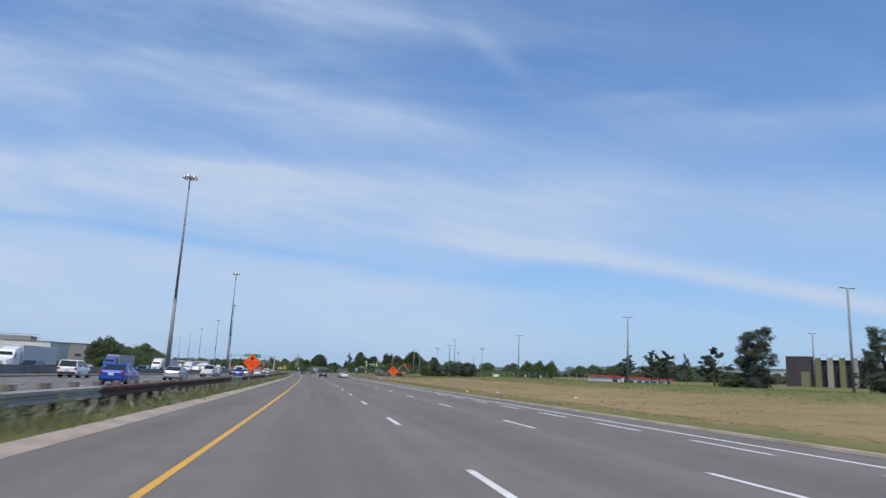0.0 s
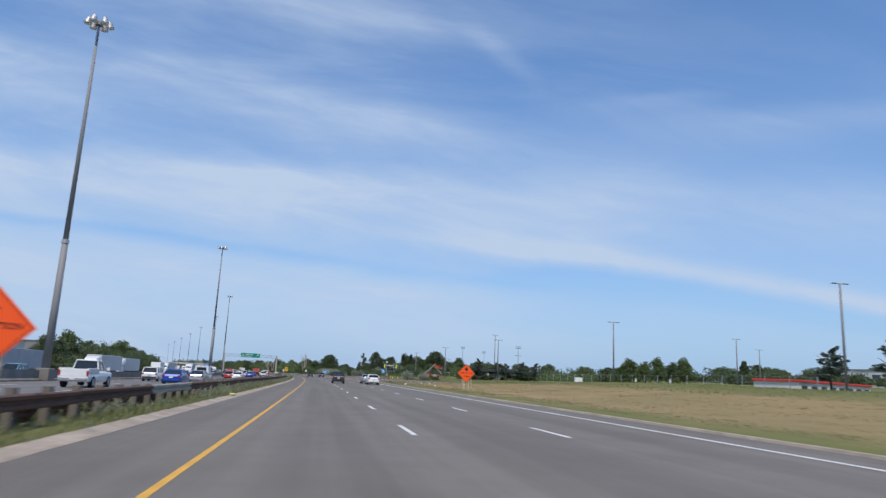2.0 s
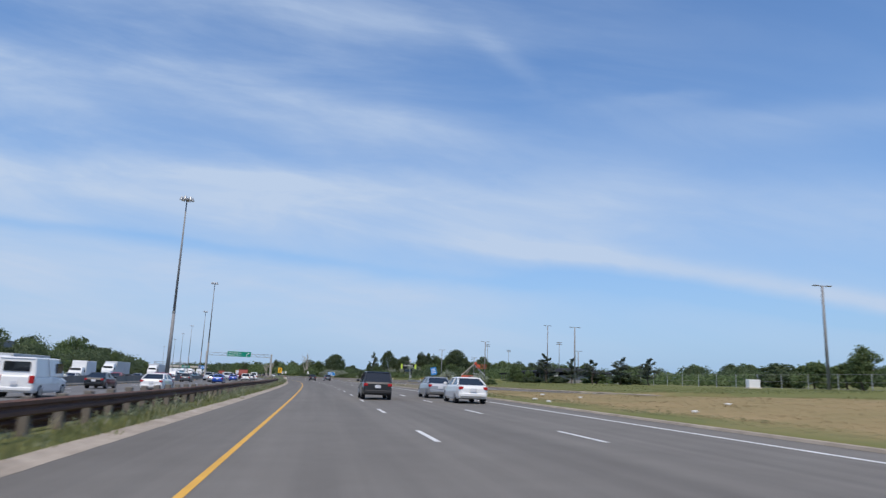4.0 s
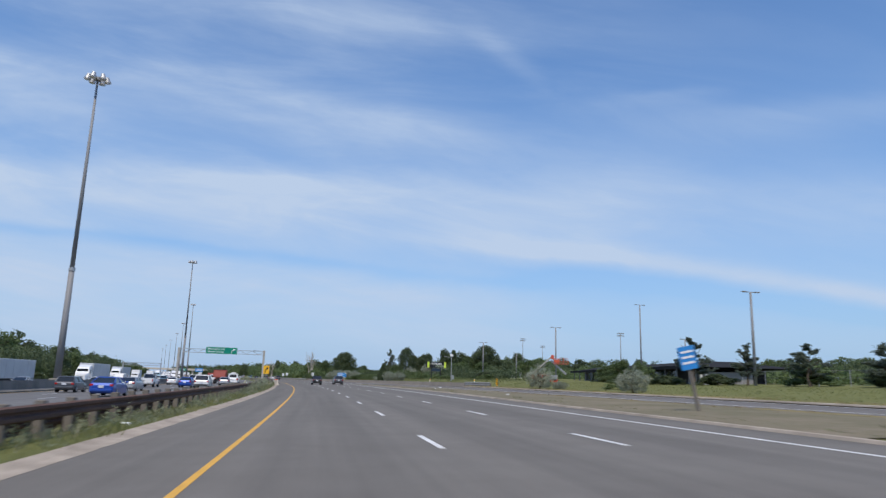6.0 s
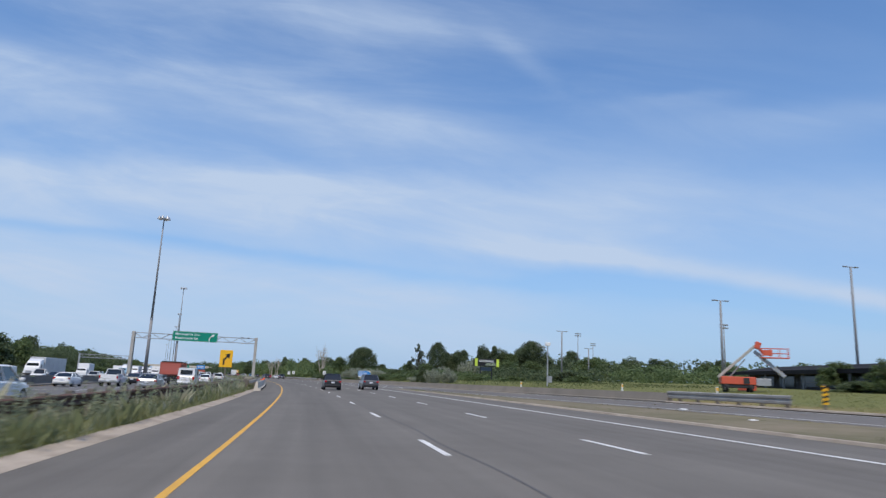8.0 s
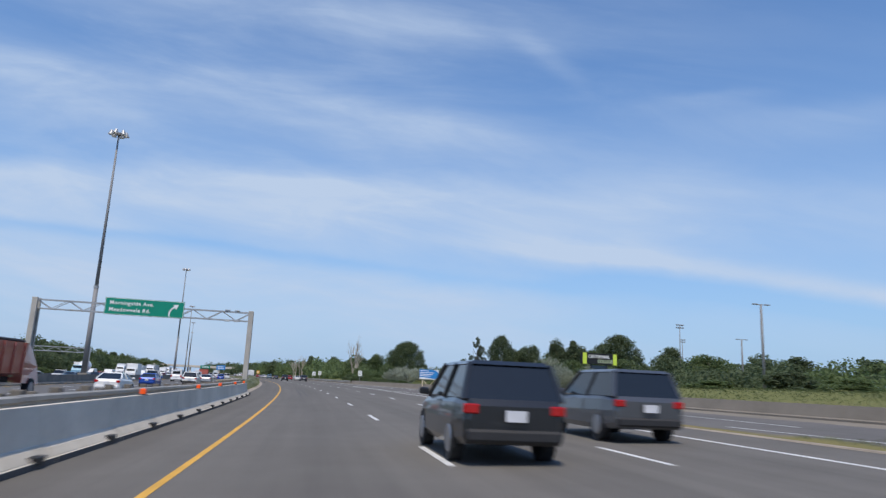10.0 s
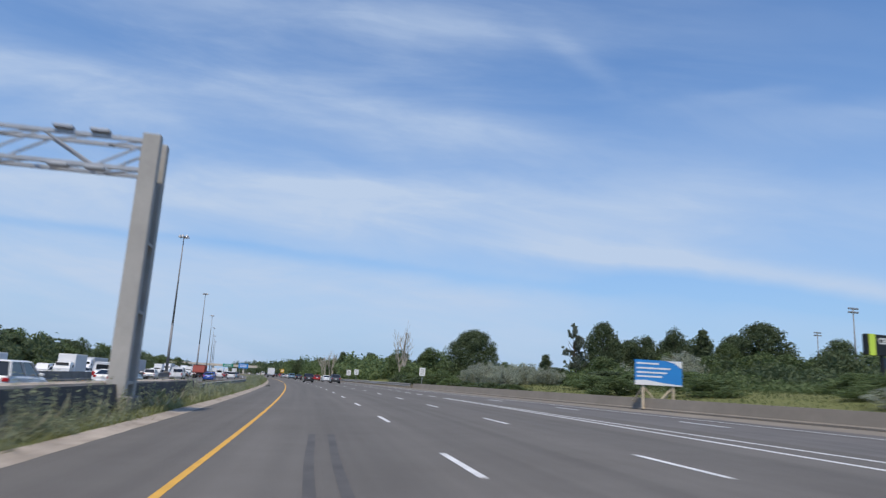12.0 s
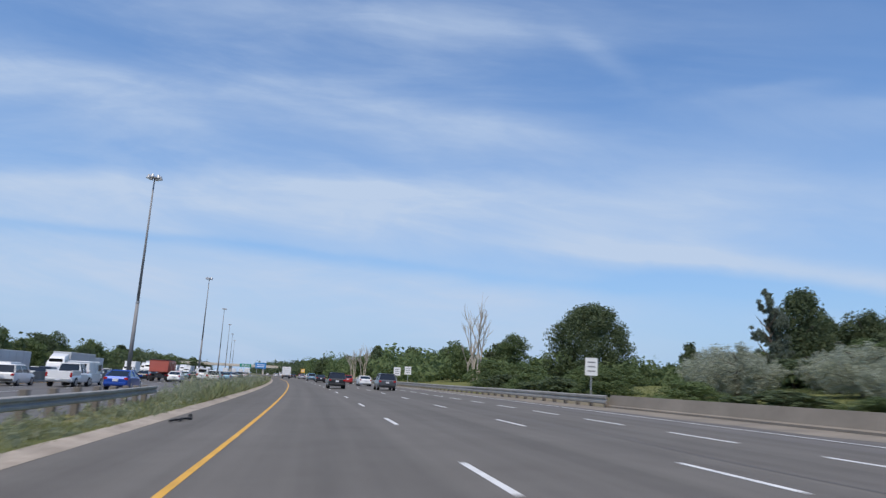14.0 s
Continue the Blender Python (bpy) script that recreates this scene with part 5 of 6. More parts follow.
TALL = steps((0, 0.9), (20, 1.6), (28, 0.8), (50, 0.9), (54, 1.7), (58, 0.9), (63, 0.9), (66, 1.7), (74, 0.8), (110, 0.9), (116, 1.5), (126, 0.9), (180, 0.9), (212, 0.8), (250, 0.85), (262, 1.9), (318, 2.1), (366, 1.3), (380, 1.8), (412, 1.7), (436, 1.0), (446, 0.75), (468, 0.75), (474, 2.1), (500, 2.1), (700, 1.8))
blades("weeds", -4, 330, -5.5, -2.95, 60000, 0.06, 0.42, 0.0035, GRASS, 1, "green and straw-coloured weeds round the guide rail", lambda a, b: TALL(a) * (0.5 + 0.9 * noise.random()))
blades("weeds", 366, 640, -5.6, -2.95, 56000, 0.06, 0.45, 0.0035, GRASS, 2, "tall weeds round the galvanised guide rail", lambda a, b: TALL(a) * (0.5 + 0.9 * noise.random()))
WEED = leaf_mat("weed leaves", (0.29, 0.325, 0.185), (0.42, 0.44, 0.30), 0.25)


def weed_clumps(s0, s1, count, leaves, seed, label):
    """Bushy roadside weeds: upright clumps of small leaves, thick here and thin there."""
    r = np.random.default_rng(seed)
    lumps = []
    while len(lumps) < count:
        s = r.uniform(s0, s1)
        lat = r.uniform(-5.3, -3.05)
        if noise.noise(Vector((s * 0.12, lat * 0.5, seed))) < r.uniform(-0.45, 0.35):
            continue
        h = TALL(s) * r.uniform(0.12, 0.40) * (0.45 if lat > -3.45 else 1.0)
        w = r.uniform(0.08, 0.22)
        p = W(s, lat, 0.05 + h * 0.45)
        lumps.append((p.x, p.y, p.z, w, w, h * 0.55))
        for _ in range(4):     # upright feathery spires out of the clump
            e = h * r.uniform(1.2, 2.1)
            p = W(s + r.uniform(-0.3, 0.3), lat + r.uniform(-0.22, 0.15), 0.05 + e * 0.5)
            lumps.append((p.x, p.y, p.z, r.uniform(0.03, 0.07), r.uniform(0.03, 0.07), e * 0.52))
    verts, faces = leaf_cloud(lumps, leaves, 0.034, seed, -0.2, 0.1)
    return tagged(new("weeds", raw_mesh("weeds", verts, faces, WEED)), label, "weeds", "", "stuff")


weed_clumps(0, 330, 7000, 120000, 51, "bushy grey-green weeds growing through the guide rail")
weed_clumps(366, 530, 7500, 110000, 52, "bushy grey-green weeds along the galvanised rail")
STRAW = leaf_mat("straw stalks", (0.40, 0.38, 0.26), (0.50, 0.47, 0.33), 0.25)
blades("dry_stalks", -4, 640, -5.5, -3.3, 5000, 0.2, 0.7, 0.003, STRAW, 3, "dry straw stalks among the weeds", lambda a, b: TALL(a) if not 318 < a < 380 else 0.05)
# one grass in two tones: shade put into the first colour, sun into the second
GRASS_SHADE = leaf_mat("shade-toned bank grass", (0.085, 0.115, 0.04), (0.14, 0.15, 0.065), 0.3)
GRASS_LIT = leaf_mat('sunlit-toned verge grass', (0.20, 0.225, 0.080), (0.27, 0.265, 0.115), 0.25)
blades("grass", 0, 330, -4.1, -2.66, 36000, 0.06, 0.46, 0.010, GRASS_LIT, 11, "fresh green grass tufts spilling over the gutter", lambda a, b: 1.0 if b < -3.05 else 0.75 * (noise.noise(Vector((a * 0.4, 0, 4))) > -0.05 + (b + 3.05) * 1.2))
blades("grass", 368, 560, -4.2, -2.70, 19000, 0.05, 0.32, 0.010, GRASS_LIT, 12, "fresh green grass along the gutter", lambda a, b: 1.0 if b < -3.05 else 0.75 * (noise.noise(Vector((a * 0.4, 0, 4))) > -0.05 + (b + 3.05) * 1.2))
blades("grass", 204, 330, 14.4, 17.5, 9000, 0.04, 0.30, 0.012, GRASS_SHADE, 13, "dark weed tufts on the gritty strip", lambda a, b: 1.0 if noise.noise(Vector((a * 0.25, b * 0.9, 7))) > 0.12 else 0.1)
blades("grass", 0, 330, 14.2, 16.8, 22000, 0.05, 0.20, 0.02, GRASS, 4, "short green grass along the kerb")
blades("dry_grass", 5, 330, 15.6, 34, 60000, 0.04, 0.16, 0.03, DRY_GRASS, 5, "dry brown mown grass on the verge")
blades("grass", 5, 330, 30, 56, 50000, 0.08, 0.30, 0.03, GRASS_LIT, 6, "longer green grass on the verge's crest")
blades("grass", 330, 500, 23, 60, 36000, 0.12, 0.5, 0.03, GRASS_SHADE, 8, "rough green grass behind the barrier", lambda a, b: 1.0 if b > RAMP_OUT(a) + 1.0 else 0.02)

# ---- vehicles ----


def paint(name, col, metal=0.0):
    return mat(name, col, tuple(c * 0.9 for c in col), rough=0.28, metal=metal, scale=1.2, fine=30, bump=0.01, spec=0.5, coat=0.6)


PAINTS = {"blue": paint("blue car paint", (0.010, 0.065, 0.36), 0.2), "silver": paint("silver car paint", (0.42, 0.43, 0.45), 0.5), "white": paint("white car paint", (0.80, 0.80, 0.79)),
          "black": paint("black car paint", (0.014, 0.015, 0.017)), "grey": paint("grey car paint", (0.10, 0.105, 0.115), 0.4), "red": paint("red car paint", (0.42, 0.025, 0.022)),
          "teal": paint("pale blue car paint", (0.20, 0.36, 0.48), 0.2), "cream": paint("pale van paint", (0.70, 0.69, 0.64)), "brick": paint("faded red truck paint", (0.46, 0.11, 0.075)), "navy": paint("navy truck paint", (0.02, 0.07, 0.32))}
ALLOY = mat("trailer aluminium", (0.60, 0.61, 0.62), (0.50, 0.51, 0.52), rough=0.5, metal=0.25, scale=0.6, fine=6, bump=0.03)
GREY_BOX = mat("grey trailer side", (0.40, 0.42, 0.44), (0.33, 0.35, 0.37), rough=0.6, scale=0.6, fine=6, bump=0.03)


def loft(bm, stations):
    """Skins rings of equal size, end to end, and closes both ends."""
    rings = [[bm.verts.new(p) for p in ring] for ring in stations]
    n = len(rings[0])
    for a, b in zip(rings, rings[1:]):
        for i in range(n):
            bm.faces.new((a[i], a[(i + 1) % n], b[(i + 1) % n], b[i]))
    bm.faces.new(rings[0][::-1])
    bm.faces.new(rings[-1])
    bmesh.ops.recalc_face_normals(bm, faces=bm.faces[:])
    return bm


def shell(stations):
    """A car body from (y, half-width, low, high) stations, with rounded shoulders."""
    out = []
    for y, w, lo, hi in stations:
        c = min(0.12, (hi - lo) * 0.3)
        out.append([(-w + c * 0.5, y, lo), (w - c * 0.5, y, lo), (w, y, lo + c), (w, y, (lo + hi) * 0.52), (w * 0.97, y, hi - c), (w * 0.88, y, hi), (-w * 0.88, y, hi), (-w * 0.97, y, hi - c), (-w, y, (lo + hi) * 0.52), (-w, y, lo + c)])
    return loft(B(), out)


def wheel(base, x, y, r, w, simple=False):
    t = part("wheel", rod(B(), (x - w / 2, y, r), (x + w / 2, y, r), r, r, 16), TYRE, base)
    if simple:
        return
    o = w / 2 + 0.005
    sx = o if x > 0 else -o
    part("rim", rod(B(), (x + sx * 0.9, y, r), (x + sx * 1.1, y, r), r * 0.66, r * 0.6, 12), RIM, t)


CAR_FORMS = {
    # body stations; cabin: y of the glass foot and head, belt and roof heights, half-widths
    "sedan": ([(-2.30, .66, .42, .82), (-2.22, .80, .30, .98), (-1.6, .88, .22, 1.04), (-.4, .90, .20, 1.0), (1.1, .89, .20, .97), (1.9, .84, .24, .82), (2.25, .70, .34, .66)], (-1.95, -1.05, 0.35, 1.25, 1.0, 1.44, .80, .60), 0.33, 1.38, -1.36),
    "suv": ([(-2.30, .74, .46, .95), (-2.24, .86, .34, 1.06), (-1.6, .92, .28, 1.10), (-.4, .93, .26, 1.08), (1.0, .92, .26, 1.04), (1.9, .87, .30, .96), (2.28, .74, .40, .78)], (-2.22, -1.95, 0.15, 1.05, 1.06, 1.70, .85, .70), 0.37, 1.40, -1.38),
    "hatch": ([(-2.0, .70, .42, .85), (-1.94, .82, .30, .98), (-1.3, .88, .22, 1.0), (-.2, .89, .20, .98), (1.0, .88, .20, .95), (1.8, .82, .24, .82), (2.1, .68, .34, .64)], (-1.92, -1.5, 0.25, 1.15, .97, 1.50, .80, .64), 0.32, 1.25, -1.22),
    "van": ([(-2.6, .84, .40, 1.1), (-2.54, .94, .30, 1.2), (-1.6, .97, .26, 1.2), (0, .97, .26, 1.2), (1.5, .96, .26, 1.12), (2.3, .90, .30, 1.0), (2.6, .78, .40, .85)], (-2.5, -2.42, 0.9, 1.75, 1.15, 2.15, .93, .84), 0.36, 1.7, -1.6),
}


def make_car(form, colour, label, simple=False):
    stations, (g0, r0, r1, g1, belt, roof, wb, wt), rad, front, rear = CAR_FORMS[form]
    base = thing("car" if form != "van" else "van", pose(0, 0, -200), label, "car" if form != "van" else "van", "traffic")
    p = PAINTS[colour]
    part("body", shell(stations), p, base)
    part("cabin_glass", loft(B(), [[(-wb, g0, belt), (wb, g0, belt), (wb, g1, belt), (-wb, g1, belt)], [(-wt, r0, roof - .05), (wt, r0, roof - .05), (wt, r1, roof - .05), (-wt, r1, roof - .05)]]), p if form == "van" else CAR_GLASS, base, "dark tinted glass" if form != "van" else "")
    rf = B()
    loft(rf, [[(-wt - .03, r0 - .05, roof - .07), (wt + .03, r0 - .05, roof - .07), (wt + .03, r1 + .05, roof - .07), (-wt - .03, r1 + .05, roof - .07)],
              [(-wt + .08, r0 + .08, roof), (wt - .08, r0 + .08, roof), (wt - .08, r1 - .08, roof), (-wt + .08, r1 - .08, roof)]])
    part("roof", rf, p, base)
    for sx in (-1, 1):
        if not simple:
            part("pillar", rod(B(), (sx * wb, g0 + .03, belt - .02), (sx * (wt + .01), r0, roof - .05), .055, .045, 6), p, base)
            part("pillar", rod(B(), (sx * wb, g1, belt - .02), (sx * (wt + .01), r1, roof - .05), .05, .04, 6), p, base)
        m_ = (g0 + g1) / 2
        if not simple:
            part("pillar", rod(B(), (sx * (wb + .01), m_, belt - .02), (sx * (wt + .015), (r0 + r1) / 2, roof - .05), .04, .035, 6), p, base)
        y0 = stations[1][0] - .03
        part("tail_lamp", boxed((sx * (stations[1][1] - .12), y0, belt - .16), (.26, .10, .16 if form != "van" else .4), bevel=.02), TAIL, base, "red tail lamp")
        if not simple:
            part("head_lamp", boxed((sx * (stations[-1][1] - .06), stations[-1][0] - .12, stations[-1][3] + .0), (.24, .2, .12), bevel=.03), LENS, base)
        if not simple:
            part("mirror", boxed((sx * (wb + .18), g1 - .35, belt + .06), (.2, .12, .14), bevel=.03), p, base)
        for y in (front, rear):
            wheel(base, sx * (stations[2][1] - .11), y, rad, .22, simple)
    if simple:
        return base
    part("bumper", boxed((0, stations[0][0] + .0, .48), (stations[0][1] * 2 + .14, .16, .2), bevel=.04), PLASTIC if form == "suv" else p, base)
    part("number_plate", boxed((0, stations[0][0] - .09, .74 if form == "sedan" else .80), (.36, .012, .18)), PLATE, base, "pale number plate")
    if form == "van":
        part("rear_window", boxed((0, g0 - .0, 1.66), (1.3, .05, .5)), CAR_GLASS, base)
        part("windscreen", prism(B(), [(-.8, 1.25), (.8, 1.25), (.74, 1.95), (-.74, 1.95)], .03, pose(0, 1.42, .45, 38) @ pose(0, 0, -.55)), CAR_GLASS, base)
        for sx in (-1, 1):
            part("side_window", boxed((sx * .93, .95, 1.6), (.04, .9, .55)), CAR_GLASS, base)
    return base


def make_pickup(colour, label):
    base = thing("pickup_truck", pose(0, 0, -200), label, "pickup truck", "traffic")
    p = PAINTS[colour]
    part("body", shell([(-2.85, .90, .50, 1.0), (-2.8, .96, .42, 1.02), (-.6, .98, .40, 1.02), (-.5, .98, .38, 1.14), (1.2, .98, .38, 1.14), (2.5, .94, .42, 1.08), (2.8, .84, .5, .9)]), p, base)
    for sx in (-1, 1):
        part("bed_side", boxed((sx * .90, -1.72, 1.16), (.12, 2.2, .34), bevel=.02), p, base)
        for y in (1.75, -1.75):
            wheel(base, sx * .87, y, .40, .26)
        part("tail_lamp", boxed((sx * .88, -2.84, .98), (.14, .08, .36), bevel=.02), TAIL, base, "red tail lamp")
        part("mirror", boxed((sx * 1.1, .95, 1.3), (.22, .12, .24), bevel=.03), p, base)
        part("pillar", rod(B(), (sx * .84, -.5, 1.12), (sx * .70, -.35, 1.82), .06, .05, 6), p, base)
        part("pillar", rod(B(), (sx * .84, 1.3, 1.12), (sx * .70, .65, 1.82), .05, .05, 6), p, base)
        part("pillar", rod(B(), (sx * .85, .35, 1.12), (sx * .71, .25, 1.82), .04, .04, 6), p, base)
    part("tailgate", boxed((0, -2.82, 1.02), (1.72, .08, .52), bevel=.02), p, base)
    part("cabin_glass", loft(B(), [[(-.84, -.55, 1.12), (.84, -.55, 1.12), (.84, 1.35, 1.12), (-.84, 1.35, 1.12)], [(-.68, -.38, 1.84), (.68, -.38, 1.84), (.68, .62, 1.84), (-.68, .62, 1.84)]]), CAR_GLASS, base, "dark tinted glass")
    part("roof", boxed((0, .13, 1.87), (1.44, 1.12, .08), bevel=.03), p, base)
    part("bumper", boxed((0, -2.92, .58), (1.8, .16, .2), bevel=.03), GALV, base, "steel bumper")
    part("number_plate", boxed((0, -3.01, .62), (.34, .012, .16)), PLATE, base)
    return base


def make_semi(colour, box_mat, label, length=14.5):
    """A road tractor with its box trailer; it drives towards +y."""
    base = thing("lorry", pose(0, 0, -200), label, "lorry", "traffic")
    p = PAINTS[colour]
    y0 = -length + 1.5
    part("trailer_box", boxed((0, y0 + length / 2 - 1, 2.62), (2.6, length, 2.85), bevel=.04), box_mat, base)
    for i in range(5):
        part("rib", boxed((1.31, y0 - .6 + i * length / 5, 2.62), (.02, .06, 2.8)), box_mat, base)
        part("rib", boxed((-1.31, y0 - .6 + i * length / 5, 2.62), (.02, .06, 2.8)), box_mat, base)
    part("side_mark", boxed((1.322, y0 + 5, 3.1), (.01, 1.3, .9)), mat("dull red mark", (.35, .08, .07), bump=.02), base, "unlettered red and blue mark")
    part("side_mark", boxed((1.322, y0 + 5, 2.35), (.01, 2.2, .3)), mat("dull blue mark", (.06, .09, .22), bump=.02), base)
    part("chassis", boxed((0, -2, 1.0), (1.0, length + 3, .28)), PLASTIC, base)
    part("underride_bar", boxed((0, y0 - 1.05, .62), (2.4, .1, .12)), PLASTIC, base)
    fy = y0 + length - 1
    part("sleeper", loft(B(), [[(-1.2, fy + .4, .9), (1.2, fy + .4, .9), (1.2, fy + 3.0, .9), (-1.2, fy + 3.0, .9)], [(-1.2, fy + .4, 2.5), (1.2, fy + .4, 2.5), (1.18, fy + 2.95, 2.2), (-1.18, fy + 2.95, 2.2)], [(-1.12, fy + .4, 3.75), (1.12, fy + .4, 3.75), (1.0, fy + 2.0, 3.3), (-1.0, fy + 2.0, 3.3)]]), p, base, "pale cab with roof fairing")
    part("windscreen", prism(B(), [(-1.0, 2.2), (1.0, 2.2), (.92, 2.95), (-.92, 2.95)], .04, Matrix.Translation((0, fy + 2.72, -.02)) @ Matrix.Rotation(radians(0), 4, "X")), CAR_GLASS, base)
    part("bonnet", loft(B(), [[(-1.15, fy + 2.9, .6), (1.15, fy + 2.9, .6), (1.1, fy + 2.9, 2.15), (-1.1, fy + 2.9, 2.15)], [(-1.1, fy + 4.4, .5), (1.1, fy + 4.4, .5), (.85, fy + 4.35, 1.7), (-.85, fy + 4.35, 1.7)]]), p, base)
    part("grille", boxed((0, fy + 4.4, 1.15), (1.0, .06, .9), bevel=.02), GALV, base, "chrome grille")
    part("bumper", boxed((0, fy + 4.45, .5), (2.3, .2, .35), bevel=.05), GALV, base)
    for sx in (-1, 1):
        part("head_lamp", boxed((sx * .92, fy + 4.32, 1.0), (.3, .2, .2), bevel=.03), LENS, base)
        part("mirror", boxed((sx * 1.42, fy + 2.7, 2.4), (.1, .14, .7), bevel=.02), PLASTIC, base)
        for y in (y0 - .2, y0 + 1.1, fy - .2, fy + 1.1, fy + 3.9):
            wheel(base, sx * 1.1, y, .5, .3)
        part("tail_lamp", boxed((sx * 1.1, y0 - 1.03, .95), (.25, .06, .12)), TAIL, base)
    return base


def make_box_truck(colour, box_mat, label):
    base = thing("box_truck", pose(0, 0, -200), label, "box truck", "traffic")
    p = PAINTS[colour]
    part("box", boxed((0, -1.2, 2.25), (2.4, 6.0, 2.5), bevel=.05), box_mat, base)
    part("rear_door", boxed((0, -4.22, 2.2), (2.1, .04, 2.2), bevel=.02), WHITE, base)
    for i in range(4):
        part("door_slat", boxed((0, -4.25, 1.4 + i * .5), (2.1, .02, .03)), GALV, base)
    part("cab", loft(B(), [[(-1.1, 1.9, .6), (1.1, 1.9, .6), (1.1, 4.0, .6), (-1.1, 4.0, .6)], [(-1.1, 1.9, 1.5), (1.1, 1.9, 1.5), (1.08, 3.95, 1.45), (-1.08, 3.95, 1.45)], [(-1.0, 1.9, 2.35), (1.0, 1.9, 2.35), (.95, 3.2, 2.3), (-.95, 3.2, 2.3)]]), p, base)
    part("windscreen", boxed((0, 3.62, 1.9), (1.7, .05, .8), Matrix.Rotation(radians(-40), 4, "X")), CAR_GLASS, base)
    part("bumper", boxed((0, -4.25, .6), (2.3, .12, .18)), PLASTIC, base)
    for sx in (-1, 1):
        for y in (-2.6, 3.0):
            wheel(base, sx * 1.0, y, .45, .28)
        part("tail_lamp", boxed((sx * 1.0, -4.26, .85), (.2, .05, .14)), TAIL, base)
        part("mirror", boxed((sx * 1.28, 3.1, 1.75), (.12, .1, .4)), PLASTIC, base)
    return base


def make_dump_truck():
    base = thing("dump_truck", pose(0, 0, -200), "faded red dump truck with a high tipper body", "dump truck", "traffic")
    p = PAINTS["brick"]
    bm = loft(B(), [[(-1.25, -4.2, 1.3), (1.25, -4.2, 1.3), (1.25, 1.6, 1.3), (-1.25, 1.6, 1.3)], [(-1.3, -4.5, 2.9), (1.3, -4.5, 2.9), (1.3, 1.9, 2.9), (-1.3, 1.9, 2.9)]])
    part("tipper_body", bm, p, base)
    for i in range(5):
        for sx in (-1, 1):
            part("rib", boxed((sx * 1.31, -3.8 + i * 1.3, 2.1), (.08, .12, 1.55)), p, base)
    part("tailgate", boxed((0, -4.42, 2.1), (2.4, .1, 1.5), bevel=.03), p, base)
    part("load_cover", boxed((0, -1.3, 2.98), (2.4, 6.0, .16), bevel=.06), PLASTIC, base)
    part("cab", loft(B(), [[(-1.15, 2.0, .8), (1.15, 2.0, .8), (1.15, 4.4, .7), (-1.15, 4.4, .7)], [(-1.15, 2.0, 1.9), (1.15, 2.0, 1.9), (1.0, 4.4, 1.7), (-1.0, 4.4, 1.7)], [(-1.0, 2.0, 2.9), (1.0, 2.0, 2.9), (.95, 3.2, 2.8), (-.95, 3.2, 2.8)]]), p, base)
    part("chassis", boxed((0, 0, .95), (1.0, 8.6, .3)), PLASTIC, base)
    part("bumper", boxed((0, -4.4, .65), (2.3, .12, .2)), PLASTIC, base)
    for sx in (-1, 1):
        for y in (-3.2, -1.9, 3.3):
            wheel(base, sx * 1.05, y, .52, .32)
        part("tail_lamp", boxed((sx * 1.0, -4.48, .95), (.22, .05, .14)), TAIL, base)
        part("mudflap", boxed((sx * 1.0, -4.0, .55), (.5, .03, .6)), PLASTIC, base)
    return base


def make_mixer():
    base = thing("concrete_mixer", pose(0, 0, -200), "concrete mixer lorry with a white drum", "concrete mixer", "traffic")
    p = PAINTS["teal"]
    q = Matrix.Translation((0, -1.4, 2.5)) @ Matrix.Rotation(radians(-12), 4, "X")
    rings = []
    for y, r in ((-3.0, .45), (-2.4, .8), (-1.0, 1.22), (.6, 1.25), (1.8, .95), (2.2, .5)):
        rings.append([q @ Vector((r * math.cos(a * math.pi / 8), y, r * math.sin(a * math.pi / 8))) for a in range(16)])
    part("drum", loft(B(), rings), PAINTS["white"], base, "white drum", True)
    part("chute", rod(B(), (0, -4.6, 2.2), (.4, -5.2, 1.0), .3, .2, 8), GALV, base)
    part("chassis", boxed((0, 0, .95), (1.0, 9.0, .3)), PLASTIC, base)
    part("cab", loft(B(), [[(-1.15, 1.6, .7), (1.15, 1.6, .7), (1.15, 4.3, .7), (-1.15, 4.3, .7)], [(-1.15, 1.6, 1.8), (1.15, 1.6, 1.8), (1.1, 4.25, 1.7), (-1.1, 4.25, 1.7)], [(-1.05, 1.6, 2.8), (1.05, 1.6, 2.8), (1.0, 3.4, 2.75), (-1.0, 3.4, 2.75)]]), p, base)
    part("windscreen", boxed((0, 3.86, 2.25), (1.8, .06, .95), Matrix.Rotation(radians(-42), 4, "X")), CAR_GLASS, base)
    for sx in (-1, 1):
        for y in (-3.4, -2.2, 3.2):
            wheel(base, sx * 1.05, y, .52, .32)
        part("head_lamp", boxed((sx * .9, 4.28, 1.1), (.3, .1, .2)), LENS, base)
    return base


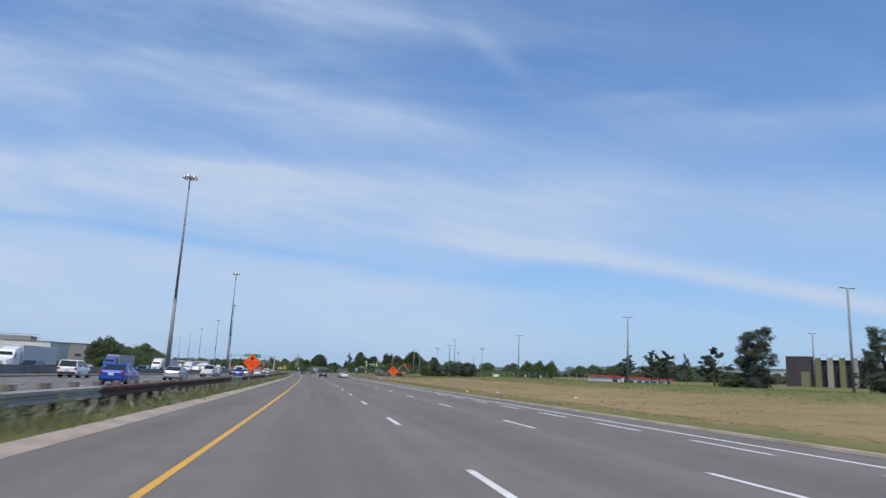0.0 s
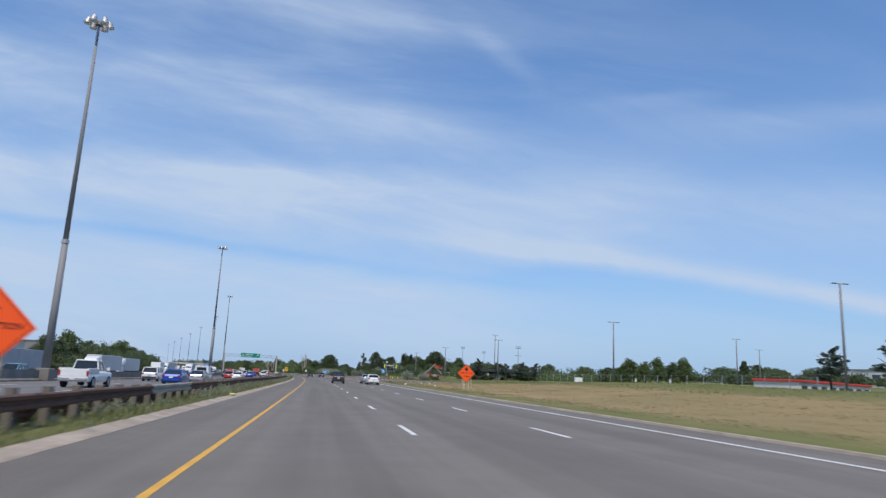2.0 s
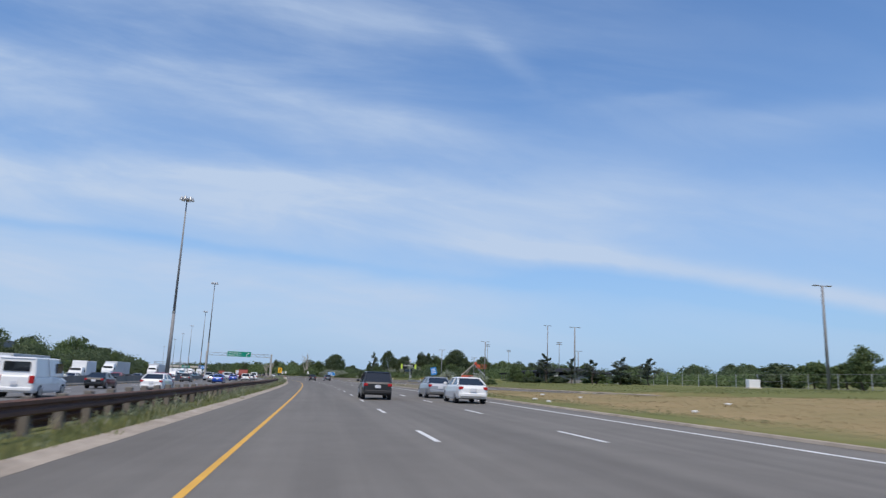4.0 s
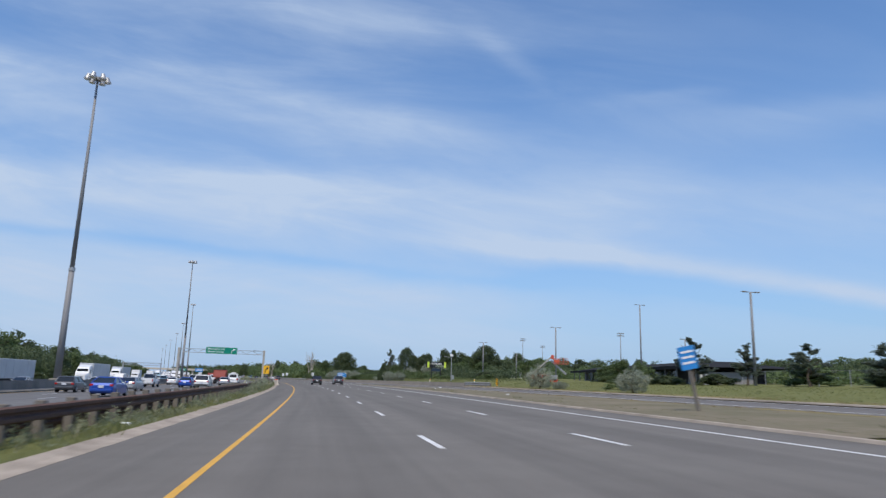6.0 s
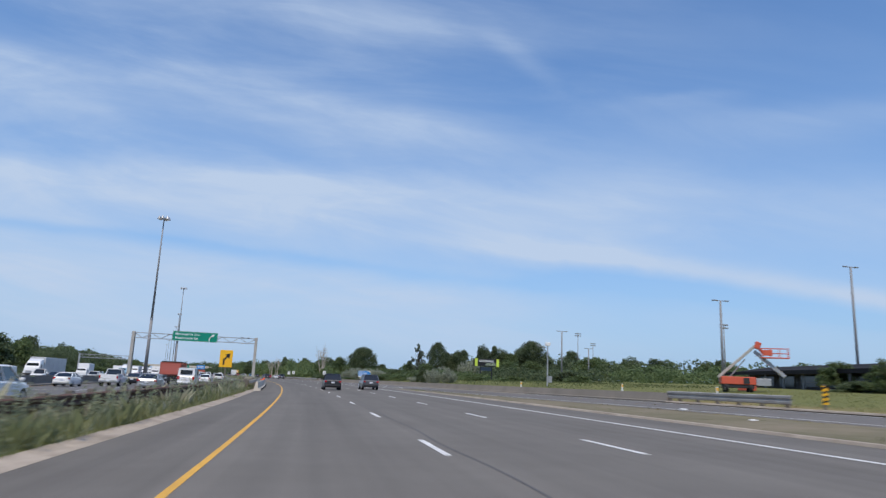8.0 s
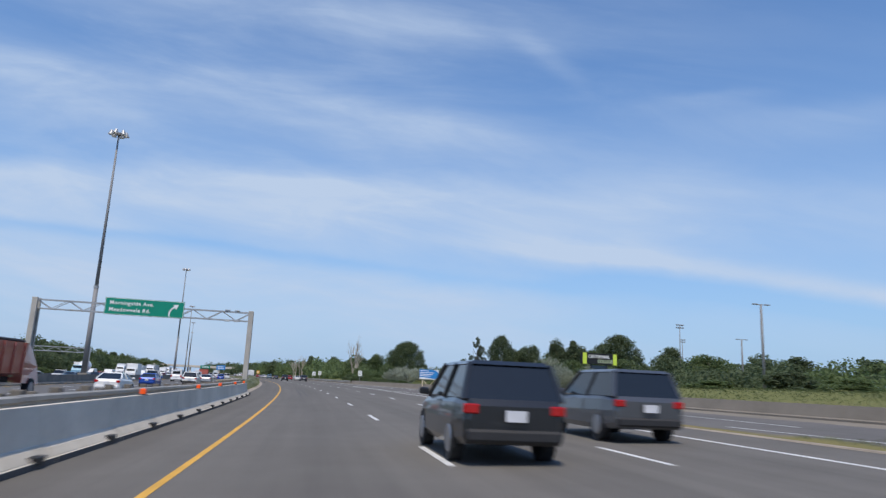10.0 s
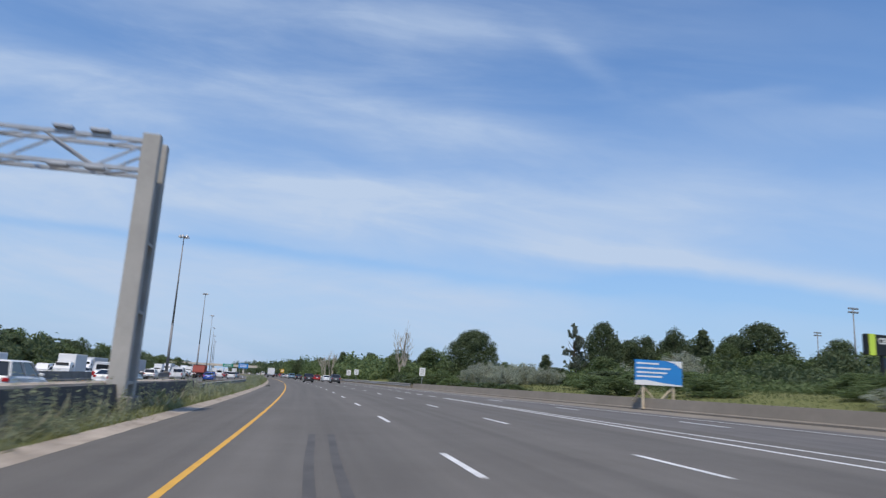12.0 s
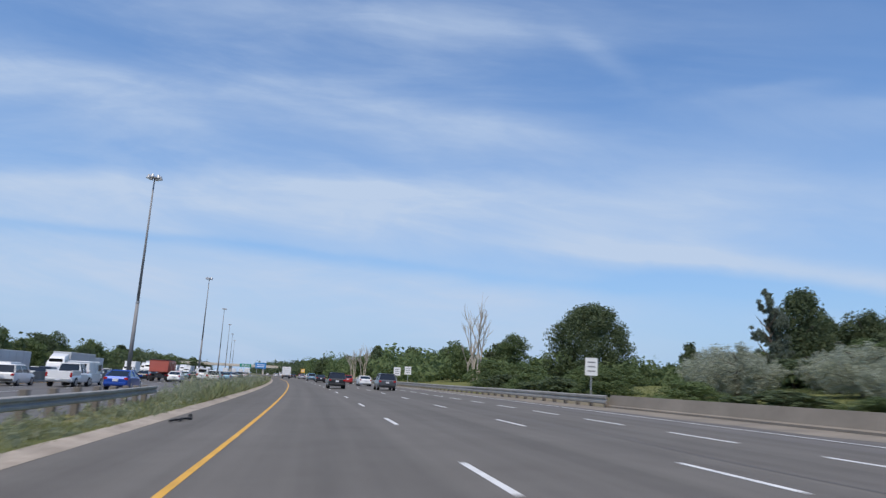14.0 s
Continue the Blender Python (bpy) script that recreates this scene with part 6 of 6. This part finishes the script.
V = {
    "blue": make_car("sedan", "blue", "bright blue saloon car in the express lanes"),
    "silver": make_car("sedan", "silver", "silver-grey saloon car in traffic"),
    "grey": make_car("hatch", "grey", "dark grey hatchback in traffic"),
    "black": make_car("suv", "black", "black sport-utility car in the middle lane"),
    "blackcar": make_car("sedan", "black", "black saloon car in traffic"),
    "whitesuv": make_car("suv", "white", "white sport-utility car in traffic"),
    "white": make_car("sedan", "white", "white saloon car in traffic"),
    "greysuv": make_car("suv", "grey", "dark grey sport-utility car in traffic"),
    "red": make_car("hatch", "red", "red hatchback in traffic"),
    "teal": make_car("suv", "teal", "pale blue sport-utility car in traffic"),
    "van": make_car("van", "white", "white delivery van in traffic"),
    "pickup": make_pickup("white", "white pickup truck with an open bed"),
    "semi": make_semi("white", ALLOY, "white road tractor with a pale box trailer"),
    "semib": make_semi("navy", GREY_BOX, "blue road tractor with a grey box trailer"),
    "box": make_box_truck("white", WHITE, "white box truck with a roller door"),
    "dump": make_dump_truck(), "mixer": make_mixer(),
}

for k, form, colour in (("far_white", "suv", "white"), ("far_sedan", "sedan", "white"), ("far_silver", "sedan", "silver"), ("far_black", "sedan", "black"), ("far_grey", "suv", "grey"), ("far_red", "hatch", "red"), ("far_blue", "sedan", "teal"), ("far_cream", "suv", "cream")):
    V[k] = make_car(form, colour, "far-off %s car in slow traffic" % {"cream": "pale", "teal": "pale blue"}.get(colour, colour), True)


def drive(kind, s, lat, towards=False, turn=0.0):
    copy_thing(V[kind], at(s, lat, -0.02 if lat < -5 else 0.0, (180 if towards else 0) + turn))


# on this carriageway
for kind, s, lat in (("black", 174, 5.1), ("silver", 178, 9.7), ("white", 169, 9.9), 
                     ("black", 327, 5.1), ("greysuv", 331, 9.6),
                     ("black", 512, 5.0), ("greysuv", 508, 9.8), ("white", 534, 10.4), ("red", 556, 10.0), ("blackcar", 568, 6.2), ("grey", 575, 9.9), ("teal", 596, 6.0),
                     ("box", 652, 2.0), ("silver", 640, 6.1), ("white", 668, 9.8), ("blackcar", 690, 6.1), ("red", 710, 9.9), ("grey", 730, 6.0), ("white", 760, 2.1), ("van", 800, 6.0), ("blackcar", 830, 9.9), ("silver", 860, 6.1), ("white", 900, 2.1)):
    drive(kind, s, lat)
# the express lanes beside it
for kind, s, lat in (("blue", 58, -11.8), ("whitesuv", 79, -21.4), ("silver", 79, -11.9), ("blue", 136, -11.2), ("white", 112, -18.0), ("pickup", 121, -14.4), ("silver", 150, -11.4), ("whitesuv", 158, -18.0), ("van", 172, -14.2), ("pickup", 176, -21.6), ("white", 188, -11.0), ("blackcar", 198, -18.0), ("red", 206, -14.3),
                     ("blue", 247, -13.4), ("silver", 267, -16.4), ("grey", 262, -20.6), ("pickup", 298, -20.4), ("blue", 293, -14.6), ("silver", 318, -11.4), ("whitesuv", 284, -11.4), ("pickup", 336, -18.4), ("van", 340, -11.0), ("white", 330, -21.5), ("dump", 352, -14.2), ("blackcar", 346, -18.0), ("white", 366, -11.2),
                     ("blue", 396, -14.2), ("pickup", 421, -18.0), ("whitesuv", 408, -11.2), ("silver", 428, -11.0), ("white", 440, -15.0), ("van", 452, -18.0), ("blue", 491, -11.7), ("pickup", 498, -17.4), ("dump", 543, -17.8), ("van", 505, -18.2), ("whitesuv", 498, -21.6), ("white", 536, -15.0)):
    drive(kind, s, lat)
FAR = ["far_white", "far_sedan", "van", "far_silver", "far_cream", "far_black", "far_white", "box", "far_blue", "far_sedan", "far_red", "far_grey", "far_white"]
for i in range(66):
    drive(FAR[(i * 5 + i // 4) % 13], 545 + i * 6.4 + lot.uniform(-1.5, 1.5), (-10.8, -14.5, -18.1, -21.7)[(i * 3) % 4])
# the slow traffic coming the other way
for kind, s, lat in (("semi", 118, -42.0), ("greysuv", 104, -34.5), ("blackcar", 124, -34.5), ("semib", 172, -42.0), ("white", 140, -38.2), ("teal", 150, -30.8), ("semi", 205, -38.5), ("whitesuv", 190, -34.4), ("van", 222, -30.9), ("semi", 238, -42), ("white", 244, -34.6), ("box", 262, -38.3), ("red", 255, -30.9),
                     ("semi", 300, -42.0), ("silver", 290, -34.4), ("white", 312, -30.8), ("semi", 338, -38.4), ("van", 350, -34.5), ("blackcar", 360, -30.8), ("semi", 392, -42.0), ("pickup", 380, -38.2), ("whitesuv", 402, -34.5), ("teal", 398, -30.9),
                     ("box", 432, -42), ("mixer", 470, -38.4), ("white", 455, -34.5), ("blackcar", 446, -30.9), ("box", 486, -42.0), ("van", 500, -38.4), ("whitesuv", 492, -34.5), ("semi", 545, -42), ("white", 520, -30.9), ("van", 532, -34.6)):
    drive(kind, s, lat, True)
for i in range(60):
    drive(FAR[(i * 7 + 3) % 13] if i % 6 else "semi", 553 + i * 7.0 + lot.uniform(-1.5, 1.5), (-30.9, -34.5, -38.3, -42.0)[(i * 3 + 1) % 4], True)
for i in range(16):
    drive(FAR[(i * 5 + 1) % 13], 412 + i * 8.2, (-30.9, -34.5, -38.3)[i % 3] - 0.1, True)

# ---- boom lift ----


def boom_lift(s, lat):
    base = thing("boom_lift", at(s, lat, 0.45, -28) @ Matrix.Diagonal((0.87, 0.87, 0.87, 1)), "orange-red articulated boom lift with a raised basket", "boom lift")
    part("chassis", boxed((0, 0, .75), (3.6, 2.0, .5), bevel=.05), PLASTIC, base)
    for sx in (-1, 1):
        for y in (-.9, .9):
            wheel(base, sx * 1.4, y, .48, .4)
    part("turntable", boxed((0, 0, 1.4), (4.0, 2.2, .95), bevel=.06), RED_PAINT, base, "red engine cover")
    part("control_recess", boxed((.9, -1.12, 1.4), (.7, .04, .7)), PLASTIC, base)
    part("counterweight", boxed((2.9, 0, 1.3), (1.7, 1.8, .9), bevel=.05), GALV, base, "grey counterweight")
    part("lower_boom", boxed((0, 0, 0), (6.3, .30, .34), bevel=.04), POST_GREY, base, "grey lower boom", m=pose(.1, .1, 3.85, 0, -42, 0))
    part("knuckle", boxed((2.55, .15, 5.85), (.7, .6, .9), Matrix.Rotation(radians(20), 4, "Y"), bevel=.08), RED_PAINT, base, "red knuckle")
    part("upper_boom", boxed((0, 0, 0), (4.6, .30, .42), bevel=.03), GALV, base, "grey upper boom", m=pose(3.9, .55, 3.6, 0, 42, 0))
    for k in range(5):
        part("boom_rib", boxed((0, 0, 0), (.08, .42, .56)), POST_GREY, base, m=pose(2.6 + k * .62, .55, 4.75 - k * .56, 0, 42, 0))
    part("ram", rod(B(), (-.9, 0, 1.8), (1.0, .1, 4.1), .09, .07, 6), RIM, base)
    part("fly_boom", rod(B(), (2.6, .2, 5.6), (3.4, .2, 4.7), .17, .15, 8), RED_PAINT, base)
    cage = part("basket_floor", boxed((4.5, .2, 4.35), (3.2, .9, .14), bevel=.02), RED_PAINT, base, "red basket")
    for x in (2.95, 3.98, 5.02, 6.05):
        for y in (-.22, .62):
            part("rail_post", rod(B(), (x, y, 4.35), (x, y, 5.5), .035, sides=6), RED_PAINT, cage)
    for z in (4.9, 5.5):
        for y in (-.22, .62):
            part("guard_rail", rod(B(), (2.95, y, z), (6.05, y, z), .035, sides=6), RED_PAINT, cage)
    part("control_box", boxed((3.6, -.15, 4.95), (1.1, .25, .7), bevel=.03), RED_PAINT, cage)


boom_lift(318, 48.2)
for s, lat in ((322, 52.5),):
    base = thing("generator", at(s, lat, 0.4, 10), "squat red site generator on a skid", "generator")
    part("housing", boxed((0, 0, .75), (1.8, 1.1, 1.2), bevel=.05), RED_PAINT, base)
    part("skid", boxed((0, 0, .1), (1.9, 1.2, .16)), PLASTIC, base)
    part("vent", boxed((0, -.56, .8), (1.0, .02, .6)), PLASTIC, base)

# ---- buildings ----
WALL_W = mat("white cladding", (0.70, 0.69, 0.67), (0.54, 0.53, 0.50), rough=0.7, scale=0.2, fine=2, bump=0.1, space="world")
WALL_G = mat("grey cladding", (0.28, 0.27, 0.27), (0.22, 0.215, 0.21), rough=0.7, scale=0.2, fine=2, bump=0.1, space="world")
WALL_D = mat("dark cladding", (0.050, 0.046, 0.052), (0.038, 0.035, 0.04), rough=0.6, scale=0.3, fine=3, bump=0.1, space="world")
WALL_B = mat("dark brown cladding", (0.085, 0.066, 0.070), (0.06, 0.047, 0.05), rough=0.7, scale=0.3, fine=3, bump=0.15, space="world")
ROOF_D = mat("dark roof", (0.020, 0.020, 0.022), (0.028, 0.028, 0.030), spec=0.15, rough=0.95, scale=0.3, fine=3, bump=0.1, space="world")
BRICK = mat("red brick", (0.30, 0.13, 0.09), (0.24, 0.10, 0.07), rough=0.9, scale=0.4, fine=5, bump=0.2, space="world")
RED_ROOF = mat("red canopy", (0.60, 0.05, 0.045), (0.5, 0.045, 0.04), rough=0.6, scale=0.4, fine=4, bump=0.05)
WINDOW = mat("window glass", (0.05, 0.07, 0.09), (0.04, 0.055, 0.07), rough=0.1, bump=0, spec=0.7)


def block(name, m, size, wall, label, windows=(0, 0), roof=None, wsize=(2.4, 1.5), faces=(-1,), plant_room=False):
    """A building with its storeys of windows on the named sides, a parapet and what stands on the roof."""
    lx, ly, h = size
    base = thing(name, m, label, "building")
    part("wall", boxed((0, 0, h / 2 - .3), (lx, ly, h + .6)), wall, base)
    part("roof", boxed((0, 0, h + .12), (lx + .5, ly + .5, .35), bevel=.05), roof or WALL_G, base)
    nx, nz = windows
    for k in range(nz):
        for i in range(nx):
            for f in faces:
                w = part("window", boxed((-lx / 2 + lx * (i + .5) / nx, f * (ly / 2 + .02), h * (k + .55) / nz), (*(wsize[0], .08), wsize[1])), WINDOW, base)
                part("sill", boxed((-lx / 2 + lx * (i + .5) / nx, f * (ly / 2 + .07), h * (k + .55) / nz - wsize[1] / 2 - .05), (wsize[0] + .2, .12, .08)), GALV, w)
    if plant_room:
        part("roof_unit", boxed((lx * .1, 0, h + 1.3), (lx * .3, ly * .3, 2.2), bevel=.05), WALL_G, base)
        for i in range(6):
            part("roof_frame", rod(B(), (lx * (-.1 + .08 * i), 0, h), (lx * (-.1 + .08 * i), 0, h + 3.3), .08), GALV, base)
        part("roof_frame", boxed((lx * .1, 0, h + 3.2), (lx * .42, .2, .2)), GALV, base)
    return base


block("factory", at(352, -124, 0.2), (44, 34, 11.6), WALL_W, "large white industrial building with a grey upper band", (6, 1), wsize=(3, 1.2), plant_room=True)
block("factory", at(416, -116, 0.2), (34, 34, 12.6), WALL_G, "grey industrial building with a flat roof", (5, 1), wsize=(3, 1.2))
block("warehouse", at(470, -128, 0.2), (26, 40, 10.5), WALL_G, "low grey warehouse behind the trees", (4, 1), wsize=(2, 1))


def louvred_building():
    base = thing("office_building", at(159, 151, 0.3, -60) @ Matrix.Diagonal((1, 1, 1.42, 1)), "dark low building with upright pale louvres", "building")
    part("wall", boxed((0, 0, 2.4), (44, 14, 5.0)), WALL_B, base)
    part("end_block", boxed((-19, -7.5, 2.7), (6.5, 2.0, 6.2)), WALL_B, base)
    part("doorway", boxed((-17.2, -8.55, 1.4), (2.2, .1, 2.9)), mat("pale green door", (.22, .24, .12), rough=.6, bump=.05), base)
    for i in range(12):
        x = -14 + i * 3.0
        part("louvre", boxed((x, -8.1, 2.6), (1.4, .25, 5.8), Matrix.Rotation(radians(24), 4, "Z")), mat("pale louvre", (.33, .32, .28), (.24, .24, .2), rough=.8, scale=.6, fine=4, bump=.1) if i % 2 else mat("green louvre", (.17, .20, .09), (.12, .14, .07), rough=.8, scale=.6, fine=4, bump=.1), base)
        part("brace", rod(B(), (x - 1.4, -8.3, 6.2), (x + .1, -8.3, 5.4), .05, sides=6), GALV, base)
        part("brace", rod(B(), (x + .1, -8.3, 5.4), (x + 1.6, -8.3, 6.2), .05, sides=6), GALV, base)
    part("roof", boxed((0, 0, 5.0), (44.6, 15, .3)), ROOF_D, base)


louvred_building()


def long_shed():
    base = thing("sports_shed", at(309, 71, 0.45, -99), "long low building with a broad black roof", "building")
    part("wall", boxed((-7, 0, 1.2), (60, 12, 2.9)), WALL_D, base)
    part("roof", loft(B(), [[(-39, -9, 2.4), (29, -9, 2.4), (29, 9, 2.4), (-39, 9, 2.4)], [(-38, -2.5, 3.6), (20, -2.5, 3.6), (20, 2.5, 3.6), (-38, 2.5, 3.6)]]), ROOF_D, base, "broad black roof")
    part("fascia", boxed((-5, -9.05, 2.35), (68, .1, .5)), ROOF_D, base)
    for i in range(15):
        part("post", boxed((-37 + i * 4.6, -8.6, 1.0), (.2, .2, 2.9)), MAST, base)
    for i in range(10):
        part("window", boxed((-32 + i * 5.2, -6.03, 1.3), (3.6, .06, 1.5)), WINDOW, base)
    part("end_wall", boxed((26, -3, .7), (4, 8, 2.0)), WALL_G, base, "pale grey end wall")
    for i in range(4):
        part("end_pier", boxed((24.5 + i * 1.9, -7.3, .8), (.4, .3, 2.2)), WALL_W, base)


long_shed()
block("shop", at(168.5, 83, -0.7, 27), (26, 7, 2.3), WALL_W, "long low white building with a red canopy roof", (8, 1), RED_ROOF, (1.8, 1.0))
block("apartment_building", at(387, 265, 0, -60), (26, 14, 9), BRICK, "red brick and pale block of flats, far off", (7, 3), WALL_W, (1.8, 1.6))
block("shop", at(250, 190, 1, -75), (40, 12, 5), WALL_W, "far low pale commercial building", (8, 1), WALL_G, (2.6, 1.6))

# ---- fence, box and small things on the right ----


def chain_fence(s0, s1, lat):
    base = thing("fence", pose(0, 0, 0), "chain-link fence on thin steel posts", "fence")
    s = s0
    while s < s1:
        a, b = W(s, lat(s), ground_z(s, lat(s))), W(s + 5, lat(s + 5), ground_z(s + 5, lat(s + 5)))
        part("post", rod(B(), a - Vector((0, 0, .3)), a + Vector((0, 0, 1.9)), .05, sides=6), GALV, base)
        for z in (1.85, .95, .15):
            part("wire", rod(B(), a + Vector((0, 0, z)), b + Vector((0, 0, z)), .013, sides=4), MAST, base)
        s += 5


chain_fence(140, 330, steps((140, 60), (215, 62), (330, 66)))
base = thing("utility_box", at(213.5, 60.2, ground_z(213.5, 60.2) + 0.1), "white roadside utility cabinet", "utility box")
part("cabinet", boxed((0, 0, .55), (1.7, .8, 1.1), bevel=.04), WHITE, base)
part("plinth", boxed((0, 0, -.05), (1.9, 1.0, .2)), CONCRETE, base)
for s, lat in ((176, 61.2), (189, 61.5), (128, 60.5)):
    base = thing("marker_post", at(s, lat, ground_z(s, lat)), "short white marker post by the fence", "marker post")
    part("post", boxed((0, 0, .6), (.3, .25, 1.3), bevel=.03), WHITE, base)
    part("cap", boxed((0, 0, 1.27), (.34, .29, .06), bevel=.01), WALL_G, base)


def small_pole(s, lat, h):
    base = thing("camera_pole", at(s, lat, 0.3), "slim roadside pole with a small box at the top", "pole")
    part("pole", rod(B(), (0, 0, -.3), (0, 0, h), .11, .08), GALV, base)
    part("head", boxed((0, 0, h), (.7, .4, .5), bevel=.04), WHITE, base)
    part("arm", rod(B(), (0, 0, h - .6), (-1.8, 0, h - .2), .05, .04), GALV, base)
    part("cabinet", boxed((.3, -.2, 1.2), (.5, .35, .9), bevel=.03), GALV, base)


small_pole(344, 37, 6.2)
for s, lat in ((300, 33), (318, 34.5), (336, 30)):
    base = thing("marker_post", at(s, lat, ground_z(s, lat)), "yellow and white roadside marker post", "marker post")
    part("post", boxed((0, 0, .5), (.16, .1, 1.1), bevel=.01), WHITE, base)
    part("band", boxed((0, -.055, .85), (.16, .01, .25)), YELLOW_SIGN, base)


def goal(s, lat):
    base = thing("goal_frame", at(s, lat, ground_z(s, lat), 30), "white football goal frame on the field", "goal")
    for x in (-2.4, 2.4):
        part("upright", rod(B(), (x, 0, -.2), (x, 0, 2.2), .07), WHITE, base)
        part("stay", rod(B(), (x, 0, 2.2), (x, 1.6, 0), .04), WHITE, base)
    part("crossbar", rod(B(), (-2.4, 0, 2.2), (2.4, 0, 2.2), .07), WHITE, base)


goal(432, 92)

# ---- bridge and signs far ahead ----


def bridge():
    base = thing("bridge", at(1090, -10, 0), "far concrete road bridge over the motorway", "bridge")
    part("deck", boxed((0, 0, 6.9), (170, 12, 1.3), bevel=.1), CONCRETE, base)
    for y in (-5.8, 5.8):
        part("parapet", boxed((0, y, 8.0), (170, .4, 1.0)), CONCRETE, base)
    for x in (-70, -42, -15, 14, 40):
        part("pier", boxed((x, 0, 3.2), (1.6, 9, 6.4), bevel=.1), CONCRETE, base)
    for x in (-84, 84):
        part("abutment", boxed((x, 0, 3.0), (10, 14, 7)), CONCRETE, base)


bridge()


def far_sign(s, lat, w, h, low, material, label):
    base = thing("direction_sign", at(s, lat, 0), label, "road sign")
    part("panel", boxed((0, 0, low + h / 2), (w, .1, h), bevel=.03), material, base)
    for x in (-w / 3, w / 3):
        part("post", boxed((x, .12, (low + h) / 2 - .2), (.2, .16, low + h + .4)), GALV, base)
    for k in range(2):
        part("text_bar", boxed((0, -.06, low + h * (.33 + .34 * k)), (w * .7, .01, h * .14)), WHITE, base)


far_sign(905, -2.5, 7, 3.6, 4.2, BLUE_SIGN, "far blue direction sign over the median")
far_sign(1010, -12, 9, 2.6, 5.4, GREEN_SIGN, "far green direction sign over the express lanes")
far_sign(760, 14.2, 1.8, 1.8, 2.0, YELLOW_SIGN, "far yellow warning sign beside the road")


def half_gantry(s, lat):
    base = thing("sign_gantry", at(s, lat, 0), "grey steel sign frame over the far carriageway", "sign gantry")
    for x in (0, 13):
        part("post", boxed((x, 0, 3.2), (.4, .4, 6.8), bevel=.03), GALV, base)
    for z in (5.6, 6.5):
        part("chord", boxed((6.5, 0, z), (13, .16, .16)), GALV, base)
    for i in range(8):
        part("web", rod(B(), (i * 1.62, 0, 5.6 if i % 2 else 6.5), ((i + 1) * 1.62, 0, 6.5 if i % 2 else 5.6), .05, sides=6), GALV, base)


half_gantry(470, -50.5)

# ---- wear and litter on the road ----
SKID = mat("tyre rubber marks", (0.060, 0.057, 0.054), (0.112, 0.105, 0.098), rough=0.8, scale=0.8, fine=4, bump=0.05, space="world")
SEAL = mat("crack sealant", (0.075, 0.072, 0.07), (0.11, 0.105, 0.10), rough=0.7, scale=2, fine=9, bump=0.05, space="world")
for lat, w in ((1.68, .16), (2.12, .16)):
    ribbon("skid_mark", 364, 392, lambda s: [(lat - w / 2 + .03 * math.sin(s * .5), .0035), (lat + w / 2 + .03 * math.sin(s * .5), .0035)], SKID, 2, label="dark tyre skid mark on the asphalt", category="road marking")
ribbon("crack_seal", 238, 290, lambda s: [(4.42 + .05 * math.sin(s * .7), .0035), (4.47 + .05 * math.sin(s * .7), .0035)], SEAL, 1, label="wandering tar line along the lane joint", category="road marking")
ribbon("crack_seal", 396, 470, lambda s: [(9.1 + .06 * math.sin(s * .6), .0035), (9.15 + .06 * math.sin(s * .6), .0035)], SEAL, 1, label="wandering tar line along the lane", category="road marking")

def tyre_scrap(s, lat):
    base = thing("tyre_scrap", at(s, lat, 0.0, 78) @ Matrix.Diagonal((0.8, 0.8, 0.6, 1)), "curled strip of torn black tyre on the shoulder", "tyre scrap")
    bm = B()
    pts = [Vector((x * .24, .08 * math.sin(x * 1.7), .05 + .05 * abs(math.sin(x)))) for x in range(-4, 5)]
    for a, b in zip(pts, pts[1:]):
        rod(bm, a, b, .055, .05, 6)
    part("strip", bm, TYRE, base)
    part("curl", rod(B(), (.9, 0, .03), (1.15, .1, .22), .09, .07, 7), TYRE, base)


tyre_scrap(457.4, -2.0)
RAG = mat("faded yellow cloth", (0.62, 0.58, 0.22), (0.5, 0.46, 0.2), rough=0.9, scale=3, fine=20, bump=0.3)
base = thing("litter", at(108.2, -2.85, 0.06), "crumpled faded yellow litter in the gutter", "litter")
part("sheet", boxed((0, 0, .05), (.28, .75, .1), bevel=.04), RAG, base)
for i in range(16):
    s = lot.uniform(20, 330)
    lat = lot.choice([-3.4, 14.6, 15.4, 17, 19.5, 22])
    base = thing("litter", at(s, lat, ground_z(s, lat) + .02, lot.uniform(0, 180)), "scrap of pale paper litter on the verge", "litter", "litter along the verge")
    part("scrap", boxed((0, 0, .05), (lot.uniform(.15, .35), lot.uniform(.1, .25), .1), bevel=.03), WHITE, base)


def delineator(s, lat):
    base = thing("barrier_delineator", at(s, lat, .85), "small orange delineator on the concrete barrier", "delineator", "delineators on the barrier")
    part("blade", boxed((0, 0, .08), (.15, .05, .15), bevel=.02), ORANGE, base)
    part("foot", boxed((0, 0, .005), (.24, .1, .02)), PLASTIC, base)


for s in (332, 341, 348, 356, 363):
    delineator(s, -2.29)
